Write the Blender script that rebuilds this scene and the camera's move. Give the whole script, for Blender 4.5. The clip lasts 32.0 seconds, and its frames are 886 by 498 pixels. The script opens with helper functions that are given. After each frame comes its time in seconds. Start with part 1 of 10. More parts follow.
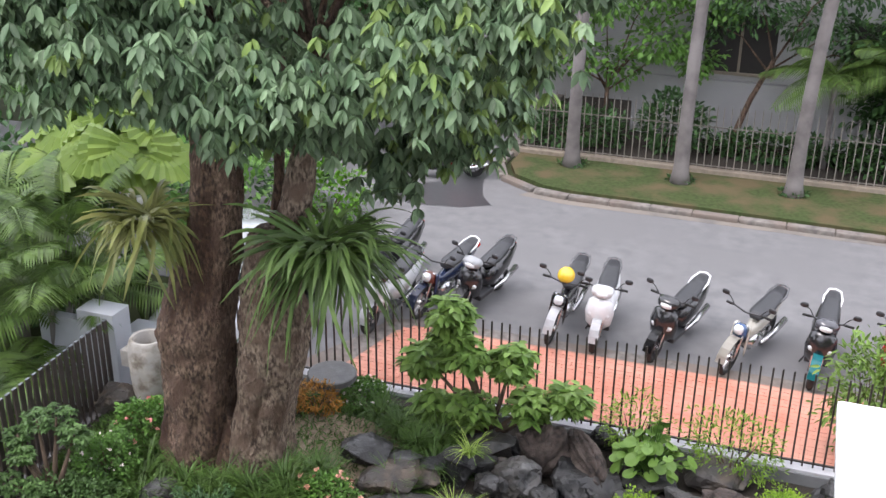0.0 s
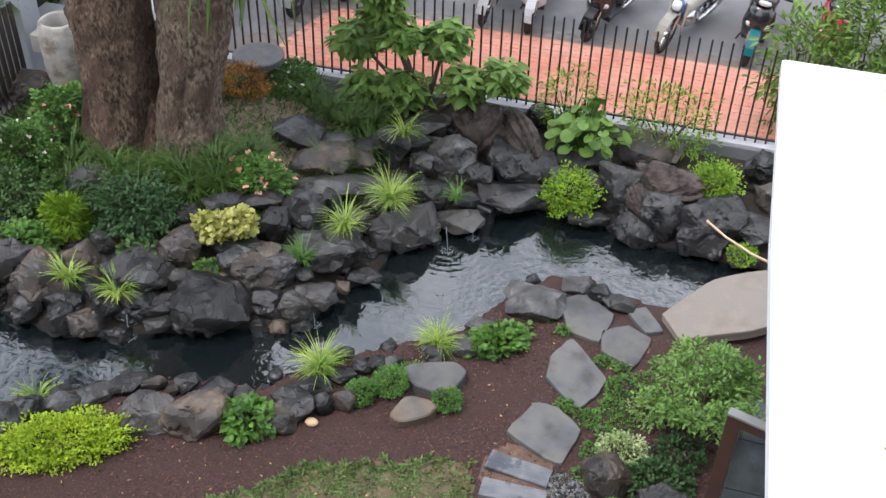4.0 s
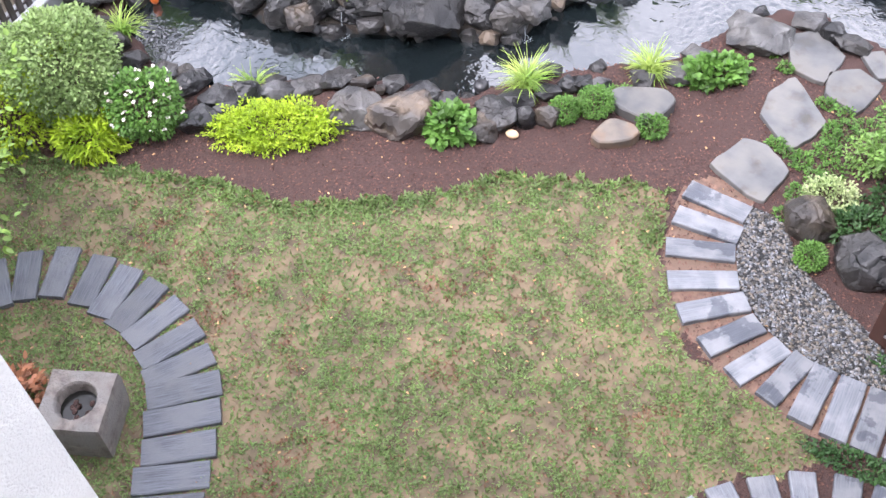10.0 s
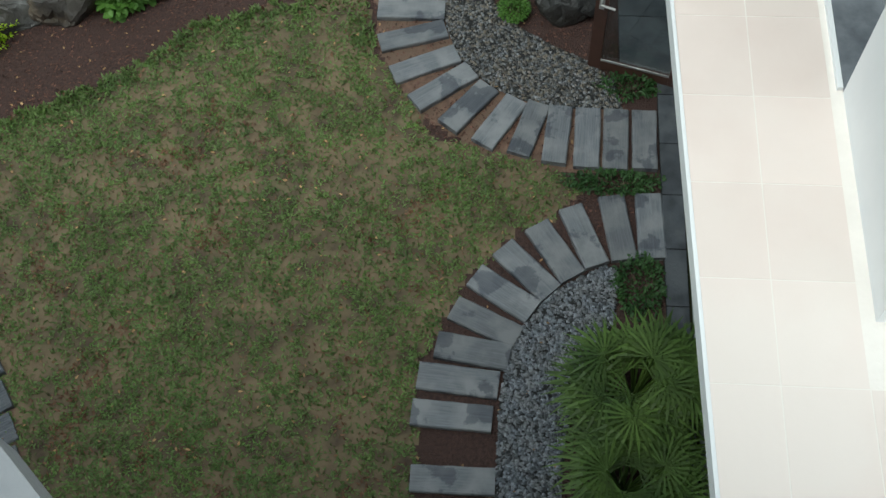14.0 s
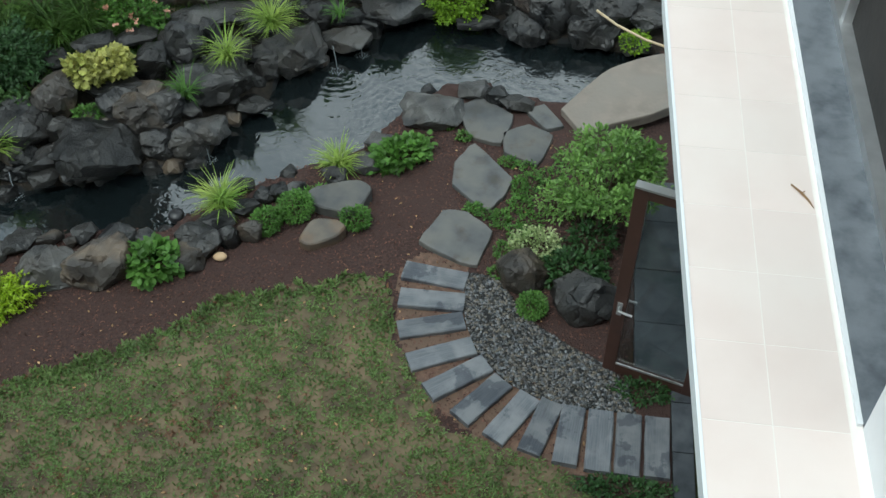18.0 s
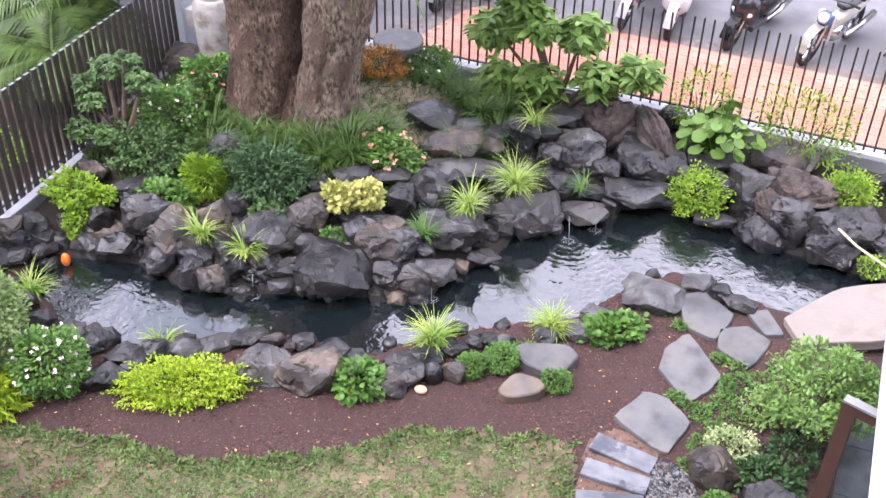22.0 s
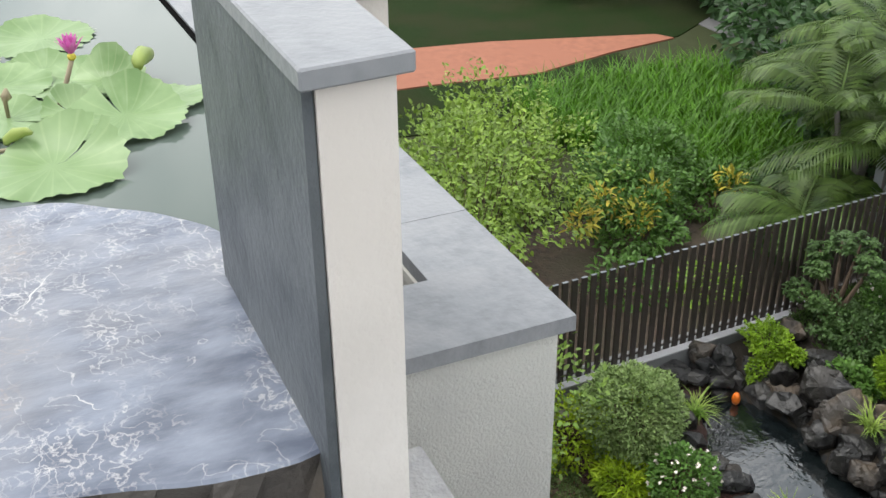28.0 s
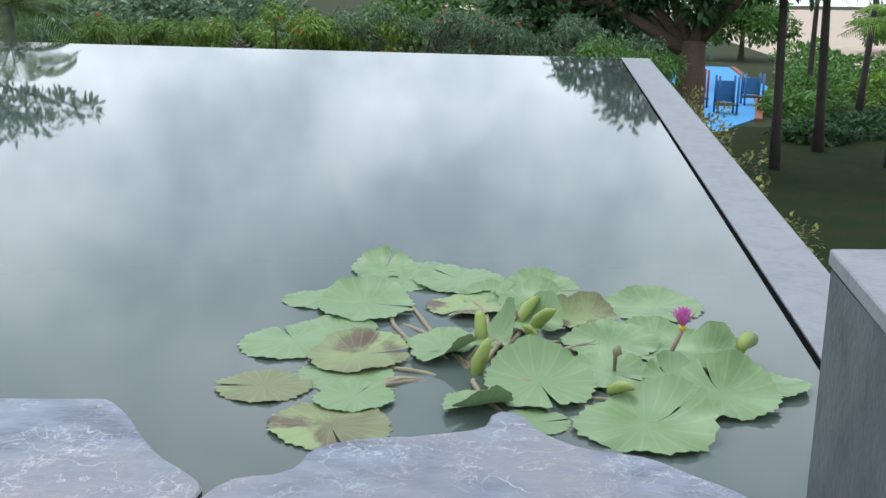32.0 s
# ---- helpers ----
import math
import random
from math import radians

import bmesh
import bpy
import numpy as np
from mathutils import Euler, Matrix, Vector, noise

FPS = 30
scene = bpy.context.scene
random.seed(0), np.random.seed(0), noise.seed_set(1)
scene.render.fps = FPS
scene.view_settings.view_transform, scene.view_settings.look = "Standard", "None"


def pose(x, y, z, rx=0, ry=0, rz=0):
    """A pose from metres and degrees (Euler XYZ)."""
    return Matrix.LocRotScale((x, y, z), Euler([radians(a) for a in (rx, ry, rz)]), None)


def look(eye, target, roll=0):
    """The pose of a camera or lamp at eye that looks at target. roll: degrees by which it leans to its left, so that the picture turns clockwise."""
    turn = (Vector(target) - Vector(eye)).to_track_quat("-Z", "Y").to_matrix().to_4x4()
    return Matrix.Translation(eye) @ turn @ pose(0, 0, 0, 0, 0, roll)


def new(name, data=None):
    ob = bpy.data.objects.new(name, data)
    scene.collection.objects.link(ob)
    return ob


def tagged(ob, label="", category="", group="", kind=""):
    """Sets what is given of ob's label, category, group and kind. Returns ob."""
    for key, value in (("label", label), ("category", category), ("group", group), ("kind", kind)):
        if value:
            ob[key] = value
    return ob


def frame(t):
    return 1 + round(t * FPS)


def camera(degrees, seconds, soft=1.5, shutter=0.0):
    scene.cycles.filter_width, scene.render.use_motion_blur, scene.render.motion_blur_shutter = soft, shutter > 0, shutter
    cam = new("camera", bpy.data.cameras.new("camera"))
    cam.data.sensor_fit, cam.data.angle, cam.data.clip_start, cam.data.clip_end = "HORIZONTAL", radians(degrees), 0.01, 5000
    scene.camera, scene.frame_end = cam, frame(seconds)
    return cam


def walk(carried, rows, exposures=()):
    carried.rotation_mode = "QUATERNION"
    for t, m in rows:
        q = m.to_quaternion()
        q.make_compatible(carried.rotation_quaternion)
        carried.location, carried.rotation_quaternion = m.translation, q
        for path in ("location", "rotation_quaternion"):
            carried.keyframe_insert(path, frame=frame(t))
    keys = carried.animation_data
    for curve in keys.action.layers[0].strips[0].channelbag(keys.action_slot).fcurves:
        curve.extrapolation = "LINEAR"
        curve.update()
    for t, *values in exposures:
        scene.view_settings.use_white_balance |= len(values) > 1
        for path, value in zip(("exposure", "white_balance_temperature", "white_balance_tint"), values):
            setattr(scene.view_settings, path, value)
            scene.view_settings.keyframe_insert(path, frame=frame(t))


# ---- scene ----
cam = camera(44.86, 32.0)
PATH = [
    (0, (-0.096, 0.138, 7.763), (-0.696, 1.877, 6.977), 0.7),
    (0.5, (-0.112, 0.127, 7.736), (-0.642, 1.837, 6.844), 0.4),
    (1, (-0.107, 0.159, 7.701), (-0.578, 1.815, 6.684), 0.4),
    (1.5, (-0.106, 0.156, 7.665), (-0.522, 1.785, 6.582), -0.1),
    (2, (-0.116, 0.154, 7.636), (-0.486, 1.734, 6.467), -0.3),
    (2.5, (-0.111, 0.169, 7.612), (-0.449, 1.705, 6.377), 0.2),
    (4.5, (-0.196, 0.289, 7.291), (-0.616, 1.788, 6.036), 3.4),
    (5, (-0.196, 0.284, 7.276), (-0.744, 1.748, 6.029), 2.5),
    (5.5, (-0.192, 0.287, 7.263), (-0.881, 1.694, 6.021), 2.4),
    (6, (-0.164, 0.283, 7.248), (-0.979, 1.661, 6.049), 2.0),
    (6.5, (-0.11, 0.273, 7.231), (-1.028, 1.597, 6.045), 2.0),
    (7, (-0.08, 0.245, 7.208), (-1.068, 1.503, 6.008), 2.1),
    (7.5, (-0.065, 0.25, 7.183), (-1.058, 1.398, 5.881), 1.1),
    (8, (0.005, 0.245, 7.156), (-1.004, 1.333, 5.815), -0.6),
    (8.5, (-0.06, 0.193, 7.152), (-1.012, 1.252, 5.748), -0.3),
    (9, (-0.039, 0.199, 7.134), (-0.902, 1.219, 5.647), -1.4),
    (9.5, (-0.022, 0.2, 7.098), (-0.755, 1.223, 5.544), -2.5),
    (10, (-0.068, 0.172, 7.061), (-0.692, 1.233, 5.484), -3.9),
    (10.5, (-0.014, 0.151, 7.032), (-0.493, 1.268, 5.444), -3.0),
    (11, (-0.018, 0.117, 7.028), (-0.37, 1.274, 5.435), -6.0),
    (11.5, (-0.005, 0.058, 7.018), (-0.287, 1.25, 5.438), -6.6),
    (12, (-0.091, 0.012, 6.974), (-0.252, 1.176, 5.356), -4.5),
    (12.5, (-0.165, 0.06, 7.017), (-0.264, 1.115, 5.321), -4.4),
    (13, (-0.105, 0.034, 6.946), (-0.211, 1.021, 5.209), -4.8),
    (13.5, (-0.112, 0.091, 6.948), (-0.225, 1.05, 5.196), -4.1),
    (15.5, (-0.111, 0.177, 6.943), (-0.245, 1.092, 5.169), -5.1),
    (16, (-0.138, 0.208, 6.951), (-0.255, 1.23, 5.235), -2.7),
    (16.5, (-0.133, 0.221, 6.96), (-0.269, 1.322, 5.296), -2.7),
    (17, (-0.139, 0.215, 6.979), (-0.285, 1.416, 5.386), -2.3),
    (17.5, (-0.145, 0.219, 6.996), (-0.292, 1.49, 5.458), -1.4),
    (18, (-0.158, 0.227, 7.011), (-0.324, 1.58, 5.547), 0.2),
    (18.5, (-0.302, 0.142, 7.028), (-0.521, 1.612, 5.689), 0.1),
    (19, (-0.255, 0.087, 7.035), (-0.534, 1.624, 5.785), -0.7),
    (19.5, (-0.193, -0.063, 7.028), (-0.559, 1.508, 5.845), -1.8),
    (20, (-0.092, -0.122, 7.024), (-0.535, 1.45, 5.87), -1.0),
    (20.5, (-0.037, -0.158, 7.024), (-0.515, 1.418, 5.888), -0.3),
    (21, (-0.019, -0.161, 7.027), (-0.538, 1.378, 5.859), 0.4),
    (21.5, (-0.019, -0.1, 7.027), (-0.578, 1.392, 5.818), 1.6),
    (22, (-0.013, -0.058, 7.035), (-0.627, 1.405, 5.818), 1.2),
    (22.5, (0.086, -0.021, 7.038), (-0.643, 1.394, 5.827), 0.7),
    (23, (0.141, -0.009, 7.046), (-0.628, 1.384, 5.835), 1.2),
    (23.5, (0.17, 0.003, 7.055), (-0.596, 1.403, 5.849), 1.1),
    (24, (0.162, 0.017, 7.062), (-0.61, 1.418, 5.862), 0.7),
    (24.5, (0.146, 0.022, 7.075), (-0.638, 1.447, 5.91), 0.8),
    (26.5, (0.321, -0.114, 7.227), (-0.829, 1.101, 6.131), -2.7),
    (27, (0.335, -0.182, 7.215), (-0.962, 0.896, 6.14), -0.7),
    (27.5, (0.368, -0.23, 7.221), (-1.091, 0.686, 6.207), -0.2),
    (28, (0.382, -0.279, 7.23), (-1.22, 0.43, 6.265), -0.6),
    (28.5, (0.393, -0.306, 7.237), (-1.303, 0.236, 6.328), -0.0),
    (29, (0.398, -0.339, 7.241), (-1.369, 0.002, 6.368), 0.4),
    (29.5, (0.402, -0.369, 7.247), (-1.413, -0.24, 6.419), 0.8),
    (30, (0.407, -0.385, 7.248), (-1.425, -0.421, 6.445), 1.3),
    (30.5, (0.414, -0.381, 7.257), (-1.451, -0.523, 6.548), 1.1),
    (31, (0.422, -0.374, 7.257), (-1.47, -0.567, 6.638), 1.1),
    (31.5, (0.436, -0.37, 7.253), (-1.475, -0.594, 6.709), 1.1),
    (32, (0.446, -0.371, 7.246), (-1.479, -0.62, 6.768), 1.1),
]
walk(cam, [(t, look(eye, target, roll)) for t, eye, target, roll in PATH],
     exposures=[(0, 1.45, 6200, 17), (1, 1.2, 6200, 14), (2, 1.2, 6200, 13), (5, 1.3, 6000, 17), (6, 1.85, 6100, 29), (8, 1.95, 6050, 29), (9, 2.33, 6100, 29), (10, 2.33, 6000, 22), (11, 1.45, 6050, 13), (12, 0.85, 6000, 4), (13, 0.35, 6100, -1), (16, 0.6, 6100, -3), (18, 0.55, 5850, -3), (20, 1.45, 5900, 8), (22, 2.15, 5950, 28), (24, 2.3, 6000, 25), (27, 1.55, 6600, 13), (28, 0.95, 6500, 9), (29, 0.5, 6200, 5), (30, 0.15, 5800, 7), (32, 0.35, 5800, 9)])

# ---- world and light ----
world = bpy.data.worlds.new("overcast_sky")
scene.world = world
world.use_nodes = True
_wn, _wl = world.node_tree.nodes, world.node_tree.links
_wn.clear()
_sky = _wn.new("ShaderNodeTexSky")
_sky.sky_type, _sky.sun_disc = "NISHITA", False
_sky.sun_elevation, _sky.sun_rotation = radians(58), radians(200)
_sky.air_density, _sky.dust_density = 1.0, 3.0
_co = _wn.new("ShaderNodeTexCoord")
_cl = _wn.new("ShaderNodeTexNoise")
_cl.inputs["Scale"].default_value, _cl.inputs["Detail"].default_value = 4.6, 7.0
_cr = _wn.new("ShaderNodeValToRGB")
_cr.color_ramp.elements[0].position, _cr.color_ramp.elements[1].position = 0.36, 0.6
_cr.color_ramp.elements[0].color, _cr.color_ramp.elements[1].color = (5.4, 5.8, 6.1, 1), (12.5, 12.4, 12.2, 1)
_mx = _wn.new("ShaderNodeMix")
_mx.data_type = "RGBA"
_mx.inputs[0].default_value = 0.8
_bg = _wn.new("ShaderNodeBackground")
_bg.inputs["Strength"].default_value = 0.12
_wo = _wn.new("ShaderNodeOutputWorld")
_mp = _wn.new("ShaderNodeMapping")
_mp.inputs["Location"].default_value = (1.3, 0.4, 0.7)
_wl.new(_co.outputs["Generated"], _mp.inputs["Vector"])
_wl.new(_mp.outputs["Vector"], _cl.inputs["Vector"])
_wl.new(_cl.outputs["Fac"], _cr.inputs["Fac"])
_wl.new(_sky.outputs["Color"], _mx.inputs[6])
_wl.new(_cr.outputs["Color"], _mx.inputs[7])
_wl.new(_mx.outputs[2], _bg.inputs["Color"])
_wl.new(_bg.outputs["Background"], _wo.inputs["Surface"])
_sd = bpy.data.lights.new("sun", "SUN")
_sd.energy, _sd.angle, _sd.color = 0.9, radians(25), (1.0, 0.96, 0.9)
sun = new("sun", _sd)
sun.matrix_world = look((-14, -16, 40), (0, 0, 0))

# ---- materials ----


def mat(name, c1, c2=None, rough=0.7, scale=6.0, bump=0.3, metal=0.0, bscale=None, c3=None, isl=0.0, obj=0.0,
        spec=0.5, contrast=(0.35, 0.65), bdist=0.01, stain=1.1):
    """A mottled surface: fine grain, broad stains, and a shift of tone per piece or island."""
    m = bpy.data.materials.new(name)
    m.use_nodes = True
    n, l = m.node_tree.nodes, m.node_tree.links
    b = n["Principled BSDF"]
    b.inputs["Roughness"].default_value, b.inputs["Metallic"].default_value = rough, metal
    b.inputs["Specular IOR Level"].default_value = spec
    c2 = c2 or tuple(v * 0.7 for v in c1)
    c3 = c3 or tuple((a + v) / 2 for a, v in zip(c1, c2))
    g = n.new("ShaderNodeNewGeometry")
    t1 = n.new("ShaderNodeTexNoise")
    t1.inputs["Scale"].default_value, t1.inputs["Detail"].default_value = scale, 8.0
    l.new(g.outputs["Position"], t1.inputs["Vector"])
    r = n.new("ShaderNodeValToRGB")
    r.color_ramp.elements[0].position, r.color_ramp.elements[1].position = contrast
    r.color_ramp.elements[0].color, r.color_ramp.elements[1].color = (*c1, 1), (*c2, 1)
    l.new(t1.outputs["Fac"], r.inputs["Fac"])
    t2 = n.new("ShaderNodeTexNoise")
    t2.inputs["Scale"].default_value, t2.inputs["Detail"].default_value = stain, 4.0
    l.new(g.outputs["Position"], t2.inputs["Vector"])
    mx = n.new("ShaderNodeMix")
    mx.data_type = "RGBA"
    rr = n.new("ShaderNodeMapRange")
    rr.inputs[1].default_value, rr.inputs[2].default_value = 0.42, 0.62
    l.new(t2.outputs["Fac"], rr.inputs[0])
    l.new(rr.outputs[0], mx.inputs[0])
    l.new(r.outputs["Color"], mx.inputs[6])
    mx.inputs[7].default_value = (*c3, 1)
    out = mx.outputs[2]
    if isl or obj:
        h = n.new("ShaderNodeHueSaturation")
        m1 = n.new("ShaderNodeMapRange")
        amount = isl or obj
        m1.inputs[3].default_value, m1.inputs[4].default_value = 1 - amount, 1 + amount
        if isl:
            l.new(g.outputs["Random Per Island"], m1.inputs[0])
        else:
            o = n.new("ShaderNodeObjectInfo")
            l.new(o.outputs["Random"], m1.inputs[0])
        l.new(m1.outputs[0], h.inputs["Value"])
        l.new(out, h.inputs["Color"])
        out = h.outputs["Color"]
    l.new(out, b.inputs["Base Color"])
    if bump:
        t3 = n.new("ShaderNodeTexNoise")
        t3.inputs["Scale"].default_value, t3.inputs["Detail"].default_value = bscale or scale * 4, 6.0
        l.new(g.outputs["Position"], t3.inputs["Vector"])
        bp = n.new("ShaderNodeBump")
        bp.inputs["Strength"].default_value, bp.inputs["Distance"].default_value = bump, bdist
        l.new(t3.outputs["Fac"], bp.inputs["Height"])
        l.new(bp.outputs["Normal"], b.inputs["Normal"])
    return m


def leaf_mat(name, c1, c2, rough=0.45, trans=0.25, isl=0.35, tip=None):
    """A leaf: tone shifts from leaf to leaf, with some light through it."""
    c1, c2 = ((c[0] * 1.12, c[1], c[2]) for c in (c1, c2))
    m = mat(name, tuple(c1), tuple(c2), rough=rough, scale=3.0, bump=0.0, isl=isl, stain=2.2, spec=0.32)
    n, l = m.node_tree.nodes, m.node_tree.links
    b = n["Principled BSDF"]
    tr = n.new("ShaderNodeBsdfTranslucent")
    ms = n.new("ShaderNodeMixShader")
    ms.inputs[0].default_value = trans
    src = b.inputs["Base Color"].links[0].from_socket
    l.new(src, tr.inputs["Color"])
    l.new(b.outputs["BSDF"], ms.inputs[1])
    l.new(tr.outputs["BSDF"], ms.inputs[2])
    l.new(ms.outputs["Shader"], n["Material Output"].inputs["Surface"])
    return m

M_lawn = mat("lawn_soil", (0.135, 0.112, 0.062), (0.055, 0.036, 0.025), rough=0.95, scale=7, bump=0.6, c3=(0.17, 0.125, 0.075), stain=2.4)
M_mulch = mat("wood_mulch", (0.075, 0.04, 0.032), (0.032, 0.017, 0.015), rough=0.95, scale=40, bump=1.0, bscale=70, bdist=0.02)
M_soil = mat("dark_soil", (0.04, 0.03, 0.022), (0.018, 0.015, 0.011), rough=0.95, scale=20, bump=1.0, bdist=0.02)
M_sand = mat("pale_root_soil", (0.24, 0.19, 0.13), (0.13, 0.1, 0.07), rough=0.95, scale=14, bump=0.8, bdist=0.02)
M_tan = mat("tan_path_soil", (0.19, 0.115, 0.08), (0.1, 0.06, 0.045), rough=0.95, scale=14, bump=0.8, c3=(0.13, 0.085, 0.06), bdist=0.015, stain=4)
M_pondbed = mat("pond_bed", (0.012, 0.014, 0.016), (0.006, 0.007, 0.008), rough=0.8, scale=5)
M_rock = mat("dark_basalt", (0.056, 0.0555, 0.056), (0.006, 0.0065, 0.0075), rough=0.42, scale=5, bump=0.9, bscale=34, c3=(0.03, 0.028, 0.026), obj=0.55, bdist=0.012, stain=2.6, contrast=(0.36, 0.6), spec=0.45)
M_rockb = mat("brown_basalt", (0.12, 0.092, 0.066), (0.026, 0.022, 0.02), rough=0.5, scale=4.5, bump=0.9, bscale=32, c3=(0.06, 0.054, 0.049), obj=0.35, bdist=0.012, stain=3.4, contrast=(0.36, 0.6), spec=0.45)
M_rockg = mat("grey_basalt", (0.115, 0.113, 0.108), (0.03, 0.03, 0.031), rough=0.45, scale=4.5, bump=0.9, bscale=32, c3=(0.055, 0.05, 0.045), obj=0.3, bdist=0.012, stain=3.4, contrast=(0.36, 0.6), spec=0.45)
M_flag = mat("grey_flagstone", (0.115, 0.115, 0.113), (0.066, 0.069, 0.073), rough=0.6, scale=4, bump=0.4, bscale=20, c3=(0.13, 0.124, 0.114), obj=0.2, stain=3)
M_brownslab = mat("rusty_slab", (0.15, 0.125, 0.1), (0.09, 0.08, 0.07), rough=0.6, scale=5, bump=0.4, bscale=22, c3=(0.17, 0.1, 0.055), stain=3)
M_plank = mat("grey_plank_stone", (0.15, 0.16, 0.178), (0.1, 0.107, 0.12), rough=0.55, scale=26, bump=0.5, c3=(0.19, 0.195, 0.205), obj=0.2, stain=5)
M_plankd = mat("dark_plank_stone", (0.115, 0.125, 0.145), (0.05, 0.054, 0.064), rough=0.6, scale=26, bump=0.8, c3=(0.1, 0.105, 0.115), obj=0.18, stain=5)
M_trough = mat("taupe_stone", (0.2, 0.175, 0.155), (0.09, 0.075, 0.066), rough=0.8, scale=14, bump=0.8, c3=(0.16, 0.15, 0.14), stain=5, bdist=0.015)
M_tabletop = mat("dark_slate_top", (0.1, 0.1, 0.1), (0.06, 0.06, 0.062), rough=0.6, scale=8, bump=0.4, c3=(0.085, 0.083, 0.08), stain=4)


def grain(m, scale):
    """Draws a material's grain out along each piece."""
    n, l = m.node_tree.nodes, m.node_tree.links
    co, mp = n.new("ShaderNodeTexCoord"), n.new("ShaderNodeMapping")
    mp.inputs["Scale"].default_value = scale
    l.new(co.outputs["Object"], mp.inputs["Vector"])
    for k in ("Noise Texture", "Noise Texture.002"):
        l.new(mp.outputs["Vector"], n[k].inputs["Vector"])


grain(M_plank, (0.16, 2.6, 1.0))
grain(M_plankd, (0.16, 2.6, 1.0))


def wet_marks(m, scale, lo, hi, col):
    """Damp patches with a torn outline, drawn out along each piece."""
    n, l = m.node_tree.nodes, m.node_tree.links
    b = n["Principled BSDF"]
    src = b.inputs["Base Color"].links[0].from_socket
    g, mp, t, r, mx = n.new("ShaderNodeNewGeometry"), n.new("ShaderNodeMapping"), n.new("ShaderNodeTexNoise"), n.new("ShaderNodeMapRange"), n.new("ShaderNodeMix")
    mp.inputs["Scale"].default_value = (1.0, 1.0, 0.3)
    t.inputs["Scale"].default_value, t.inputs["Detail"].default_value, t.inputs["Roughness"].default_value = scale, 8.0, 0.6
    r.inputs[1].default_value, r.inputs[2].default_value = lo, hi
    mx.data_type, mx.blend_type = "RGBA", "MULTIPLY"
    l.new(g.outputs["Position"], mp.inputs["Vector"])
    l.new(mp.outputs["Vector"], t.inputs["Vector"])
    l.new(t.outputs["Fac"], r.inputs[0])
    l.new(r.outputs[0], mx.inputs[0])
    l.new(src, mx.inputs[6])
    mx.inputs[7].default_value = (*col, 1)
    l.new(mx.outputs[2], b.inputs["Base Color"])


wet_marks(M_plank, 2.6, 0.54, 0.57, (0.5, 0.52, 0.57))
wet_marks(M_flag, 4.0, 0.55, 0.7, (0.8, 0.7, 0.58))
M_gravel = mat("river_gravel", (0.19, 0.2, 0.215), (0.022, 0.028, 0.036), rough=0.45, scale=34, c3=(0.12, 0.1, 0.075), stain=30, bump=0.2, isl=0.85)
M_gravelb = mat("blue_gravel", (0.2, 0.215, 0.24), (0.09, 0.1, 0.12), rough=0.5, scale=34, c3=(0.16, 0.165, 0.175), stain=9, bump=0.2, isl=0.7)
M_graveld = mat("gravel_bed", (0.03, 0.03, 0.03), (0.012, 0.013, 0.014), rough=0.8, scale=60, bump=1.0, bdist=0.015)
M_asphalt = mat("asphalt", (0.165, 0.163, 0.165), (0.125, 0.124, 0.127), rough=0.85, scale=3, bump=0.4, bscale=90, c3=(0.14, 0.138, 0.14), stain=0.5)
M_wet = mat("wet_asphalt", (0.05, 0.05, 0.053), (0.04, 0.04, 0.043), rough=0.35, scale=3, bump=0.2, bscale=90)
M_kerb = mat("concrete_kerb", (0.21, 0.19, 0.17), (0.11, 0.1, 0.092), rough=0.9, scale=7, bump=0.5, c3=(0.16, 0.13, 0.11), stain=1.3)
M_gutter = mat("sandy_gutter", (0.16, 0.145, 0.13), (0.12, 0.112, 0.105), rough=0.9, scale=3, bump=0.3, bscale=60, c3=(0.19, 0.165, 0.14))
M_paver = mat("terracotta_paver", (0.5, 0.2, 0.135), (0.44, 0.17, 0.11), rough=0.8, scale=9, bump=0.3, obj=0.08, c3=(0.52, 0.25, 0.18))
M_joint = mat("paver_joint", (0.4, 0.22, 0.16), (0.32, 0.17, 0.12), rough=0.95, scale=20)
M_fence = mat("brown_fence_metal", (0.048, 0.037, 0.033), (0.028, 0.023, 0.021), rough=0.5, scale=12, bump=0.2, obj=0.2)
M_plinth = mat("grey_plinth", (0.2, 0.205, 0.21), (0.14, 0.145, 0.15), rough=0.8, scale=6, bump=0.3)
M_plinthtop = mat("pale_plinth_cap", (0.5, 0.5, 0.52), (0.38, 0.38, 0.4), rough=0.7, scale=8, bump=0.2)
M_wall = mat("white_render", (0.62, 0.59, 0.56), (0.54, 0.51, 0.48), rough=0.9, scale=5, bump=0.9, bscale=90, c3=(0.57, 0.53, 0.49), bdist=0.002)
M_parapet = mat("stained_parapet_render", (0.37, 0.37, 0.375), (0.25, 0.25, 0.255), rough=0.9, scale=16, bump=1.0, bscale=120, c3=(0.42, 0.415, 0.405), bdist=0.006, stain=9)
M_wallg = mat("pale_grey_render", (0.5, 0.5, 0.47), (0.42, 0.42, 0.4), rough=0.9, scale=5, bump=0.8, bscale=170, c3=(0.47, 0.47, 0.44), bdist=0.006)
M_greywall = mat("grey_painted_wall", (0.4, 0.42, 0.45), (0.33, 0.35, 0.38), rough=0.8, scale=3, bump=0.3)
M_slate = mat("slate_cladding", (0.16, 0.175, 0.195), (0.085, 0.095, 0.11), rough=0.5, scale=11, bump=0.35, bscale=50, c3=(0.18, 0.195, 0.215), stain=5.0)
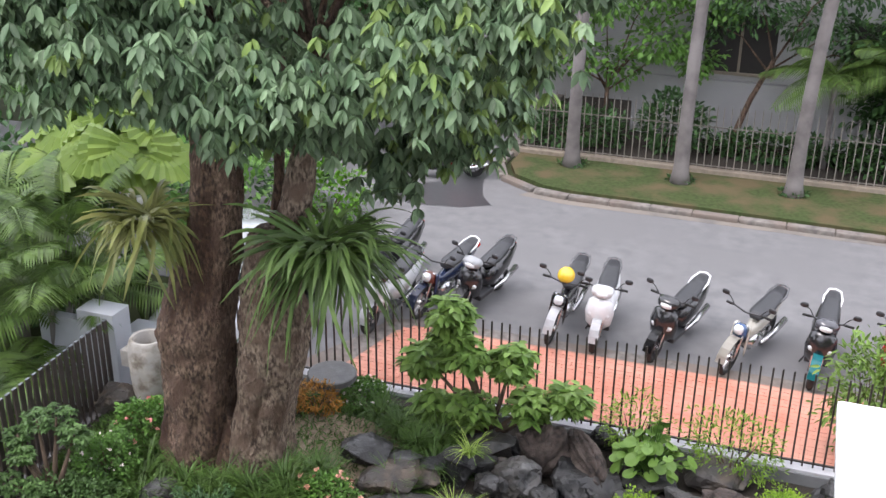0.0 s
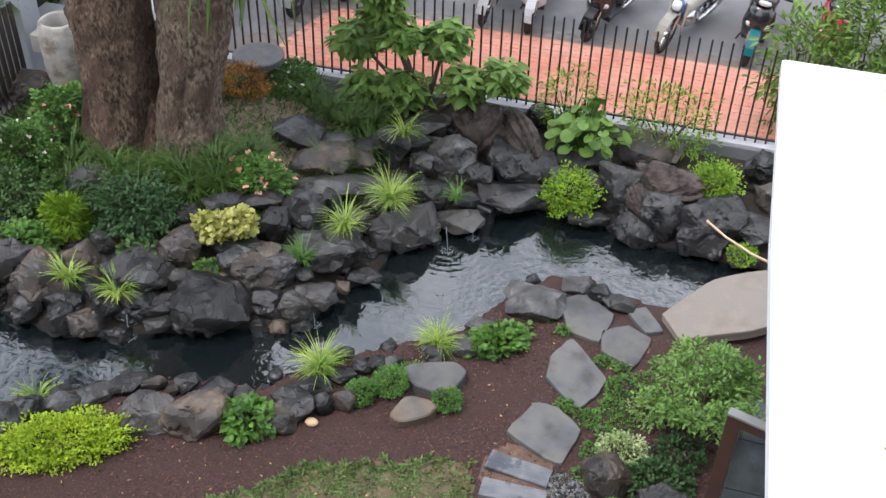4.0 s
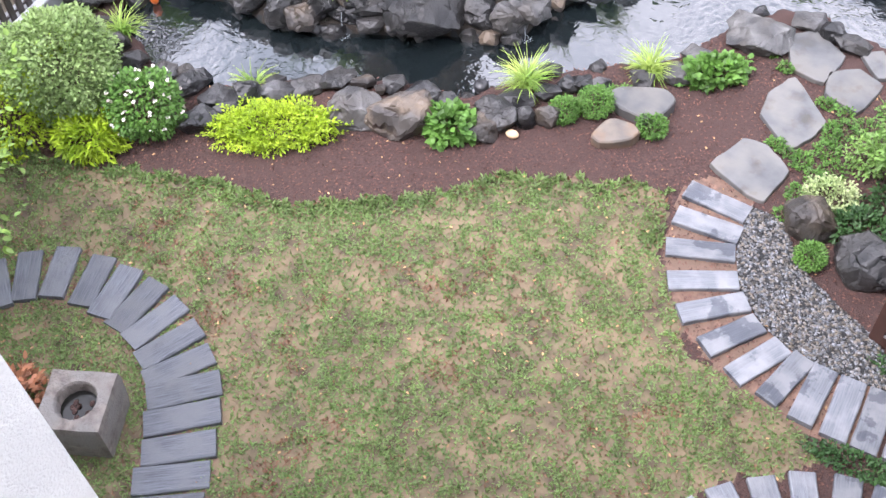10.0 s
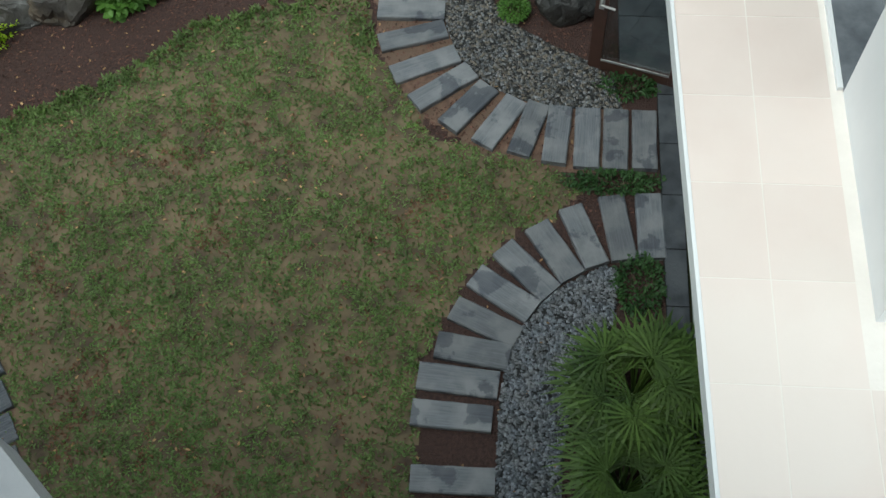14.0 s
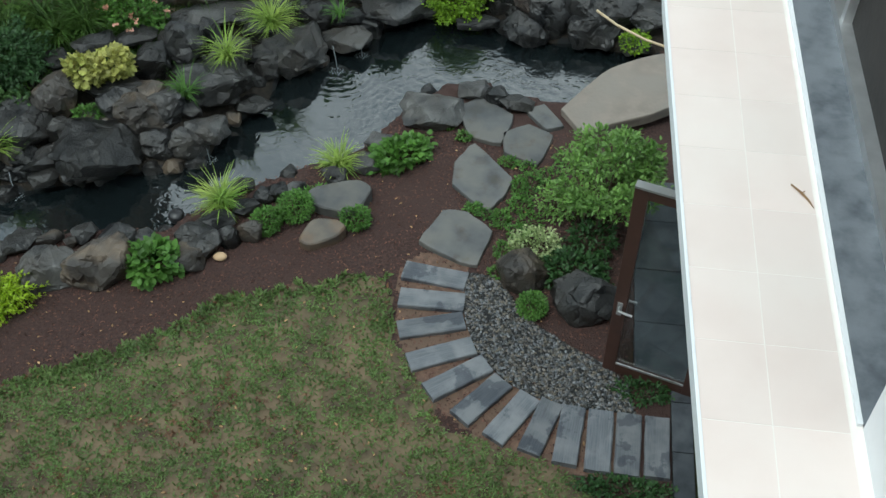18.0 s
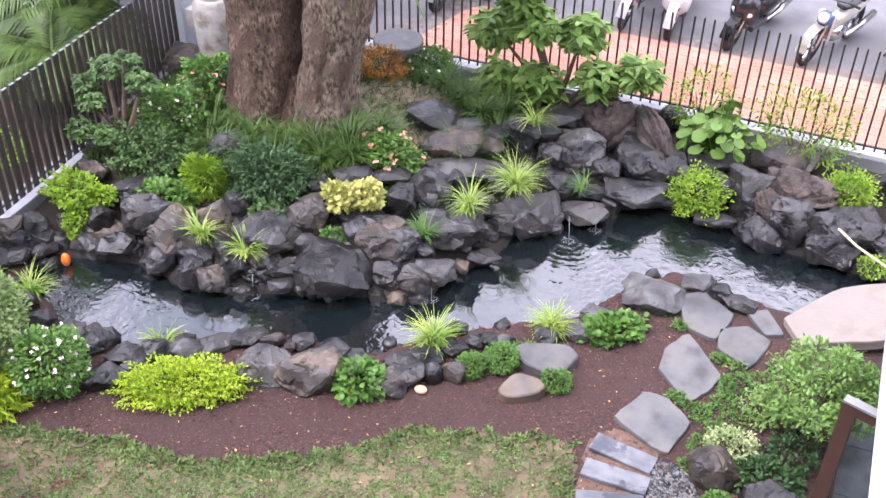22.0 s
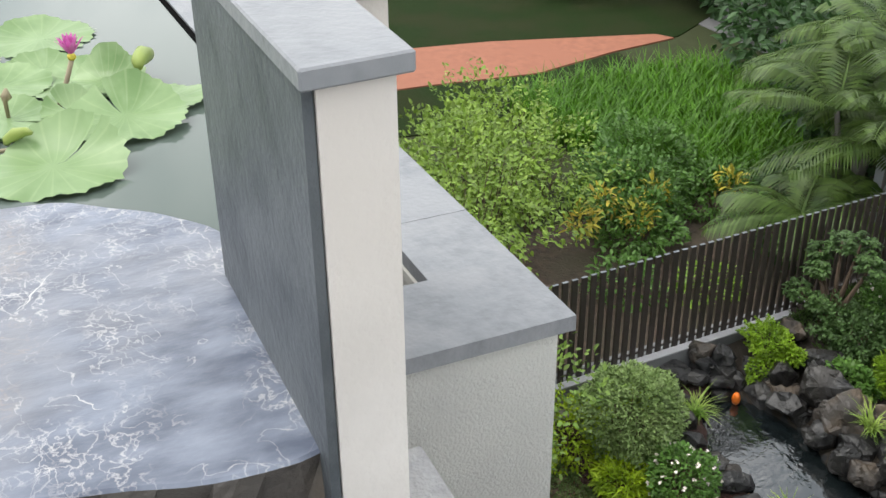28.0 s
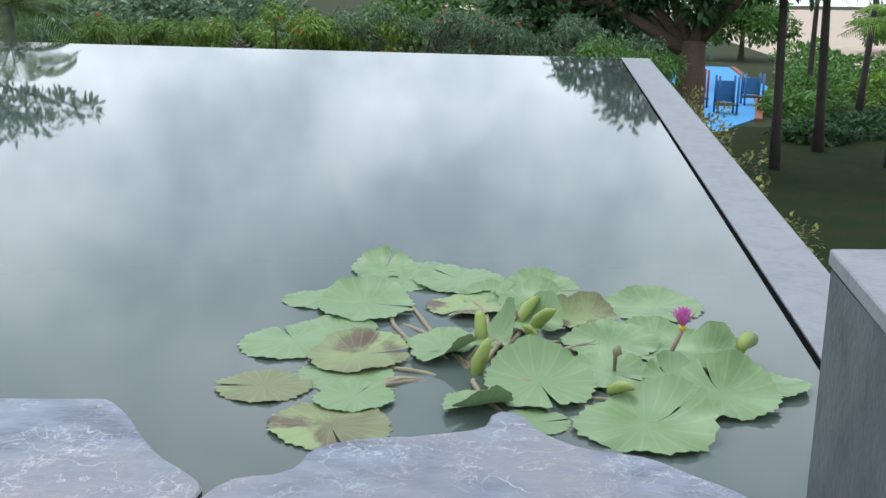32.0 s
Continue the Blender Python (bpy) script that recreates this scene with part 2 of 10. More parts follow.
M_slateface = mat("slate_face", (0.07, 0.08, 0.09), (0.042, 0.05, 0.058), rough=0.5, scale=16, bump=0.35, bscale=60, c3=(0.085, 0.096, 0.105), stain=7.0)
M_coping = mat("slate_coping", (0.2, 0.21, 0.225), (0.16, 0.168, 0.182), rough=0.45, scale=30, bump=0.25, bscale=70, c3=(0.215, 0.222, 0.235), stain=9.0)
M_cream = mat("cream_tile", (0.78, 0.665, 0.615), (0.74, 0.625, 0.575), rough=0.45, scale=3, bump=0.1, obj=0.03, c3=(0.78, 0.69, 0.64))
M_grout = mat("pale_grout", (0.86, 0.8, 0.75), (0.8, 0.74, 0.69), rough=0.9, scale=12, bump=0.2)
M_white = mat("white_paint", (0.8, 0.81, 0.82), (0.74, 0.75, 0.77), rough=0.7, scale=4, bump=0.2)
M_traver = mat("cream_stone_cladding", (0.68, 0.6, 0.5), (0.58, 0.5, 0.41), rough=0.7, scale=6, bump=0.3, obj=0.08)
M_brown = mat("brown_door_frame", (0.075, 0.035, 0.026), (0.05, 0.024, 0.018), rough=0.45, scale=8, bump=0.1)
M_alu = mat("aluminium", (0.6, 0.6, 0.6), (0.5, 0.5, 0.5), rough=0.35, scale=8, bump=0.0, metal=0.8)
M_bark = mat("mottled_bark", (0.21, 0.145, 0.1), (0.04, 0.024, 0.017), rough=0.95, scale=26, bump=1.0, bscale=48, c3=(0.1, 0.06, 0.043), bdist=0.04, stain=5.5, contrast=(0.38, 0.62))
M_bark2 = mat("pale_mottled_bark", (0.29, 0.225, 0.17), (0.05, 0.032, 0.023), rough=0.95, scale=24, bump=1.0, bscale=48, c3=(0.13, 0.088, 0.064), bdist=0.04, stain=4.5, contrast=(0.38, 0.62))
grain(M_bark, (1.2, 1.2, 0.55))
grain(M_bark2, (1.2, 1.2, 0.55))
wet_marks(M_bark, 2.0, 0.5, 0.6, (0.45, 0.36, 0.3))
wet_marks(M_bark2, 2.0, 0.53, 0.6, (0.45, 0.37, 0.32))
M_barkpalm = mat("grey_palm_bark", (0.15, 0.135, 0.13), (0.1, 0.09, 0.088), rough=0.9, scale=4, bump=0.6, c3=(0.18, 0.165, 0.16))
M_twig = mat("brown_twig", (0.13, 0.09, 0.06), (0.07, 0.05, 0.035), rough=0.9, scale=10, bump=0.5)
M_clay = mat("pale_concrete_pipe", (0.5, 0.47, 0.42), (0.2, 0.175, 0.14), rough=0.7, scale=9, bump=0.5, c3=(0.4, 0.385, 0.36), stain=5)
M_slated = mat("damp_slate_tile", (0.06, 0.067, 0.078), (0.03, 0.034, 0.041), rough=0.5, scale=9, bump=0.3, bscale=50, c3=(0.075, 0.082, 0.092), stain=5.0, obj=0.15)
# Flat black that paints the shade inside the overflow slot.
M_slotshade = mat("slot_shade_black", (0.008, 0.008, 0.008), (0.006, 0.006, 0.006), rough=1.0, bump=0.0, spec=0.0)
M_dark = mat("dark_inside", (0.03, 0.027, 0.025), (0.02, 0.018, 0.017), rough=0.8)
M_beige = mat("beige_bridge_concrete", (0.24, 0.205, 0.175), (0.19, 0.16, 0.135), rough=0.85, scale=6, bump=0.4, c3=(0.215, 0.19, 0.165), stain=3)
M_path = mat("terracotta_path", (0.3, 0.115, 0.065), (0.24, 0.09, 0.052), rough=0.85, scale=5, bump=0.4)
# The shade of trees and palms is put into this near-black turf green.
M_turfshade = mat("shade_dark_turf", (0.016, 0.03, 0.007), (0.01, 0.02, 0.005), rough=0.95, scale=18, bump=0.8, c3=(0.02, 0.026, 0.009), stain=0.7, spec=0.08)
M_verge = mat("verge_turf", (0.06, 0.08, 0.03), (0.04, 0.055, 0.022), rough=0.95, scale=12, bump=0.8, c3=(0.1, 0.08, 0.045), stain=1.2, spec=0.1)
M_earth = mat("bare_ground", (0.05, 0.058, 0.028), (0.035, 0.042, 0.02), rough=0.95, scale=2, bump=0.5, spec=0.08)
M_blue = mat("blue_rubber_mat", (0.06, 0.3, 0.62), (0.05, 0.26, 0.55), rough=0.7, scale=4)
# Tree green with extra blue mixed in to stand for air haze.
L_tree = leaf_mat("hazed_tree_leaf", (0.17, 0.27, 0.145), (0.075, 0.145, 0.075), trans=0.3, isl=0.5)
L_lime2 = leaf_mat("fresh_green_leaf", (0.2, 0.36, 0.04), (0.12, 0.25, 0.03))
L_young = leaf_mat("young_tree_leaf", (0.21, 0.33, 0.09), (0.13, 0.23, 0.07), trans=0.3)
L_cover = leaf_mat("ground_cover_leaf", (0.085, 0.17, 0.035), (0.045, 0.1, 0.022))
L_forec = leaf_mat("forecourt_leaf", (0.17, 0.3, 0.06), (0.08, 0.17, 0.03))
L_airy = leaf_mat("airy_leaf", (0.18, 0.3, 0.06), (0.09, 0.19, 0.035))
L_limeg = leaf_mat("lime_shrub_leaf", (0.24, 0.42, 0.03), (0.13, 0.27, 0.02), trans=0.3)
L_deep = leaf_mat("deep_green_leaf", (0.06, 0.135, 0.048), (0.028, 0.07, 0.025))
L_bons = leaf_mat("blue_green_leaf", (0.1, 0.2, 0.062), (0.045, 0.1, 0.03))
L_lime = leaf_mat("lime_leaf", (0.34, 0.5, 0.025), (0.19, 0.34, 0.015), trans=0.3)
L_mid = leaf_mat("mid_green_leaf", (0.11, 0.25, 0.045), (0.06, 0.15, 0.03))
L_dark = leaf_mat("dark_green_leaf", (0.05, 0.12, 0.035), (0.025, 0.07, 0.022))
L_blue = leaf_mat("grey_green_leaf", (0.25, 0.38, 0.14), (0.14, 0.24, 0.075))
L_hedge = leaf_mat("hedge_leaf", (0.22, 0.36, 0.055), (0.11, 0.22, 0.03), isl=0.4)
L_var = leaf_mat("cream_green_leaf", (0.48, 0.5, 0.17), (0.3, 0.37, 0.09))
L_strap = leaf_mat("strap_leaf", (0.1, 0.18, 0.045), (0.05, 0.1, 0.03))
L_varstrap = leaf_mat("striped_grass_leaf", (0.33, 0.46, 0.1), (0.14, 0.29, 0.045))
L_palm = leaf_mat("palm_leaf", (0.1, 0.18, 0.038), (0.045, 0.095, 0.022))
L_grass = leaf_mat("lawn_blade", (0.14, 0.225, 0.07), (0.085, 0.145, 0.045), isl=0.35)
L_fresh = leaf_mat("fresh_lawn_leaf", (0.15, 0.27, 0.07), (0.09, 0.19, 0.045), isl=0.3)
L_dead = leaf_mat("dry_blade", (0.2, 0.125, 0.07), (0.12, 0.062, 0.04), isl=0.35)
L_rust = leaf_mat("rust_leaf", (0.45, 0.25, 0.05), (0.24, 0.14, 0.035))
L_yellow = leaf_mat("croton_leaf", (0.6, 0.5, 0.07), (0.26, 0.34, 0.05))
L_pink = leaf_mat("pink_petal", (0.75, 0.24, 0.26), (0.62, 0.3, 0.28))
L_salmon = leaf_mat("salmon_petal", (0.72, 0.36, 0.27), (0.6, 0.4, 0.32))
L_white = leaf_mat("white_petal", (0.82, 0.82, 0.8), (0.75, 0.75, 0.72))


def water(name, col, rough, scale, strength, dist=0.02, ior=1.33):
    m = bpy.data.materials.new(name)
    m.use_nodes = True
    n, l = m.node_tree.nodes, m.node_tree.links
    b = n["Principled BSDF"]
    b.inputs["Base Color"].default_value = (*col, 1)
    b.inputs["Roughness"].default_value, b.inputs["IOR"].default_value = rough, ior
    g = n.new("ShaderNodeNewGeometry")
    t = n.new("ShaderNodeTexNoise")
    t.inputs["Scale"].default_value, t.inputs["Detail"].default_value, t.inputs["Distortion"].default_value = scale, 2.5, 0.6
    l.new(g.outputs["Position"], t.inputs["Vector"])
    t2 = n.new("ShaderNodeTexNoise")
    t2.inputs["Scale"].default_value = 0.7
    l.new(g.outputs["Position"], t2.inputs["Vector"])
    mr = n.new("ShaderNodeMapRange")
    mr.inputs[1].default_value, mr.inputs[2].default_value = 0.38, 0.62
    mr.inputs[3].default_value, mr.inputs[4].default_value = 0.15 * strength, strength
    l.new(t2.outputs["Fac"], mr.inputs[0])
    bp = n.new("ShaderNodeBump")
    bp.inputs["Distance"].default_value = dist
    l.new(mr.outputs[0], bp.inputs["Strength"])
    l.new(t.outputs["Fac"], bp.inputs["Height"])
    l.new(bp.outputs["Normal"], b.inputs["Normal"])
    return m


M_water = water("pond_water", (0.006, 0.009, 0.01), 0.04, 10.0, 0.5, ior=2.1)


def ripple_rings(m, centres):
    """Rings that run out from where water falls in."""
    n, l = m.node_tree.nodes, m.node_tree.links
    bp = n["Bump"]
    total = bp.inputs["Height"].links[0].from_socket
    g = n.new("ShaderNodeNewGeometry")
    for x, y, reach in centres:
        d = n.new("ShaderNodeVectorMath")
        d.operation = "DISTANCE"
        d.inputs[1].default_value = (x, y, WATER_LEVEL)
        l.new(g.outputs["Position"], d.inputs[0])
        k, sn, mu, ad = (n.new("ShaderNodeMath") for _ in range(4))
        k.operation, sn.operation, mu.operation, ad.operation = "MULTIPLY", "SINE", "MULTIPLY", "ADD"
        k.inputs[1].default_value = 75.0
        fade = n.new("ShaderNodeMapRange")
        fade.inputs[1].default_value, fade.inputs[2].default_value, fade.inputs[3].default_value, fade.inputs[4].default_value = 0.0, reach, 0.12, 0.0
        l.new(d.outputs["Value"], k.inputs[0])
        l.new(k.outputs[0], sn.inputs[0])
        l.new(d.outputs["Value"], fade.inputs[0])
        l.new(sn.outputs[0], mu.inputs[0])
        l.new(fade.outputs[0], mu.inputs[1])
        l.new(total, ad.inputs[0])
        l.new(mu.outputs[0], ad.inputs[1])
        total = ad.outputs[0]
    l.new(total, bp.inputs["Height"])


WATER_LEVEL = -0.06
ripple_rings(M_water, [(-2.39, 9.18, 1.1), (-2.18, 9.49, 0.6), (-5.03, 6.93, 0.8), (-3.36, 7.65, 0.7)])
M_pool = water("pool_water", (0.085, 0.108, 0.096), 0.03, 1.2, 0.012)


def glass(name, tint=(0.75, 0.8, 0.8), rough=0.02):
    m = bpy.data.materials.new(name)
    m.use_nodes = True
    b = m.node_tree.nodes["Principled BSDF"]
    b.inputs["Base Color"].default_value = (*tint, 1)
    b.inputs["Roughness"].default_value, b.inputs["Transmission Weight"].default_value = rough, 1.0
    b.inputs["IOR"].default_value = 1.4
    return m


M_glass = glass("door_glass", (0.5, 0.54, 0.54))


def plain(name, col, rough=0.4, metal=0.0, coat=0.0):
    m = mat(name, col, tuple(v * 0.85 for v in col), rough=rough, scale=10, bump=0.05, metal=metal)
    m.node_tree.nodes["Principled BSDF"].inputs["Coat Weight"].default_value = coat
    return m


# ---- helpers for building ----
def link(name, me, material=None, parent=None, label="", m=None):
    ob = new(name, me)
    if material is not None and not me.materials:
        me.materials.append(material)
    if parent is not None:
        ob.parent = parent
    if m is not None:
        ob.matrix_basis = m
    if label:
        ob["label"] = label
    return ob


def part(name, bm, material, parent, label="", smooth=False, m=None):
    me = bpy.data.meshes.new(name)
    bm.to_mesh(me)
    bm.free()
    if smooth:
        me.polygons.foreach_set("use_smooth", [True] * len(me.polygons))
    return link(name, me, material, parent, label, m)


def raw(name, verts, faces, material, parent=None, label="", smooth=False, m=None):
    me = bpy.data.meshes.new(name)
    me.from_pydata([tuple(v) for v in verts], [], faces)
    me.update()
    if smooth:
        me.polygons.foreach_set("use_smooth", [True] * len(me.polygons))
    return link(name, me, material, parent, label, m)


def box(bm, x0, x1, y0, y1, z0, z1, bevel=0.0):
    r = bmesh.ops.create_cube(bm, size=1.0, matrix=Matrix.Translation(((x0 + x1) / 2, (y0 + y1) / 2, (z0 + z1) / 2))
                              @ Matrix.Diagonal((x1 - x0, y1 - y0, z1 - z0, 1)))
    if bevel:
        es = list({e for v in r["verts"] for e in v.link_edges})
        bmesh.ops.bevel(bm, geom=es, offset=bevel, segments=2, affect="EDGES", profile=0.6)
    return r["verts"]


def box_part(name, dims, material, parent, label="", bevel=0.0, m=None):
    bm = bmesh.new()
    box(bm, *dims, bevel=bevel)
    return part(name, bm, material, parent, label, m=m)


def empty(name, m=None, label="", category="", group="", kind=""):
    ob = new(name)
    ob.matrix_basis = m or Matrix.Identity(4)
    ob.empty_display_size = 0.1
    return tagged(ob, label, category, group, kind)


def prism(bm, pts, z0, z1):
    """An upright solid over a polygon; z1 may be a function of x, y."""
    top = [bm.verts.new((x, y, z1(x, y) if callable(z1) else z1)) for x, y in pts]
    bot = [bm.verts.new((x, y, z0)) for x, y in pts]
    bm.faces.new(top)
    bm.faces.new(bot[::-1])
    for i in range(len(pts)):
        j = (i + 1) % len(pts)
        bm.faces.new((top[j], top[i], bot[i], bot[j]))
    bmesh.ops.recalc_face_normals(bm, faces=bm.faces)
    return top


def tube(bm, pts, radii, n=8, cap=True):
    """A tube through points with a radius at each."""
    pts = [Vector(p) for p in pts]
    rings = []
    for i, p in enumerate(pts):
        d = (pts[min(i + 1, len(pts) - 1)] - pts[max(i - 1, 0)]).normalized()
        a = d.orthogonal().normalized() if not rings else (a - d * a.dot(d)).normalized()
        b = d.cross(a)
        r = radii[i] if isinstance(radii, (list, tuple)) else radii
        rings.append([bm.verts.new(p + r * (math.cos(2 * math.pi * k / n) * a + math.sin(2 * math.pi * k / n) * b)) for k in range(n)])
    for s, t in zip(rings, rings[1:]):
        for k in range(n):
            bm.faces.new((s[k], s[(k + 1) % n], t[(k + 1) % n], t[k]))
    if cap:
        bm.faces.new(rings[0][::-1])
        bm.faces.new(rings[-1])
    return rings


def lathe(bm, prof, n=20, centre=(0, 0)):
    rings = [[bm.verts.new((centre[0] + r * math.cos(2 * math.pi * k / n), centre[1] + r * math.sin(2 * math.pi * k / n), z)) for k in range(n)] for r, z in prof]
    for s, t in zip(rings, rings[1:]):
        for k in range(n):
            bm.faces.new((s[k], s[(k + 1) % n], t[(k + 1) % n], t[k]))
    bm.faces.new(rings[0][::-1])
    bm.faces.new(rings[-1])


def inside(px, py, poly):
    px, py = np.asarray(px), np.asarray(py)
    c = np.zeros(px.shape, bool)
    n = len(poly)
    for i in range(n):
        x0, y0 = poly[i]
        x1, y1 = poly[(i + 1) % n]
        if y0 == y1:
            continue
        c ^= ((y0 > py) != (y1 > py)) & (px < (x1 - x0) * (py - y0) / (y1 - y0) + x0)
    return c


def dist_poly(px, py, poly, closed=True):
    d = np.full(np.shape(px), 1e9)
    n = len(poly)
    for i in range(n if closed else n - 1):
        ax, ay = poly[i]
        bx, by = poly[(i + 1) % n]
        vx, vy = bx - ax, by - ay
        t = np.clip(((px - ax) * vx + (py - ay) * vy) / (vx * vx + vy * vy + 1e-9), 0, 1)
        d = np.minimum(d, np.hypot(px - ax - t * vx, py - ay - t * vy))
    return d


def wob(x, y, s, seed=0.0):
    """Cheap smooth noise for arrays, about -1 to 1."""
    return (np.sin(x * s * 1.7 + 1.3 * np.sin(y * s * 0.9 + seed) + seed) + np.sin(y * s * 2.1 + 1.1 * np.sin(x * s * 1.2 - seed) + 2 * seed)
            + np.sin((x + y) * s * 3.3 + seed * 3)) / 3


def lattice(x, y, s, seed=0):
    """Smooth uneven noise for arrays, about -1 to 1, with no visible period."""
    g = np.random.default_rng(seed).uniform(-1, 1, (128, 128))
    u, v = np.asarray(x) * s, np.asarray(y) * s
    i, j = np.floor(u).astype(int), np.floor(v).astype(int)
    a, b = u - i, v - j
    a, b = a * a * (3 - 2 * a), b * b * (3 - 2 * b)
    i0, j0, i1, j1 = i % 128, j % 128, (i + 1) % 128, (j + 1) % 128
    return (g[i0, j0] * (1 - a) + g[i1, j0] * a) * (1 - b) + (g[i0, j1] * (1 - a) + g[i1, j1] * a) * b


# ---- the ground plan ----
POND = [(-7.22, 6.13), (-6.78, 5.95), (-6.54, 5.78), (-6.18, 5.79), (-5.79, 5.72), (-5.29, 6.02), (-4.8, 6.38), (-4.31, 6.5), (-4.02, 6.6), (-3.77, 6.62), (-3.46, 6.63), (-3.34, 6.87), (-3.03, 7.09), (-2.78, 7.35), (-2.37, 7.65), (-2.03, 7.84), (-1.85, 8.06), (-1.59, 8.6), (-1.2, 9.06), (-0.81, 9.16), (-0.54, 8.99), (-0.3, 8.96), (-0.1, 8.93), (1, 8.95), (1, 9.9), (0.45, 9.9), (0.1, 10), (-0.18, 9.96), (-0.56, 10.05), (-0.81, 10.31), (-1.5, 10.29), (-2.09, 9.97), (-2.15, 9.68), (-2.63, 9.52), (-2.65, 9.25), (-2.99, 9.01), (-3.01, 8.55), (-3.36, 8.08), (-3.38, 7.66), (-3.6, 7.47), (-3.97, 7.41), (-4.35, 7.25), (-4.62, 7.13), (-4.96, 7.01), (-5.42, 6.85), (-5.87, 6.76), (-6.29, 6.91), (-6.81, 6.79), (-7.22, 6.64), (-7.37, 6.38)]
BORDER = [(-7.7, 4.2), (-6.45, 4.33), (-5.83, 4.53), (-4.91, 4.75), (-4.32, 4.79), (-3.62, 5.15), (-3.19, 5.46), (-2.8, 5.88), (-2.58, 5.98),
          (-2.05, 6.14), (-1.4, 6.36), (-1.27, 5.8)]
LAWN = BORDER + [(-1.03, 5.31), (-0.69, 4.84), (-0.26, 4.69), (0.3, 4.56), (0.5, 4.42), (0.24, 4.2), (-0.01, 4.01), (-0.26, 3.78), (-0.43, 3.52),
                 (-0.58, 3.16), (-0.66, 3.0), (-0.68, 2.48), (-0.6, 0.65), (-7.7, 0.65)]
ISLAND = [(-8.2, 7.0), (-7.9, 6.5)] + POND[:24:-1] + [(0.45, 9.9), (1.25, 9.9), (1.25, 11.7), (-8.2, 11.7)]
PLANK_LINE = [(-6.1, 2.76), (-5.85, 3.16), (-5.32, 3.36), (-4.83, 3.32), (-4.36, 3.13), (-4.01, 2.84), (-3.66, 2.2), (-3.17, 1.11)]
PLANK_BEND = [(-0.98, 6.36), (-0.94, 5.81), (-0.66, 5.3), (-0.2, 4.98), (0.25, 4.87), (0.92, 4.85)]
WATER_Z = WATER_LEVEL


def ground_z(x, y):
    """The height of the garden's ground."""
    x, y = np.asarray(x, float), np.asarray(y, float)
    z = 0.012 * wob(x, y, 3.0)
    dp = dist_poly(x, y, POND)
    inp = inside(x, y, POND)
    z = np.where(inp, -0.06 - np.minimum(dp * 2.5, 0.5), z)
    isl = inside(x, y, ISLAND)
    up = np.clip(dp / 2.2, 0, 1)
    mound = (0.06 + 0.68 * up) * np.clip(dp / 0.25, 0, 1) * np.exp(-(((x + 5.2) / 3.3) ** 4))
    back = 0.18 * np.clip(dp / 0.4, 0, 1)
    z = np.where(isl & ~inp, np.maximum(mound * np.clip((12.0 - y) / 1.6, 0.4, 1), back) + 0.02 * wob(x, y, 4.0, 2.0), z)
    return z


def gz(x, y):
    return float(ground_z(x, y))


# ---- ground, street and setting ----
def garden_ground():
    nx, ny = 184, 223
    xs, ys = np.linspace(-7.95, 1.2, nx), np.linspace(0.6, 11.7, ny)
    X, Y = np.meshgrid(xs, ys)
    Z = ground_z(X, Y)
    verts = np.stack([X, Y, Z], -1).reshape(-1, 3)
    me = bpy.data.meshes.new("ground_garden")
    i = np.arange(nx * ny).reshape(ny, nx)
    f = np.stack([i[:-1, :-1], i[:-1, 1:], i[1:, 1:], i[1:, :-1]], -1).reshape(-1, 4)
    me.from_pydata(verts.tolist(), [], f.tolist())
    cx, cy = verts[f].mean(1)[:, 0], verts[f].mean(1)[:, 1]
    jx, jy = cx + 0.05 * wob(cx, cy, 9, 1.0), cy + 0.06 * wob(cx, cy, 8, 4.0)
    k = np.zeros(len(f), np.int32)
    k[inside(jx, jy, LAWN)] = 1
    k[inside(cx, cy, ISLAND)] = 2
    k[((cx + 4.75) / 0.85) ** 2 + ((cy - 9.75) / 0.7) ** 2 < 1 + 0.3 * wob(cx, cy, 5)] = 3
    k[inside(cx, cy, POND)] = 4
    k[(dist_poly(cx, cy, PLANK_LINE, closed=False) < 0.3) | ((dist_poly(cx, cy, PLANK_BEND, closed=False) < 0.31) & (cx < 0.8))] = 5
    for m in (M_mulch, M_lawn, M_soil, M_sand, M_pondbed, M_tan):
        me.materials.append(m)
    me.polygons.foreach_set("material_index", k)
    me.polygons.foreach_set("use_smooth", [True] * len(f))
    tagged(new("ground_garden", me), "garden ground of lawn, dark mulch and planted soil", "ground", kind="structure")


garden_ground()


def ground_ring():
    X0, X1, Y0, Y1, B = -7.95, 1.2, 0.6, 11.7, 600
    v = [(X0, Y0, -0.02), (X1, Y0, -0.02), (X1, Y1, -0.02), (X0, Y1, -0.02), (-B, -B, -0.02), (B, -B, -0.02), (B, B, -0.02), (-B, B, -0.02)]
    ob = raw("ground", v, [(0, 4, 5, 1), (1, 5, 6, 2), (2, 6, 7, 3), (3, 7, 4, 0)], M_earth)
    tagged(ob, "bare brown ground reaching to the horizon", "ground", kind="structure")


ground_ring()


def slab(name, pts, z0, z1, material, label, category, kind="structure", bevel=0.0):
    bm = bmesh.new()
    prism(bm, pts, z0, z1)
    if bevel:
        bmesh.ops.bevel(bm, geom=[e for e in bm.edges if all(v.co.z > z1 - 1e-4 for v in e.verts)], offset=bevel, segments=2, affect="EDGES")
    ob = part(name, bm, material, None)
    return tagged(ob, label, category, kind=kind)


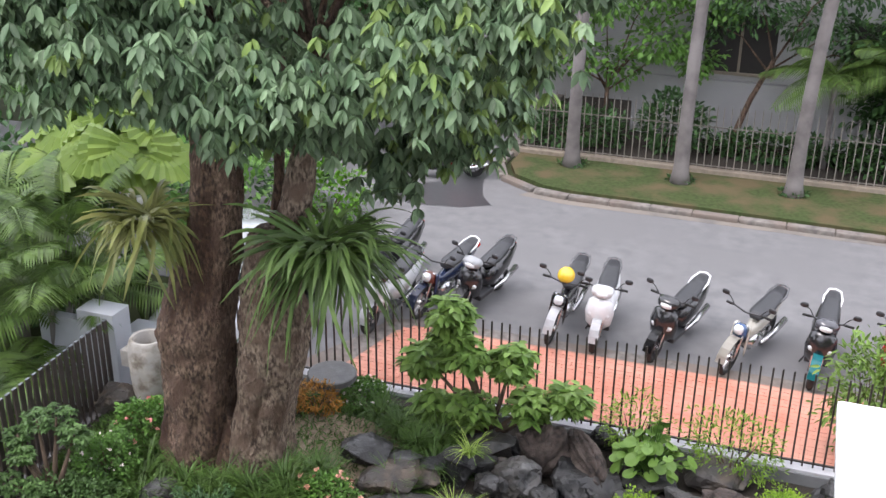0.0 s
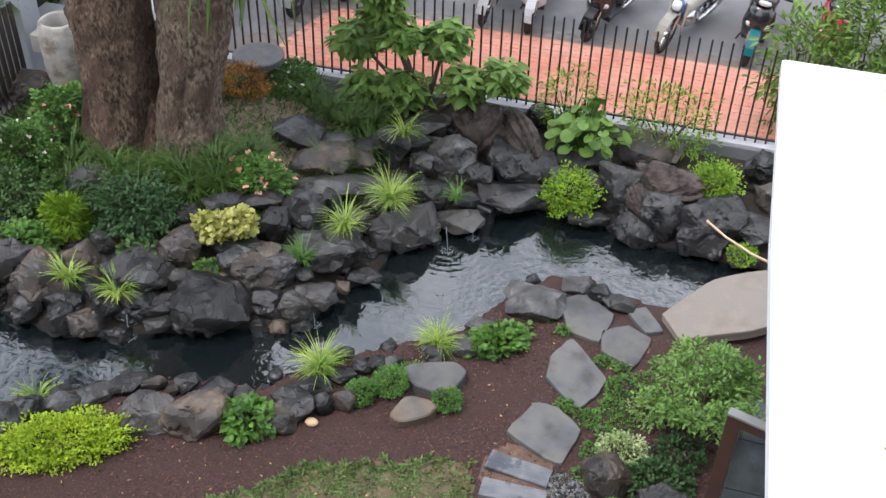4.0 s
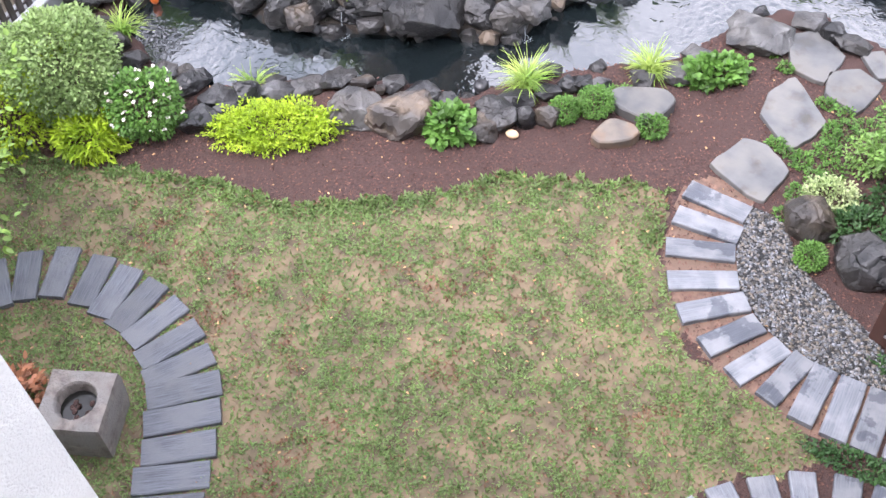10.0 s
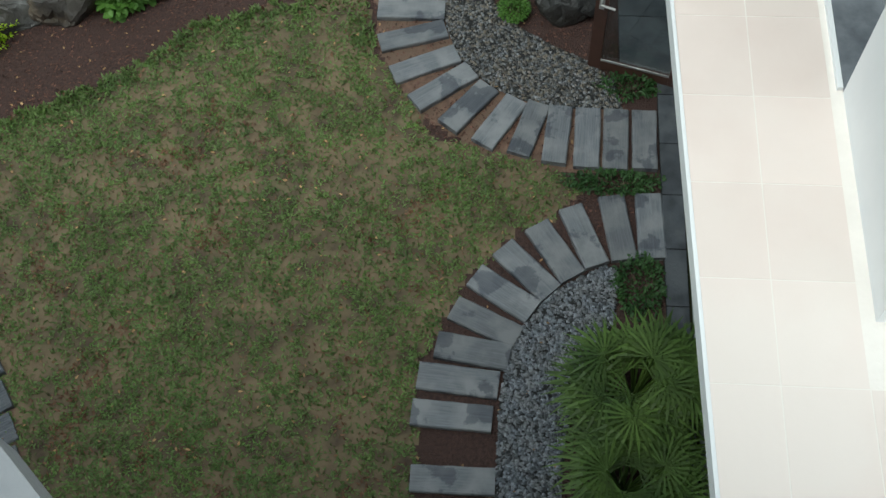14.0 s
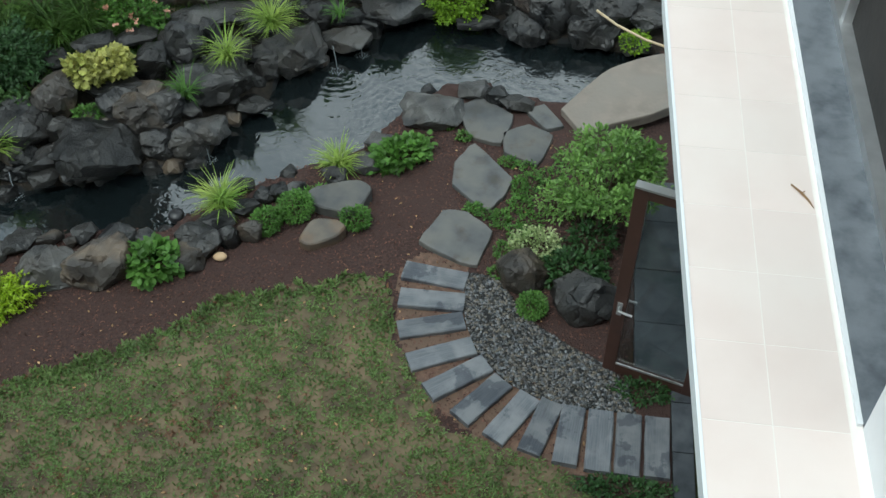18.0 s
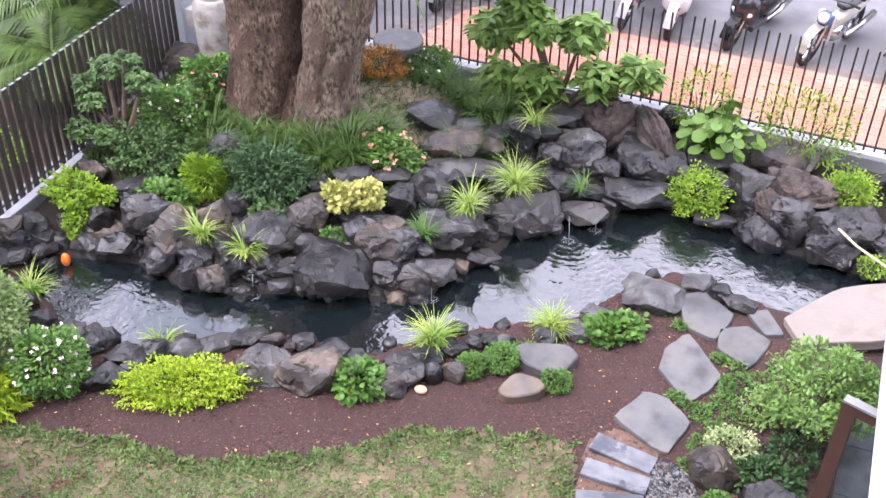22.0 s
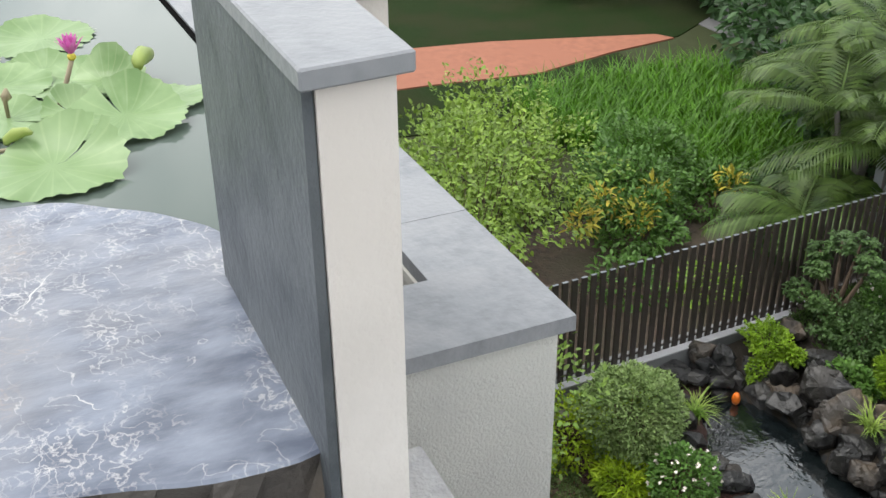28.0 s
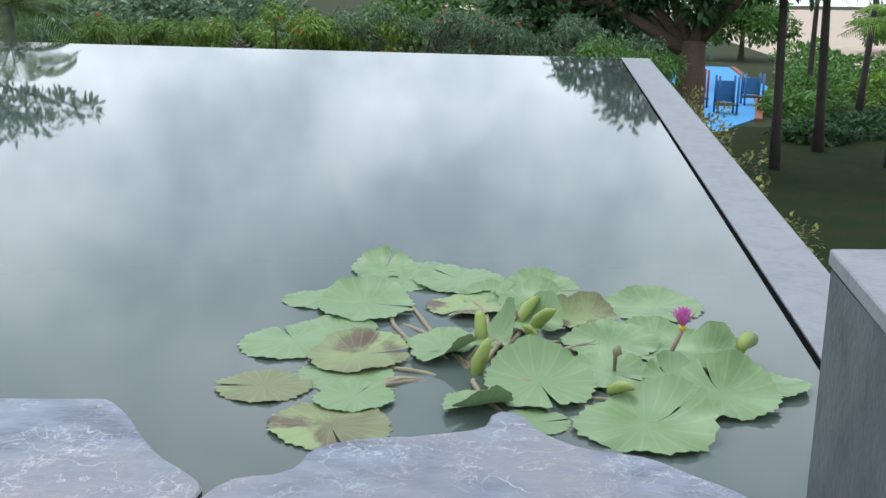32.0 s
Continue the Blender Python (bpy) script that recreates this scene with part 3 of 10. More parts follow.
# street, kerb and verge on the far side; the near forecourt of terracotta pavers
slab("road", [(-60, 14.5), (-8.6, 14.5), (-7.3, 11.96), (-5.5, 11.96), (-5.5, 14.5), (60, 14.5), (60, 20.2), (1.7, 20.6), (-1.92, 21.2), (-5.3, 21.25), (-6.1, 21.75), (-6.35, 22.4), (-6.6, 60), (-13, 60), (-10, 21.5), (-60, 20)],
     -0.3, 0.0, M_asphalt, "grey asphalt street with tyre marks and stains", "road")
slab("pavement", [(-6.9, 11.95), (30, 11.95), (30, 14.52), (-5.25, 14.52), (-5.85, 14.3), (-6.1, 13.6)], -0.3, 0.015, M_kerb, "pale concrete edging of the forecourt", "pavement")
bed = slab("forecourt", [(-6.3, 11.97), (30, 11.97), (30, 14.18), (-5.14, 14.24), (-5.62, 13.95), (-5.87, 12.9)], -0.2, 0.03, M_joint, "terracotta paver forecourt in a sandy bed", "pavement")
slab("wet_patch", [(-8.2, 19.7), (-7.4, 19.3), (-6.4, 19.45), (-5.85, 19.8), (-6.2, 20.3), (-6.45, 21.2), (-6.45, 22.2), (-6.9, 22.8), (-7.5, 21.9), (-7.3, 20.8), (-7.9, 20.3)], -0.1, 0.004, M_wet, "dark damp patch on the asphalt", "stain")
VERGE = [(-6.4, 60), (-6.15, 22.3), (-5.85, 21.6), (-5.1, 21.12), (-4.4, 20.98), (-1.9, 20.97), (1.75, 20.86), (60, 20.6), (60, 60)]
slab("verge", VERGE, -0.2, 0.1, M_verge, "worn grass verge under the palms", "grass verge")


def kerb(pts, w=0.2, h=0.13):
    """Kerb stones laid end to end along a line."""
    base = empty("kerb", label="pale concrete kerb stones along the verge", category="kerb", kind="structure")
    for (ax, ay), (bx, by) in zip(pts, pts[1:]):
        n = max(1, round(math.hypot(bx - ax, by - ay) / 1.0))
        for i in range(n):
            p, q = (ax + (bx - ax) * i / n, ay + (by - ay) * i / n), (ax + (bx - ax) * (i + 1) / n, ay + (by - ay) * (i + 1) / n)
            ln = math.hypot(q[0] - p[0], q[1] - p[1])
            ang = math.degrees(math.atan2(q[1] - p[1], q[0] - p[0]))
            box_part("kerb_stone", (0.002, ln - 0.002, -0.02, w, -0.2, h), M_kerb, base, bevel=0.03, m=pose(p[0], p[1], 0, 0, 0, ang))


kerb([(20, 20.64), (1.7, 20.7), (-1.92, 20.8), (-4.45, 20.82), (-5.2, 20.96), (-6.0, 21.5), (-6.32, 22.3), (-6.45, 30)], h=0.095)
slab("gutter", [(20, 20.6), (1.7, 20.66), (-1.92, 20.76), (-4.5, 20.78), (-5.3, 20.9), (-5.5, 20.6), (-4.5, 20.4), (-1.92, 20.38), (20, 20.2)], -0.1, 0.003, M_gutter, "sandy concrete gutter along the kerb", "gutter")

# ---- the two fences ----
def front_fence():
    base = empty("front_fence", label="dark brown metal picket fence on a grey plinth", category="fence")
    box_part("plinth", (-7.3, 1.6, 11.66, 11.9, -0.2, 0.33), M_plinth, base, "grey rendered plinth", bevel=0.01)
    box_part("plinth_cap", (-7.3, 1.6, 11.68, 11.88, 0.33, 0.372), M_plinthtop, base, "pale plinth cap", bevel=0.006)
    bm = bmesh.new()
    box(bm, -0.011, 0.011, -0.011, 0.011, 0, 1.245, bevel=0.003)
    me = bpy.data.meshes.new("picket")
    bm.to_mesh(me)
    bm.free()
    for i in range(70):
        link("picket", me, M_fence, base, m=pose(-7.11 + i * 0.1222, 11.78, 0.372, random.uniform(-0.5, 0.5), random.uniform(-0.5, 0.5), random.uniform(-3, 3)))
    box_part("rail", (-7.3, 1.6, 11.765, 11.795, 0.42, 0.44), M_fence, base)


front_fence()


def side_fence():
    base = empty("side_fence", label="dark brown slatted side fence on a grey plinth", category="fence")
    ang = 92.6
    o = pose(-7.68, 1.6, 0, 0, 0, ang)
    L = 8.7
    box_part("plinth", (0, L, -0.13, 0.16, -0.3, 0.31), M_plinth, base, "grey rendered plinth", bevel=0.008, m=o)
    box_part("plinth_cap", (0, L, -0.135, -0.03, 0.312, 0.33), M_plinthtop, base, "pale plinth ledge", bevel=0.004, m=o)
    box_part("edging", (0, L, -0.27, -0.134, -0.1, 0.05), M_kerb, base, "tan concrete edging along the plinth", bevel=0.008, m=o)
    bm = bmesh.new()
    box(bm, -0.033, 0.033, -0.014, 0.014, -0.02, 1.25, bevel=0.003)
    me = bpy.data.meshes.new("slat")
    bm.to_mesh(me)
    bm.free()
    bm = bmesh.new()
    box(bm, -0.034, 0.034, -0.015, 0.015, 1.25, 1.258, bevel=0.002)
    cap = bpy.data.meshes.new("slat_cap")
    bm.to_mesh(cap)
    bm.free()
    for i in range(int(L / 0.118)):
        m = o @ pose(0.05 + i * 0.118, -0.02, 0.33, 0, 0, random.uniform(-2, 2))
        slat = link("slat", me, M_fence, base, m=m)
        link("slat_cap", cap, M_slate, slat, "grey slat cap")
    box_part("rail", (0, L, 0.0, 0.02, 0.36, 0.385), M_fence, base, m=o)


side_fence()


def gate_wall():
    base = empty("gate_wall", label="grey painted wall and pillar at the fence corner", category="wall", kind="structure")
    box_part("pillar", (-8.55, -8.0, 10.25, 10.6, -0.2, 1.6), M_greywall, base, bevel=0.01)
    box_part("wall_panel", (-9.3, -8.55, 10.4, 10.55, -0.2, 1.35), M_greywall, base, bevel=0.01)
    box_part("step", (-8.4, -7.7, 10.62, 11.3, -0.2, 1.0), M_greywall, base, bevel=0.01)


gate_wall()


# ---- the house: canopy, wall, terrace and pool ----
def canopy():
    base = empty("canopy", label="white-edged canopy slab paved with cream tiles", category="canopy", kind="structure")
    def edge(y):
        return 0.46 + 0.03 * max(0, 5.6 - y)

    ys = [0.3 + 0.405 * i for i in range(19)] + [7.86]
    bm = bmesh.new()
    prism(bm, [(1.6, 0.3), (1.6, 7.86)] + [(edge(y) + 0.015, y) for y in (7.86, 5.6, 0.3)], 3.39, 3.462)
    part("slab", bm, M_grout, base, "cream grouted slab")
    bm = bmesh.new()
    prism(bm, [(edge(y) + 0.015, y) for y in (0.3, 5.6, 7.9)] + [(edge(y), y) for y in (7.9, 5.6, 0.3)], 3.38, 3.47)
    part("edge_trim", bm, M_white, base, "white painted edge")
    box_part("end_trim", (0.477, 1.6, 7.86, 7.9, 3.38, 3.478), M_white, base, "white painted edge", bevel=0.004)
    for y, y1 in zip(ys, ys[1:]):
        g = 0.0025
        bm = bmesh.new()
        prism(bm, [(edge(y) + 0.017, y + g), (0.84 - g, y + g), (0.84 - g, y1 - g), (edge(y1) + 0.017, y1 - g)], 3.455, 3.4635)
        part("tile", bm, M_cream, base)
        for a0, a1 in ((0.84, 1.14),) + (((1.14, 1.6),) if y1 < 1.8 else ()):
            box_part("tile", (a0 + g, a1 - g, y + g, y1 - g, 3.455, 3.4635), M_cream, base)
    box_part("back_trim", (1.165, 1.187, 2.77, 7.235, 3.4, 3.482), M_white, base, "white painted kerb of the glazing")


canopy()


def house_wall():
    base = empty("house_wall", label="house wall with dark glazing and cream stone cladding", category="wall", kind="structure")
    box_part("lower_wall", (1.22, 9.0, 0.3, 7.84, -0.3, 3.24), M_greywall, base)
    box_part("white_wall", (1.19, 9.0, 1.77, 2.76, 3.44, 7.5), M_white, base, "white painted side wall")
    box_part("slate_strip", (1.19, 9.0, 2.76, 7.235, 3.466, 3.478), M_slate, base, "dark slate floor outside the glazing")
    box_part("glazing", (1.47, 1.49, 2.76, 7.235, 3.478, 7.5), M_dark, base, "dark window glass")
    box_part("window_sill", (1.4, 1.47, 2.76, 7.235, 3.478, 3.54), M_alu, base, "aluminium sill")
    box_part("window_mullion", (1.42, 1.47, 5.4, 5.46, 3.54, 7.5), M_alu, base, "aluminium mullion")
    box_part("pier_core", (1.206, 9.0, 7.26, 7.83, 3.44, 7.5), M_grout, base, "mortar core of the clad pier")
    z = 3.46
    while z < 7.4:
        for i in range(14):
            x0 = 1.21 + i * 0.5 - (0.25 if int(z * 10) % 2 else 0)
            box_part("cladding_stone", (max(1.21, x0) + 0.002, x0 + 0.498, 7.24, 7.3, z + 0.002, z + 0.176), M_traver, base)
        for j in range(2):
            box_part("cladding_stone", (1.19, 1.208, 7.238 + j * 0.3, 7.535 + j * 0.3, z + 0.002, z + 0.176), M_traver, base)
        z += 0.18


house_wall()


def terrace():
    base = empty("terrace_house", label="pale rendered lower house block under the terrace", category="house", kind="structure")
    box_part("front_block", (-0.98, 1.2, -6.0, 0.15, -0.3, 5.4), M_wallg, base, "pale rendered house front")
    rnd = random.Random(6)
    edge, x = [], 1.19
    while x > -0.62:
        edge.append((x, 0.33 + rnd.uniform(-0.0015, 0.0015) - (0.005 if rnd.random() < 0.06 else 0)))
        x -= 0.022
    bm = bmesh.new()
    prism(bm, [(1.19, 0.15)] + edge + [(-0.63, 0.245), (-0.75, 0.243), (-0.9, 0.245), (-0.9, 0.15)], 4.6, 6.1)
    part("parapet", bm, M_parapet, base, "stained white rendered parapet with a worn edge")
    bm = bmesh.new()
    prism(bm, [(x, y + 0.001) for x, y in edge] + [(x, y - rnd.uniform(0.0005, 0.0018)) for x, y in reversed(edge)], 6.09, 6.1025)
    part("plaster_edge", bm, M_white, base, "chipped white plaster edge")
    bm = bmesh.new()
    prism(bm, [(-0.466, 0.334), (-0.543, 0.406), (-0.6, 0.395), (-0.6, 0.334)], 6.03, 6.098)
    part("corner_slab", bm, M_coping, base, "blue-grey slate corner slab")
    for i in range(40):
        x, y, r = rnd.uniform(-0.58, 1.15), rnd.choice([0.32, 0.31, 0.3, 0.25]) + rnd.uniform(-0.02, 0.004), rnd.uniform(0.0012, 0.0035)
        bm = bmesh.new()
        bmesh.ops.create_icosphere(bm, subdivisions=1, radius=r, matrix=Matrix.Diagonal((1.6, 1, 0.5, 1)))
        part("mortar_crumb", bm, M_parapet, base, m=pose(x, y, 6.1, 0, 0, rnd.uniform(0, 360)))
    box_part("terrace_floor", (-0.7, 1.19, -6.0, 0.15, 5.4, 5.46), M_slate, base, "grey terrace floor")
    box_part("pool_block", (-16.9, -0.99, -16.0, 0.4, -0.3, 5.6), M_wallg, base, "pale rough-rendered block")


terrace()


# ---- water ----
def pools():
    w = raw("pool_water", [(-1.1, -16, 6.17), (-1.1, 0.34, 6.17), (-1.41, 0.345, 6.17), (-1.42, 0.366, 6.17), (-16.88, 0.137, 6.17), (-16.88, -16, 6.17)], [(0, 1, 2, 3, 4, 5)], M_pool)
    tagged(w, "still grey-green pool water mirroring clouds", "water", kind="structure")
    w = raw("pond_water", [(x, y, WATER_Z) for x, y in POND], [tuple(range(len(POND)))], M_water)
    tagged(w, "dark rippled pond water", "water", kind="structure")


pools()


# ---- stones ----
def rock(x, y, z, sx, sy, sz, seed, material=None, label="", yaw=None, flat=False):
    """A split basalt boulder: a hull of broken faces with worn edges. z is its middle."""
    rnd = random.Random(seed * 7 + 3)
    bm = bmesh.new()
    n = rnd.choice((11, 12, 13, 15, 17))
    turn = rnd.uniform(0, 6.28)
    for i in range(n):
        # spread evenly, then pushed about and squared off
        u = 1 - 2 * (i + 0.5) / n
        a = turn + 2.4 * i + rnd.uniform(-0.4, 0.4)
        r = math.sqrt(max(0.0, 1 - u * u))
        v = Vector((r * math.cos(a), r * math.sin(a), u + rnd.uniform(-0.15, 0.15))).normalized()
        v /= max(abs(v.x), abs(v.y), abs(v.z)) ** 0.7
        k = rnd.uniform(0.84, 1.08)
        bm.verts.new((v.x * sx / 2 * k, v.y * sy / 2 * k, v.z * sz / 2 * (1.0 if flat else k)))
    bmesh.ops.convex_hull(bm, input=bm.verts)
    for v in [v for v in bm.verts if not v.link_faces]:
        bm.verts.remove(v)
    for ax, size in enumerate((sx, sy, sz)):
        # the hull fills its measure
        lo, hi = min(v.co[ax] for v in bm.verts), max(v.co[ax] for v in bm.verts)
        for v in bm.verts:
            v.co[ax] = ((v.co[ax] - lo) / (hi - lo) - 0.5) * size
    if flat:
        for v in bm.verts:
            v.co.z = min(v.co.z, sz * 0.25)
    bmesh.ops.dissolve_limit(bm, angle_limit=radians(12), verts=bm.verts, edges=bm.edges)
    bmesh.ops.bevel(bm, geom=bm.edges[:], offset=min(sx, sz) * rnd.uniform(0.02, 0.06), segments=1, affect="EDGES", clamp_overlap=True)
    bmesh.ops.triangulate(bm, faces=bm.faces)
    bmesh.ops.subdivide_edges(bm, edges=bm.edges, cuts=1)
    bmesh.ops.subdivide_edges(bm, edges=[e for e in bm.edges if e.calc_length() > 0.08], cuts=1)
    bmesh.ops.triangulate(bm, faces=bm.faces)
    bmesh.ops.subdivide_edges(bm, edges=[e for e in bm.edges if e.calc_length() > 0.05], cuts=1)
    bmesh.ops.triangulate(bm, faces=bm.faces)
    bm.normal_update()
    w = min(sx, sy, sz)
    lay = Vector((rnd.uniform(-0.5, 0.5), rnd.uniform(-0.5, 0.5), 1)).normalized()
    off = Vector((seed * 1.7, seed * 0.9, 0))
    moved = []
    for v in bm.verts:
        c = v.co.copy()
        # split layers, plates broken off, broad dents and small chips
        step = math.floor((c.dot(lay) + 0.02 * noise.noise(c * 9)) / 0.08 + seed * 0.37)
        near, cells = noise.voronoi(Vector((c.x * 1.0, c.y * 1.0, c.z * 1.3)) * (2.6 / max(w, 0.18)) + off)
        plate = noise.noise(cells[0] * 5.3)
        crack = max(0.0, 1 - (near[1] - near[0]) * 7)
        d = Vector((c.x, c.y, 0.0)) * (0.0 if flat else 0.1 * noise.noise(Vector((step * 3.7, seed, 0))))
        d += v.normal * w * ((0.02 if flat else 0.085) * plate - 0.03 * crack + 0.022 * noise.noise(c * 16 + off))
        moved.append(c + d + noise.noise_vector(c * 5 + off) * w * 0.04)
    for v, c in zip(bm.verts, moved):
        v.co = c
    tilt = 3 if flat else 7
    ob = part("rock", bm, material or M_rock, None, smooth=True, m=pose(x, y, z, rnd.uniform(-tilt, tilt), rnd.uniform(-tilt, tilt), rnd.uniform(-25, 25) if yaw is None else yaw + rnd.uniform(-5, 5)))
    ob.data.set_sharp_from_angle(angle=radians(18))
    lab = label or ("brown-stained angular basalt boulder by the pond" if material is M_rockb else "paler grey weathered basalt boulder by the pond" if material is M_rockg
                    else "flat grey slab of basalt set in the mulch" if flat else "dark grey angular basalt boulder by the pond")
    return tagged(ob, lab, "rock", group="pond boulders")


rock(-7.68, 6.47, 0.28, 0.32, 0.25, 0.29, 0, M_rockb, yaw=50)
rock(-7.53, 6.68, 0.26, 0.29, 0.23, 0.27, 1, yaw=49)
rock(-7.52, 6.43, 0.20, 0.24, 0.20, 0.20, 2, yaw=50)
rock(-7.66, 6.13, 0.12, 0.37, 0.30, 0.27, 3, yaw=52)
rock(-7.47, 6.30, 0.13, 0.31, 0.24, 0.18, 4, yaw=50)
rock(-7.30, 6.51, 0.11, 0.30, 0.19, 0.13, 5, yaw=49)
rock(-6.92, 7.04, 0.27, 0.32, 0.25, 0.37, 6, yaw=45)
rock(-6.65, 6.86, 0.14, 0.47, 0.37, 0.25, 7, yaw=45)
rock(-6.51, 7.23, 0.30, 0.52, 0.41, 0.54, 8, yaw=43)
rock(-6.88, 7.47, 0.37, 0.51, 0.41, 0.27, 9, yaw=43)
rock(-7.44, 7.57, 0.42, 0.36, 0.30, 0.24, 10, M_rockb, yaw=45)
rock(-6.05, 7.13, 0.28, 0.65, 0.52, 0.58, 11, M_rockb, yaw=41)
rock(-5.74, 7.41, 0.37, 0.36, 0.30, 0.43, 12, M_rockb, yaw=38)
rock(-6.08, 6.85, 0.12, 0.33, 0.26, 0.31, 13, yaw=42)
rock(-5.68, 6.81, 0.13, 0.34, 0.26, 0.37, 14, yaw=41)
rock(-5.42, 6.85, 0.11, 0.41, 0.32, 0.30, 15, M_rockb, yaw=39)
rock(-5.32, 7.03, 0.18, 0.36, 0.29, 0.37, 16, yaw=38)
rock(-5.11, 7.18, 0.23, 0.25, 0.21, 0.29, 17, M_rockb, yaw=36)
rock(-4.81, 7.17, 0.18, 0.37, 0.20, 0.13, 18, yaw=35)
rock(-4.76, 7.08, 0.09, 0.34, 0.21, 0.13, 19, yaw=35)
rock(-4.56, 7.12, 0.06, 0.17, 0.13, 0.16, 20, M_rockb, yaw=33)
rock(-5.14, 7.46, 0.33, 0.74, 0.58, 0.38, 21, yaw=35)
rock(-5.64, 7.66, 0.45, 0.25, 0.20, 0.27, 22, yaw=37)
rock(-4.89, 7.85, 0.43, 0.50, 0.40, 0.52, 23, M_rockb, yaw=33)
rock(-4.73, 7.51, 0.30, 0.26, 0.21, 0.30, 24, yaw=33)
rock(-4.31, 7.38, 0.17, 0.92, 0.74, 0.48, 25, yaw=31)
rock(-4.27, 7.89, 0.36, 0.43, 0.34, 0.34, 26, yaw=29)
rock(-4.03, 7.81, 0.30, 0.51, 0.41, 0.45, 27, M_rockb, yaw=28)
rock(-4.06, 8.03, 0.38, 0.43, 0.35, 0.20, 28, M_rockb, yaw=28)
rock(-3.85, 7.60, 0.19, 0.29, 0.23, 0.19, 29, yaw=28)
rock(-3.54, 7.61, 0.15, 0.33, 0.26, 0.38, 30, M_rockg, yaw=26)
rock(-3.40, 7.83, 0.15, 0.46, 0.36, 0.26, 31, M_rockg, yaw=24)
rock(-4.10, 8.43, 0.44, 0.39, 0.31, 0.45, 32, yaw=27)
rock(-3.87, 8.76, 0.45, 0.51, 0.41, 0.58, 33, yaw=25)
rock(-4.39, 8.10, 0.42, 0.62, 0.35, 0.17, 34, yaw=29)
rock(-4.98, 8.26, 0.54, 0.28, 0.22, 0.20, 35, yaw=32)
rock(-4.69, 8.51, 0.59, 0.47, 0.26, 0.13, 36, yaw=30)
rock(-4.32, 8.73, 0.55, 0.48, 0.28, 0.13, 37, yaw=27)
rock(-3.47, 8.44, 0.26, 0.80, 0.64, 0.41, 38, yaw=23)
rock(-3.60, 7.99, 0.26, 0.23, 0.19, 0.15, 39, yaw=25)
rock(-3.10, 8.38, 0.07, 0.41, 0.30, 0.15, 40, yaw=21)
rock(-2.82, 9.18, 0.15, 0.68, 0.54, 0.43, 41, M_rockg, yaw=18)
rock(-3.18, 9.03, 0.21, 0.32, 0.25, 0.15, 42, M_rockg, yaw=20)
rock(-3.07, 8.88, 0.16, 0.28, 0.22, 0.29, 43, yaw=20)
rock(-2.36, 9.57, 0.07, 0.56, 0.45, 0.21, 44, M_rockg, yaw=15)
rock(-2.35, 9.81, 0.20, 0.30, 0.23, 0.15, 45, yaw=14)
rock(-2.72, 9.72, 0.22, 0.41, 0.33, 0.39, 46, yaw=16)
rock(-3.12, 9.73, 0.30, 0.39, 0.31, 0.25, 47, yaw=19)
rock(-4.36, 9.86, 0.68, 0.63, 0.51, 0.26, 48, yaw=25)
rock(-4.00, 9.66, 0.54, 0.77, 0.62, 0.27, 49, M_rockb, yaw=23)
rock(-3.96, 9.98, 0.59, 0.51, 0.33, 0.13, 50, yaw=22)
rock(-3.66, 10.05, 0.53, 0.36, 0.29, 0.15, 51, yaw=21)
rock(-3.64, 9.82, 0.48, 0.41, 0.33, 0.15, 52, M_rockb, yaw=21)
rock(-3.69, 9.37, 0.42, 1.01, 0.45, 0.19, 53, M_rockg, yaw=22)
rock(-3.69, 9.04, 0.40, 0.31, 0.25, 0.35, 54, yaw=23)
rock(-3.37, 10.17, 0.47, 0.48, 0.39, 0.54, 55, yaw=19)
rock(-3.17, 10.90, 0.43, 0.67, 0.48, 0.19, 56, M_rockg, yaw=17)
rock(-3.12, 10.42, 0.45, 0.40, 0.31, 0.18, 57, yaw=17)
rock(-2.94, 10.14, 0.36, 0.36, 0.29, 0.30, 58, yaw=17)
rock(-2.65, 10.33, 0.32, 0.63, 0.50, 0.65, 59, M_rockg, yaw=15)
rock(-2.33, 10.21, 0.28, 0.41, 0.32, 0.29, 60, yaw=14)
rock(-2.90, 10.52, 0.39, 0.19, 0.15, 0.22, 61, M_rockb, yaw=16)
rock(-1.88, 10.61, 0.32, 0.88, 0.70, 0.34, 62, yaw=11)
rock(-1.88, 10.11, 0.15, 0.84, 0.64, 0.28, 63, yaw=11)
rock(-1.63, 10.21, 0.07, 0.33, 0.26, 0.25, 64, yaw=10)
rock(-0.72, 10.50, 0.21, 0.56, 0.45, 0.65, 65, yaw=5)
rock(-0.43, 10.02, 0.07, 0.55, 0.44, 0.35, 66, yaw=3)
rock(-0.14, 10.16, 0.22, 0.58, 0.47, 0.52, 67, yaw=2)
rock(-0.51, 11.32, 0.30, 0.75, 0.61, 0.34, 68, M_rockb, yaw=3)
rock(-1.89, 11.59, 0.33, 0.37, 0.30, 0.37, 69, yaw=10)
rock(-1.23, 10.44, 0.21, 0.65, 0.52, 0.39, 70, yaw=7)
rock(-6.15, 8.42, 0.63, 0.62, 0.50, 0.34, 71, yaw=37)
rock(-7.88, 9.96, 0.60, 0.58, 0.47, 0.34, 72, M_rockb, yaw=39)
rock(-2.72, 11.06, 0.33, 0.43, 0.35, 0.30, 73, yaw=14)
rock(-1.21, 10.92, 0.31, 0.66, 0.53, 0.21, 74, yaw=7)
rock(-6.11, 7.13, 0.28, 0.28, 0.22, 0.32, 75, yaw=41)
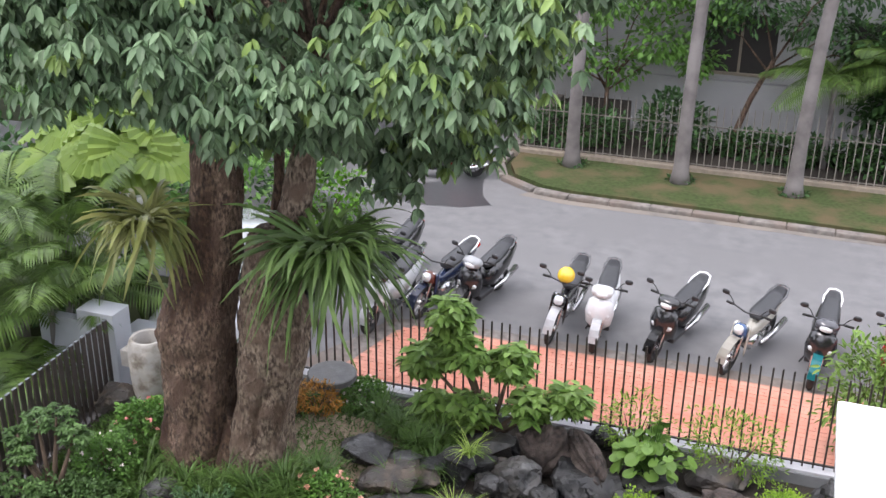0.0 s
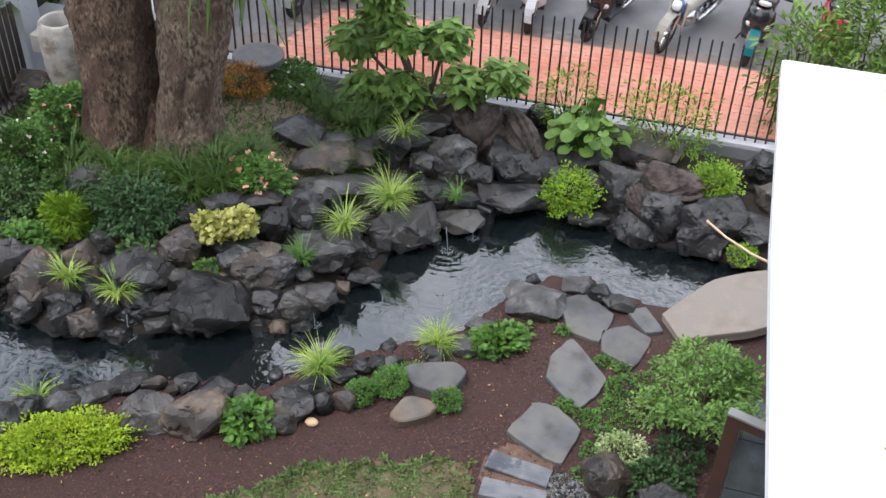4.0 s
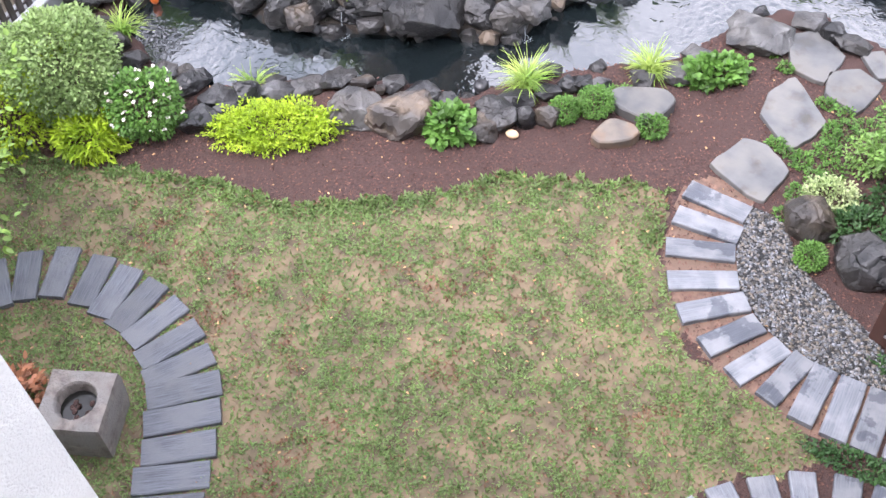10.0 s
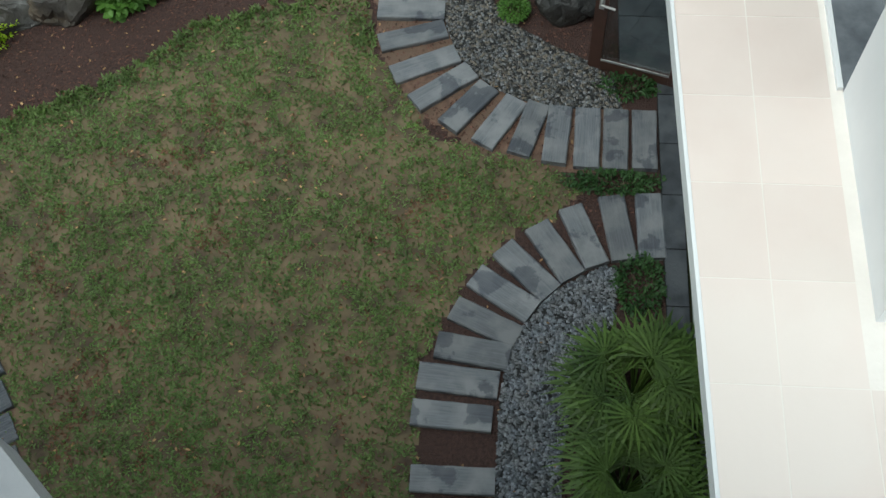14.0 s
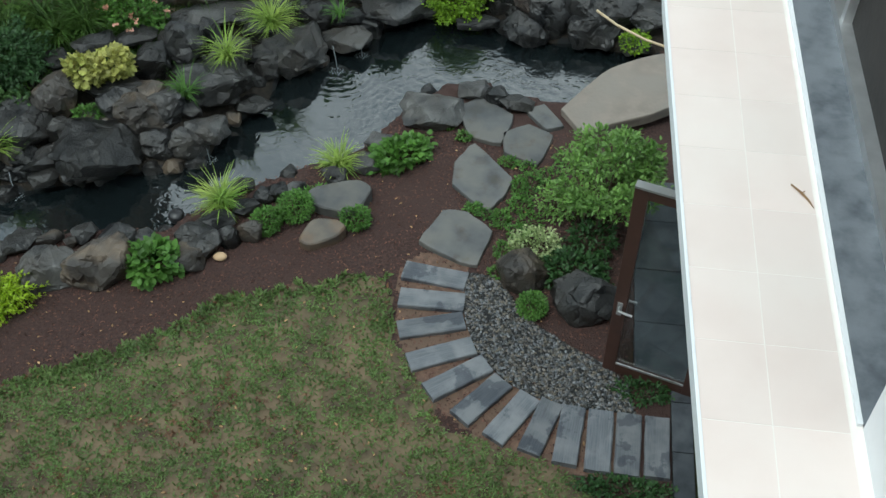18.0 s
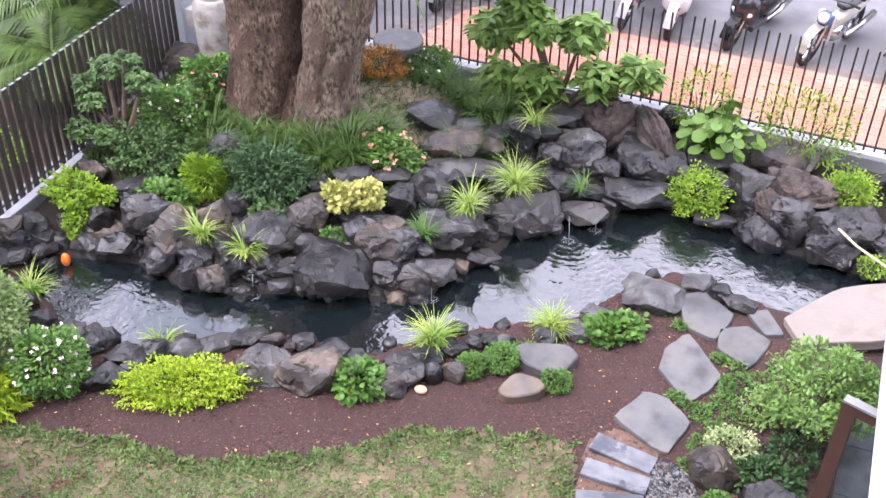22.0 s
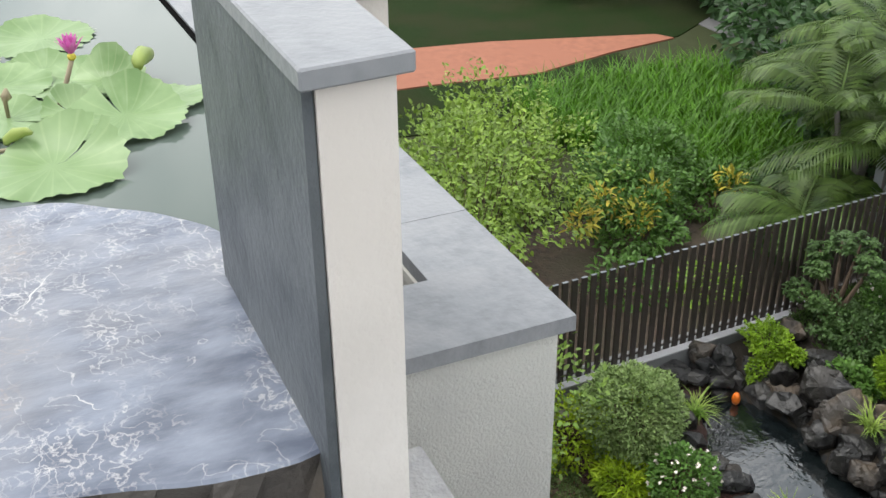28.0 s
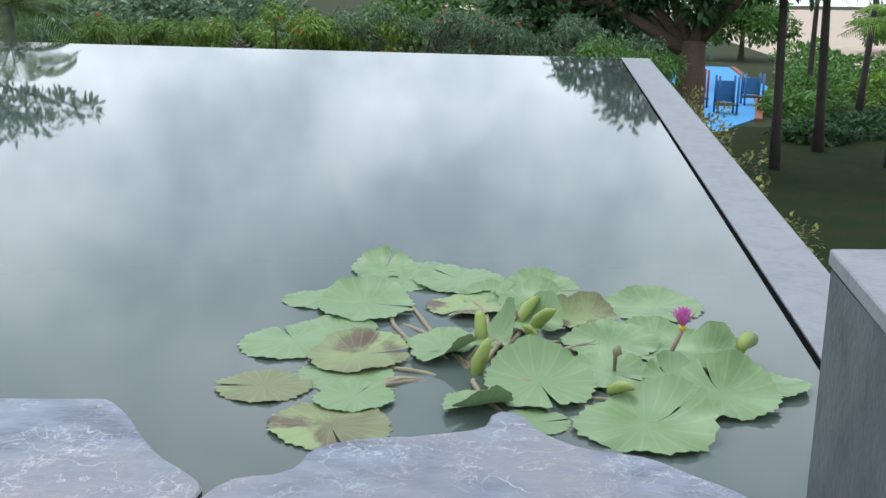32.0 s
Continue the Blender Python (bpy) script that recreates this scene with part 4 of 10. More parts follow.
rock(-4.41, 7.53, 0.27, 0.47, 0.33, 0.17, 76, yaw=31)
rock(-3.81, 7.94, 0.31, 0.41, 0.32, 0.37, 77, yaw=26)
rock(-3.46, 8.93, 0.31, 0.50, 0.40, 0.26, 78, yaw=22)
rock(-3.24, 9.35, 0.30, 0.36, 0.29, 0.28, 79, yaw=20)
rock(-0.99, 10.06, 0.07, 0.50, 0.20, 0.13, 80, yaw=6)
rock(-0.70, 10.46, 0.20, 0.48, 0.39, 0.56, 81, yaw=3)
rock(-0.45, 10.03, 0.07, 0.51, 0.39, 0.18, 82, yaw=2)
rock(-0.22, 10.16, 0.22, 0.52, 0.42, 0.60, 83, yaw=1)
rock(0.35, 10.23, 0.27, 0.77, 0.62, 0.47, 84, yaw=-2)
rock(0.88, 10.15, 0.25, 0.50, 0.40, 0.31, 85, yaw=-5)
rock(0.72, 9.87, 0.07, 0.37, 0.30, 0.18, 86, yaw=-5)
rock(-0.45, 11.41, 0.30, 0.83, 0.58, 0.22, 87, M_rockb, yaw=2)
rock(0.83, 11.16, 0.30, 0.61, 0.48, 0.66, 88, yaw=-5)
rock(0.30, 10.05, 0.16, 0.65, 0.52, 0.39, 89, yaw=-2)
rock(1.00, 10.76, 0.31, 0.50, 0.40, 0.38, 90, M_rockb, yaw=-6)
rock(-6.64, 5.65, 0.06, 0.31, 0.24, 0.18, 91, yaw=50)
rock(-6.28, 5.60, 0.06, 0.41, 0.28, 0.15, 92, yaw=49)
rock(-5.93, 5.61, 0.07, 0.34, 0.28, 0.22, 93, yaw=47)
rock(-5.57, 5.56, 0.07, 0.40, 0.29, 0.17, 94, yaw=46)
rock(-5.33, 5.71, 0.06, 0.30, 0.24, 0.35, 95, yaw=44)
rock(-5.13, 5.88, 0.06, 0.35, 0.24, 0.15, 96, yaw=42)
rock(-4.90, 6.08, 0.06, 0.32, 0.25, 0.15, 97, yaw=40)
rock(-4.67, 6.24, 0.07, 0.41, 0.22, 0.13, 98, yaw=38)
rock(-5.59, 5.24, 0.07, 0.43, 0.28, 0.17, 99, yaw=48)
rock(-5.42, 5.47, 0.07, 0.25, 0.17, 0.13, 100, yaw=45)
rock(-4.44, 6.33, 0.07, 0.26, 0.14, 0.13, 101, M_rockb, yaw=36)
rock(-4.15, 6.44, 0.07, 0.25, 0.21, 0.13, 102, yaw=34)
rock(-3.84, 6.40, 0.07, 0.37, 0.30, 0.25, 103, yaw=32)
rock(-4.24, 6.31, 0.08, 0.13, 0.11, 0.13, 104, M_rockb, yaw=35)
rock(-4.30, 5.99, 0.06, 0.62, 0.50, 0.41, 105, M_rockg, yaw=37)
rock(-3.88, 6.06, 0.06, 0.66, 0.53, 0.57, 106, M_rockb, yaw=34)
rock(-3.61, 6.47, 0.06, 0.24, 0.18, 0.13, 107, yaw=30)
rock(-3.18, 6.56, 0.07, 0.39, 0.26, 0.17, 108, yaw=27)
rock(-3.03, 6.73, 0.06, 0.37, 0.24, 0.15, 109, yaw=25)
rock(-3.18, 6.24, 0.07, 0.40, 0.32, 0.25, 110, M_rockb, yaw=28)
rock(-3.07, 6.41, 0.07, 0.41, 0.32, 0.21, 111, yaw=27)
rock(-2.85, 6.55, 0.06, 0.22, 0.18, 0.25, 112, yaw=25)
rock(-2.68, 6.63, 0.06, 0.26, 0.21, 0.26, 113, M_rockb, yaw=23)
rock(-2.80, 6.94, 0.06, 0.28, 0.20, 0.13, 114, yaw=23)
rock(-2.67, 7.10, 0.07, 0.21, 0.17, 0.16, 115, yaw=22)
rock(-2.57, 7.17, 0.07, 0.24, 0.20, 0.18, 116, yaw=21)
rock(-2.41, 7.24, 0.07, 0.22, 0.15, 0.13, 117, yaw=19)
rock(-2.07, 7.43, 0.07, 0.24, 0.20, 0.21, 118, yaw=17)

def shore_slab(pts, z, material, label):
    """A thin flat slab with a worn, slightly broken rim."""
    rnd = random.Random(int(pts[0][0] * 1000))
    out = []
    for p, q in zip(pts, pts[1:] + pts[:1]):
        for k in range(4):
            out.append((p[0] + (q[0] - p[0]) * k / 4 + rnd.uniform(-0.01, 0.01), p[1] + (q[1] - p[1]) * k / 4 + rnd.uniform(-0.01, 0.01)))
    out = [((p[0] + 2 * q[0] + r[0]) / 4, (p[1] + 2 * q[1] + r[1]) / 4) for p, q, r in zip(out[-1:] + out[:-1], out, out[1:] + out[:1])]
    bm = bmesh.new()
    top = prism(bm, out, -0.06, z)
    bmesh.ops.bevel(bm, geom=[e for e in bm.edges if all(v in top for v in e.verts)], offset=0.012, segments=1, affect="EDGES")
    for v in bm.verts:
        if v.co.z > 0:
            v.co.z += 0.12 * (v.co.y - pts[0][1]) + 0.01 * noise.noise(v.co * 6)
    tagged(part("rock", bm, material, None), label, "rock", group="pond boulders")


shore_slab([(-2.29, 7.13), (-2.21, 7.24), (-1.82, 7.36), (-1.67, 7.27), (-1.74, 7.06), (-1.89, 6.95), (-2.14, 7.0)], 0.12, M_flag, "flat grey slab of basalt set in the mulch")
shore_slab([(-2.24, 6.58), (-2.15, 6.82), (-1.92, 6.84), (-1.83, 6.77), (-1.89, 6.65), (-2.13, 6.51)], 0.1, M_brownslab, "flat rusty-brown slab of stone in the mulch")
rock(-1.70, 7.98, 0.06, 0.39, 0.25, 0.15, 121, M_rockg, yaw=13)
rock(-1.55, 7.95, 0.07, 0.24, 0.19, 0.13, 122, yaw=12)
rock(-1.78, 7.69, 0.06, 0.35, 0.24, 0.15, 123, yaw=14)
rock(-1.27, 8.46, 0.06, 0.67, 0.53, 0.28, 124, M_rockg, yaw=9)
rock(-0.90, 8.89, 0.06, 0.34, 0.24, 0.13, 125, yaw=7)
rock(-0.66, 8.82, 0.06, 0.29, 0.23, 0.21, 126, yaw=5)
rock(-0.46, 8.74, 0.07, 0.39, 0.22, 0.13, 127, yaw=4)
rock(-6.92, 5.78, 0.07, 0.23, 0.19, 0.26, 128, yaw=51)
rock(-7.26, 5.91, 0.06, 0.28, 0.22, 0.22, 129, yaw=51)
rock(0.29, 6.20, 0.10, 0.62, 0.47, 0.50, 283)
rock(-0.23, 6.44, 0.07, 0.52, 0.39, 0.42, 284, M_rockb)
for i in range(44):
    # small stones along the waterline
    a = random.Random(i + 900)
    k = a.randrange(len(POND))
    (x0, y0), (x1, y1) = POND[k], POND[(k + 1) % len(POND)]
    f = a.random()
    s = a.uniform(0.1, 0.22)
    x, y = x0 + (x1 - x0) * f + a.uniform(-0.05, 0.05), y0 + (y1 - y0) * f + a.uniform(-0.04, 0.04)
    if x < 0.3 and not (-1.3 < x < 0.2 and 8.6 < y < 9.2):
        rock(x, y, a.uniform(-0.07, 0.0), s * 1.2, s, s * 0.9, i + 300, M_rockb if a.random() < 0.25 else M_rock, "small dark basalt stone at the water's edge")
BANK = POND[25:]
for i in range(90):
    # the inner stones of the stacked bank, mostly hidden by the outer ones
    a = random.Random(i + 2900)
    k = a.randrange(len(BANK) - 1)
    (x0, y0), (x1, y1) = BANK[k], BANK[k + 1]
    f = a.random()
    ln = math.hypot(x1 - x0, y1 - y0)
    nx, ny = (y1 - y0) / ln, -(x1 - x0) / ln
    off = a.uniform(0.12, 0.85)
    x, y = x0 + (x1 - x0) * f + nx * off, y0 + (y1 - y0) * f + ny * off
    s = a.uniform(0.2, 0.36)
    if inside(x, y, ISLAND):
        rock(x, y, gz(x, y) - 0.02, s * 1.4, s * 1.1, s * 0.9, i + 500, M_rockb if a.random() < 0.2 else M_rock)


def plank(x, y, ln, ang, grp):
    """A grey stone plank of a curved garden path, with chipped edges and a grain."""
    rnd = random.Random(int(x * 100) * 31 + int(y * 100))
    w = rnd.uniform(0.185, 0.205) + (0.022 if grp == 2 else 0)
    bm = bmesh.new()
    n = 7
    rows = []
    for i in range(n):
        u = -ln / 2 + ln * i / (n - 1)
        e0, e1 = rnd.uniform(-0.0025, 0.0025), rnd.uniform(-0.0025, 0.0025)
        rows.append([bm.verts.new((u, s * w / 2 + e, z)) for s, e, z in ((-1, e0, -0.06), (-1, e0, 0.034), (-0.9, 0, 0.042), (0, 0, 0.04 + rnd.uniform(-0.003, 0.003)), (0.9, 0, 0.042), (1, e1, 0.034), (1, e1, -0.06))])
    for p, q in zip(rows, rows[1:]):
        for k in range(6):
            bm.faces.new((p[k], q[k], q[k + 1], p[k + 1]))
    bm.faces.new(rows[0])
    bm.faces.new(rows[-1][::-1])
    bmesh.ops.recalc_face_normals(bm, faces=bm.faces)
    ob = part("stepping_plank", bm, M_plankd if grp == 2 else M_plank, None, m=pose(x, y, gz(x, y), rnd.uniform(-1, 1), rnd.uniform(-1, 1), ang))
    tagged(ob, "weathered grey stone plank of a curved garden path", "stepping stone", group=("planks by the door", "planks by the gravel", "planks round the stone planter")[grp])


plank(-0.98, 6.36, 0.56, -7, 0)
plank(-0.97, 6.08, 0.56, 0, 0)
plank(-0.94, 5.81, 0.56, 18, 0)
plank(-0.82, 5.52, 0.56, 25, 0)
plank(-0.66, 5.30, 0.56, 38, 0)
plank(-0.45, 5.12, 0.51, 52, 0)
plank(-0.20, 4.98, 0.51, 59, 0)
plank(0.03, 4.92, 0.51, 72, 0)
plank(0.25, 4.87, 0.53, 84, 0)
plank(0.48, 4.85, 0.55, 88, 0)
plank(0.70, 4.85, 0.55, 88, 0)
plank(0.92, 4.85, 0.54, 89, 0)
plank(0.94, 4.09, 0.54, -88, 1)
plank(0.70, 4.06, 0.54, -80, 1)
plank(0.45, 3.98, 0.52, -68, 1)
plank(0.24, 3.85, 0.50, -57, 1)
plank(0.04, 3.69, 0.51, -45, 1)
plank(-0.12, 3.49, 0.51, -33, 1)
plank(-0.24, 3.26, 0.51, -25, 1)
plank(-0.32, 3.04, 0.52, -9, 1)
plank(-0.41, 2.82, 0.56, -5, 1)
plank(-0.44, 2.56, 0.55, -3, 1)
plank(-6.10, 2.76, 0.50, -16, 2)
plank(-6.02, 2.97, 0.50, -42, 2)
plank(-5.85, 3.16, 0.50, -57, 2)
plank(-5.62, 3.31, 0.51, -68, 2)
plank(-5.32, 3.36, 0.51, -75, 2)
plank(-5.07, 3.35, 0.52, -83, 2)
plank(-4.83, 3.32, 0.53, -96, 2)
plank(-4.59, 3.25, 0.53, -108, 2)
plank(-4.36, 3.13, 0.54, -117, 2)
plank(-4.17, 2.99, 0.55, -125, 2)
plank(-4.01, 2.84, 0.57, -139, 2)
plank(-3.88, 2.64, 0.58, -142, 2)
plank(-3.75, 2.42, 0.55, -145, 2)
plank(-0.41, 2.12, 0.56, 0, 1)
plank(-0.41, 1.89, 0.56, 0, 1)
plank(-0.41, 1.65, 0.56, 0, 1)
plank(-0.41, 1.42, 0.56, 0, 1)
plank(-3.66, 2.20, 0.56, -147, 2)
plank(-3.56, 1.98, 0.56, -149, 2)
plank(-3.46, 1.76, 0.56, -151, 2)
plank(-3.36, 1.54, 0.56, -153, 2)
plank(-3.26, 1.33, 0.56, -154, 2)
plank(-3.17, 1.11, 0.56, -156, 2)


def flagstone(pts, z=0.045, label="flat grey natural flagstone laid beside mulch"):
    rnd = random.Random(int(pts[0][0] * 1000))
    out = []
    for i, (ax, ay) in enumerate(pts):
        bx, by = pts[(i + 1) % len(pts)]
        for k in range(4):
            f = k / 4
            j = 0.012 if k else 0.0
            out.append((ax + (bx - ax) * f + rnd.uniform(-j, j), ay + (by - ay) * f + rnd.uniform(-j, j)))
    # worn corners
    out = [((p[0] + 6 * q[0] + r[0]) / 8, (p[1] + 6 * q[1] + r[1]) / 8) for p, q, r in zip(out[-1:] + out[:-1], out, out[1:] + out[:1])]
    cx, cy = sum(p[0] for p in out) / len(out), sum(p[1] for p in out) / len(out)
    out = [(cx + (p[0] - cx) * 1.03, cy + (p[1] - cy) * 1.03) for p in out]
    bm = bmesh.new()
    top = prism(bm, out, -0.1, z)
    bmesh.ops.bevel(bm, geom=[e for e in bm.edges if all(v in top for v in e.verts)], offset=0.006, segments=1, affect="EDGES")
    for v in bm.verts:
        if v.co.z < 0:
            v.co.x += (v.co.x - cx) * 0.03
            v.co.y += (v.co.y - cy) * 0.03
    tagged(part("flagstone", bm, M_flag, None), label, "stepping stone", group="flagstones to the bridge")


flagstone([(-1.04, 8.65), (-0.83, 8.82), (-0.47, 8.59), (-0.56, 8.14), (-0.87, 8.19)])
flagstone([(-0.36, 8.68), (-0.18, 8.81), (0.04, 8.48), (-0.13, 8.40)])
flagstone([(-0.56, 8.31), (-0.31, 8.47), (-0.06, 8.33), (-0.19, 7.87), (-0.52, 8.02)])
flagstone([(-0.97, 7.51), (-0.98, 7.8), (-0.82, 8.12), (-0.41, 7.66), (-0.45, 7.47), (-0.59, 7.2)])
flagstone([(-1.18, 6.74), (-1.01, 7.16), (-0.78, 7.16), (-0.53, 6.95), (-0.63, 6.51), (-0.77, 6.53)])


# ---- gravel beds ----
def gravel(name, poly, label, seed, n, material, big):
    bm = bmesh.new()
    prism(bm, poly, -0.05, 0.022)
    tagged(part(name + "_bed", bm, M_graveld, None), "dark damp bed under the gravel", "gravel", kind="structure")
    r = np.random.default_rng(seed)
    xs, ys = [p[0] for p in poly], [p[1] for p in poly]
    x, y = r.uniform(min(xs), max(xs), n * 3), r.uniform(min(ys), max(ys), n * 3)
    ok = inside(x, y, poly)
    x, y = x[ok][:n], y[ok][:n]
    base = np.array([(1, 0, 0), (0.4, 0.8, 0.1), (-0.8, 0.5, 0), (-0.7, -0.6, 0.1), (0.3, -0.9, 0), (0.2, 0.1, 0.7), (-0.3, -0.1, 0.65)])
    tri = [(0, 1, 5), (1, 2, 6), (1, 6, 5), (2, 3, 6), (3, 4, 6), (4, 5, 6), (4, 0, 5)]
    v, f = [], []
    for i, (a, b) in enumerate(zip(x, y)):
        t, s = r.uniform(0, 6.28), big * r.uniform(0.5, 1.0) ** 1.3
        c, d = math.cos(t), math.sin(t)
        for p in base:
            q = p * (1, r.uniform(0.6, 0.9), 0.9) * s
            v.append((a + c * q[0] - d * q[1], b + d * q[0] + c * q[1], 0.02 + q[2]))
        f += [tuple(k + 7 * i for k in g) for g in tri]
    ob = raw(name, v, f, material, smooth=False)
    tagged(ob, label, "gravel", kind="stuff")


gravel("gravel", [(-0.71, 6.44), (-0.7, 6.1), (-0.66, 5.9), (-0.55, 5.6), (-0.28, 5.33), (-0.05, 5.2), (0.3, 5.14), (0.75, 5.14), (0.7, 5.4), (0.45, 5.62), (0.2, 5.75), (-0.1, 5.95), (-0.3, 6.2), (-0.45, 6.42)],
       "grey river gravel inside the plank path by the door", 1, 3600, M_gravel, 0.024)
gravel("gravel", [(0.58, 3.74), (0.32, 3.58), (0.14, 3.41), (0.02, 3.23), (-0.07, 3.06), (-0.12, 2.7), (-0.13, 1.4), (0.3, 1.4), (0.3, 2.3), (0.42, 2.9), (0.66, 3.3), (0.7, 3.74)],
       "blue-grey gravel inside the plank path by the wall", 2, 5200, M_gravelb, 0.025)
def slate_border(x0, x1, y0, y1, step, label):
    base = empty("slate_border", label=label, category="paving", kind="structure")
    box_part("bed", (x0, x1, y0, y1, -0.1, 0.018), M_graveld, base)
    y = y0
    while y < y1 - 0.02:
        box_part("tile", (x0 + 0.004, x1 - 0.004, y + 0.004, min(y + step, y1) - 0.004, 0.0, 0.03), M_slated, base, bevel=0.003)
        y += step


slate_border(1.03, 1.195, 1.6, 5.45, 0.46, "dark slate edging tiles along the house wall")
slate_border(0.74, 1.195, 5.47, 7.8, 0.6, "dark slate paving under the open door")


# ---- the stone bridge, the door and the planter ----
def bridge():
    base = empty("garden_bridge", pose(0, 0, 0), "arched beige concrete footbridge over the pond", "bridge")
    n, d = 14, Vector((0.84, 0.54, 0)).normalized()
    s = Vector((-d.y, d.x, 0))

    def arch(name, lo, hi, inset, material, label):
        bm = bmesh.new()
        rows = []
        for i in range(n + 1):
            f = i / n
            p = Vector((0.1, 8.55, 0)) + d * 1.6 * f
            z = 0.06 + 0.16 * math.sin(math.pi * f * 0.85)
            w = 0.2 + 0.2 * min(1, f * 2.5) - inset
            rows.append([bm.verts.new(p + s * k + Vector((0, 0, h))) for k, h in ((-w, z + lo), (-w, z + hi), (w, z + hi), (w, z + lo))])
        for a, b in zip(rows, rows[1:]):
            for k in range(4):
                bm.faces.new((a[k], b[k], b[(k + 1) % 4], a[(k + 1) % 4]))
        bm.faces.new(rows[0][::-1])
        bm.faces.new(rows[-1])
        bmesh.ops.recalc_face_normals(bm, faces=bm.faces)
        bmesh.ops.bevel(bm, geom=[e for e in bm.edges if len(e.link_faces) == 2 and e.calc_face_angle() > 1.0], offset=0.007, segments=1, affect="EDGES")
        part(name, bm, material, base, label)
    arch("deck", -0.045, 0.0, 0.0, M_beige, "smooth beige deck")
    arch("arch", -0.13, -0.044, 0.012, M_beige, "damp underside")


bridge()


def garden_door():
    """A brown-framed glass door standing open outwards."""
    base = empty("garden_door", pose(1.2, 5.36, 0.02, 0, 0, 163.5), "brown-framed glass garden door standing open", "door")
    w, h, t = 0.74, 2.02, 0.045
    box_part("hinge_stile", (0, 0.09, -t / 2, t / 2, 0, h), M_brown, base, bevel=0.004)
    box_part("lock_stile", (w - 0.1, w, -t / 2, t / 2, 0, h), M_brown, base, bevel=0.004)
    box_part("top_rail", (0.09, w - 0.1, -t / 2 + 0.002, t / 2 - 0.002, h - 0.09, h), M_brown, base, bevel=0.003)
    box_part("bottom_rail", (0.09, w - 0.1, -t / 2 + 0.002, t / 2 - 0.002, 0, 0.11), M_brown, base, bevel=0.003)
    box_part("weather_strip", (0.02, w, -t / 2 - 0.012, t / 2 + 0.012, h, h + 0.018), M_alu, base, "aluminium door top strip")
    box_part("pane", (0.085, w - 0.095, -0.004, 0.004, 0.105, h - 0.085), M_glass, base, "clear door glass").visible_shadow = False
    box_part("glazing_bead", (0.09, w - 0.1, t / 2 - 0.004, t / 2 + 0.004, 0.11, 0.13), M_alu, base, "pale lower glazing bead")
    for s in (1, -1):
        bm = bmesh.new()
        box(bm, w - 0.07, w - 0.03, s * t / 2 - 0.004, s * t / 2 + 0.004, 0.7, 0.84)
        tube(bm, [(w - 0.05, s * t / 2, 0.79), (w - 0.05, s * (t / 2 + 0.045), 0.79), (w - 0.16, s * (t / 2 + 0.05), 0.785)], 0.011, 8)
        part("door_handle", bm, M_alu, base, "brushed aluminium lever handle")


garden_door()


M_basin = water("basin_water", (0.01, 0.01, 0.009), 0.08, 9.0, 0.1)


def planter():
    base = empty("stone_planter", pose(-4.44, 2.27, 0, 0, 0, 22), "square weathered stone basin holding water", "planter")
    bm = bmesh.new()
    s, n, seg = 0.25, 0.15, 16
    ring = lambda r, z: [bm.verts.new((r * math.cos(2 * math.pi * i / seg), r * math.sin(2 * math.pi * i / seg), z)) for i in range(seg)]  # noqa: E731

    def sq(k, z):
        out = []
        for i in range(seg):
            a = 2 * math.pi * i / seg
            c, d = math.cos(a), math.sin(a)
            m = max(abs(c), abs(d))
            out.append(bm.verts.new((c / m * k, d / m * k, z + 0.006 * math.sin(i * 2.3))))
        return out
    rs = [sq(s * 0.86, -0.05), sq(s * 0.96, 0.15), sq(s, 0.38), sq(s * 0.97, 0.44), ring(n * 1.08, 0.44), ring(n, 0.42), ring(n * 0.85, 0.27)]
    for a, b in zip(rs, rs[1:]):
        for i in range(seg):
            bm.faces.new((a[i], a[(i + 1) % seg], b[(i + 1) % seg], b[i]))
    bm.faces.new(rs[-1])
    bmesh.ops.recalc_face_normals(bm, faces=bm.faces)
    part("basin", bm, M_trough, base)
    bm = bmesh.new()
    bmesh.ops.create_circle(bm, cap_ends=True, radius=n * 0.93, segments=20, matrix=Matrix.Translation((0, 0, 0.34)))
    part("water", bm, M_basin, base, "dark water in the basin")
    for i in range(9):
        a = i * 2.4
        bm = bmesh.new()
        bmesh.ops.create_icosphere(bm, subdivisions=1, radius=0.022, matrix=Matrix.Translation((0.07 * math.cos(a) * (i % 3) / 1.5, 0.07 * math.sin(a) * (i % 3) / 1.5, 0.345)) @ Matrix.Diagonal((1, 1.3, 0.6, 1)))
        part("pebble", bm, M_mulch, base, "brown pebble in the water")


planter()


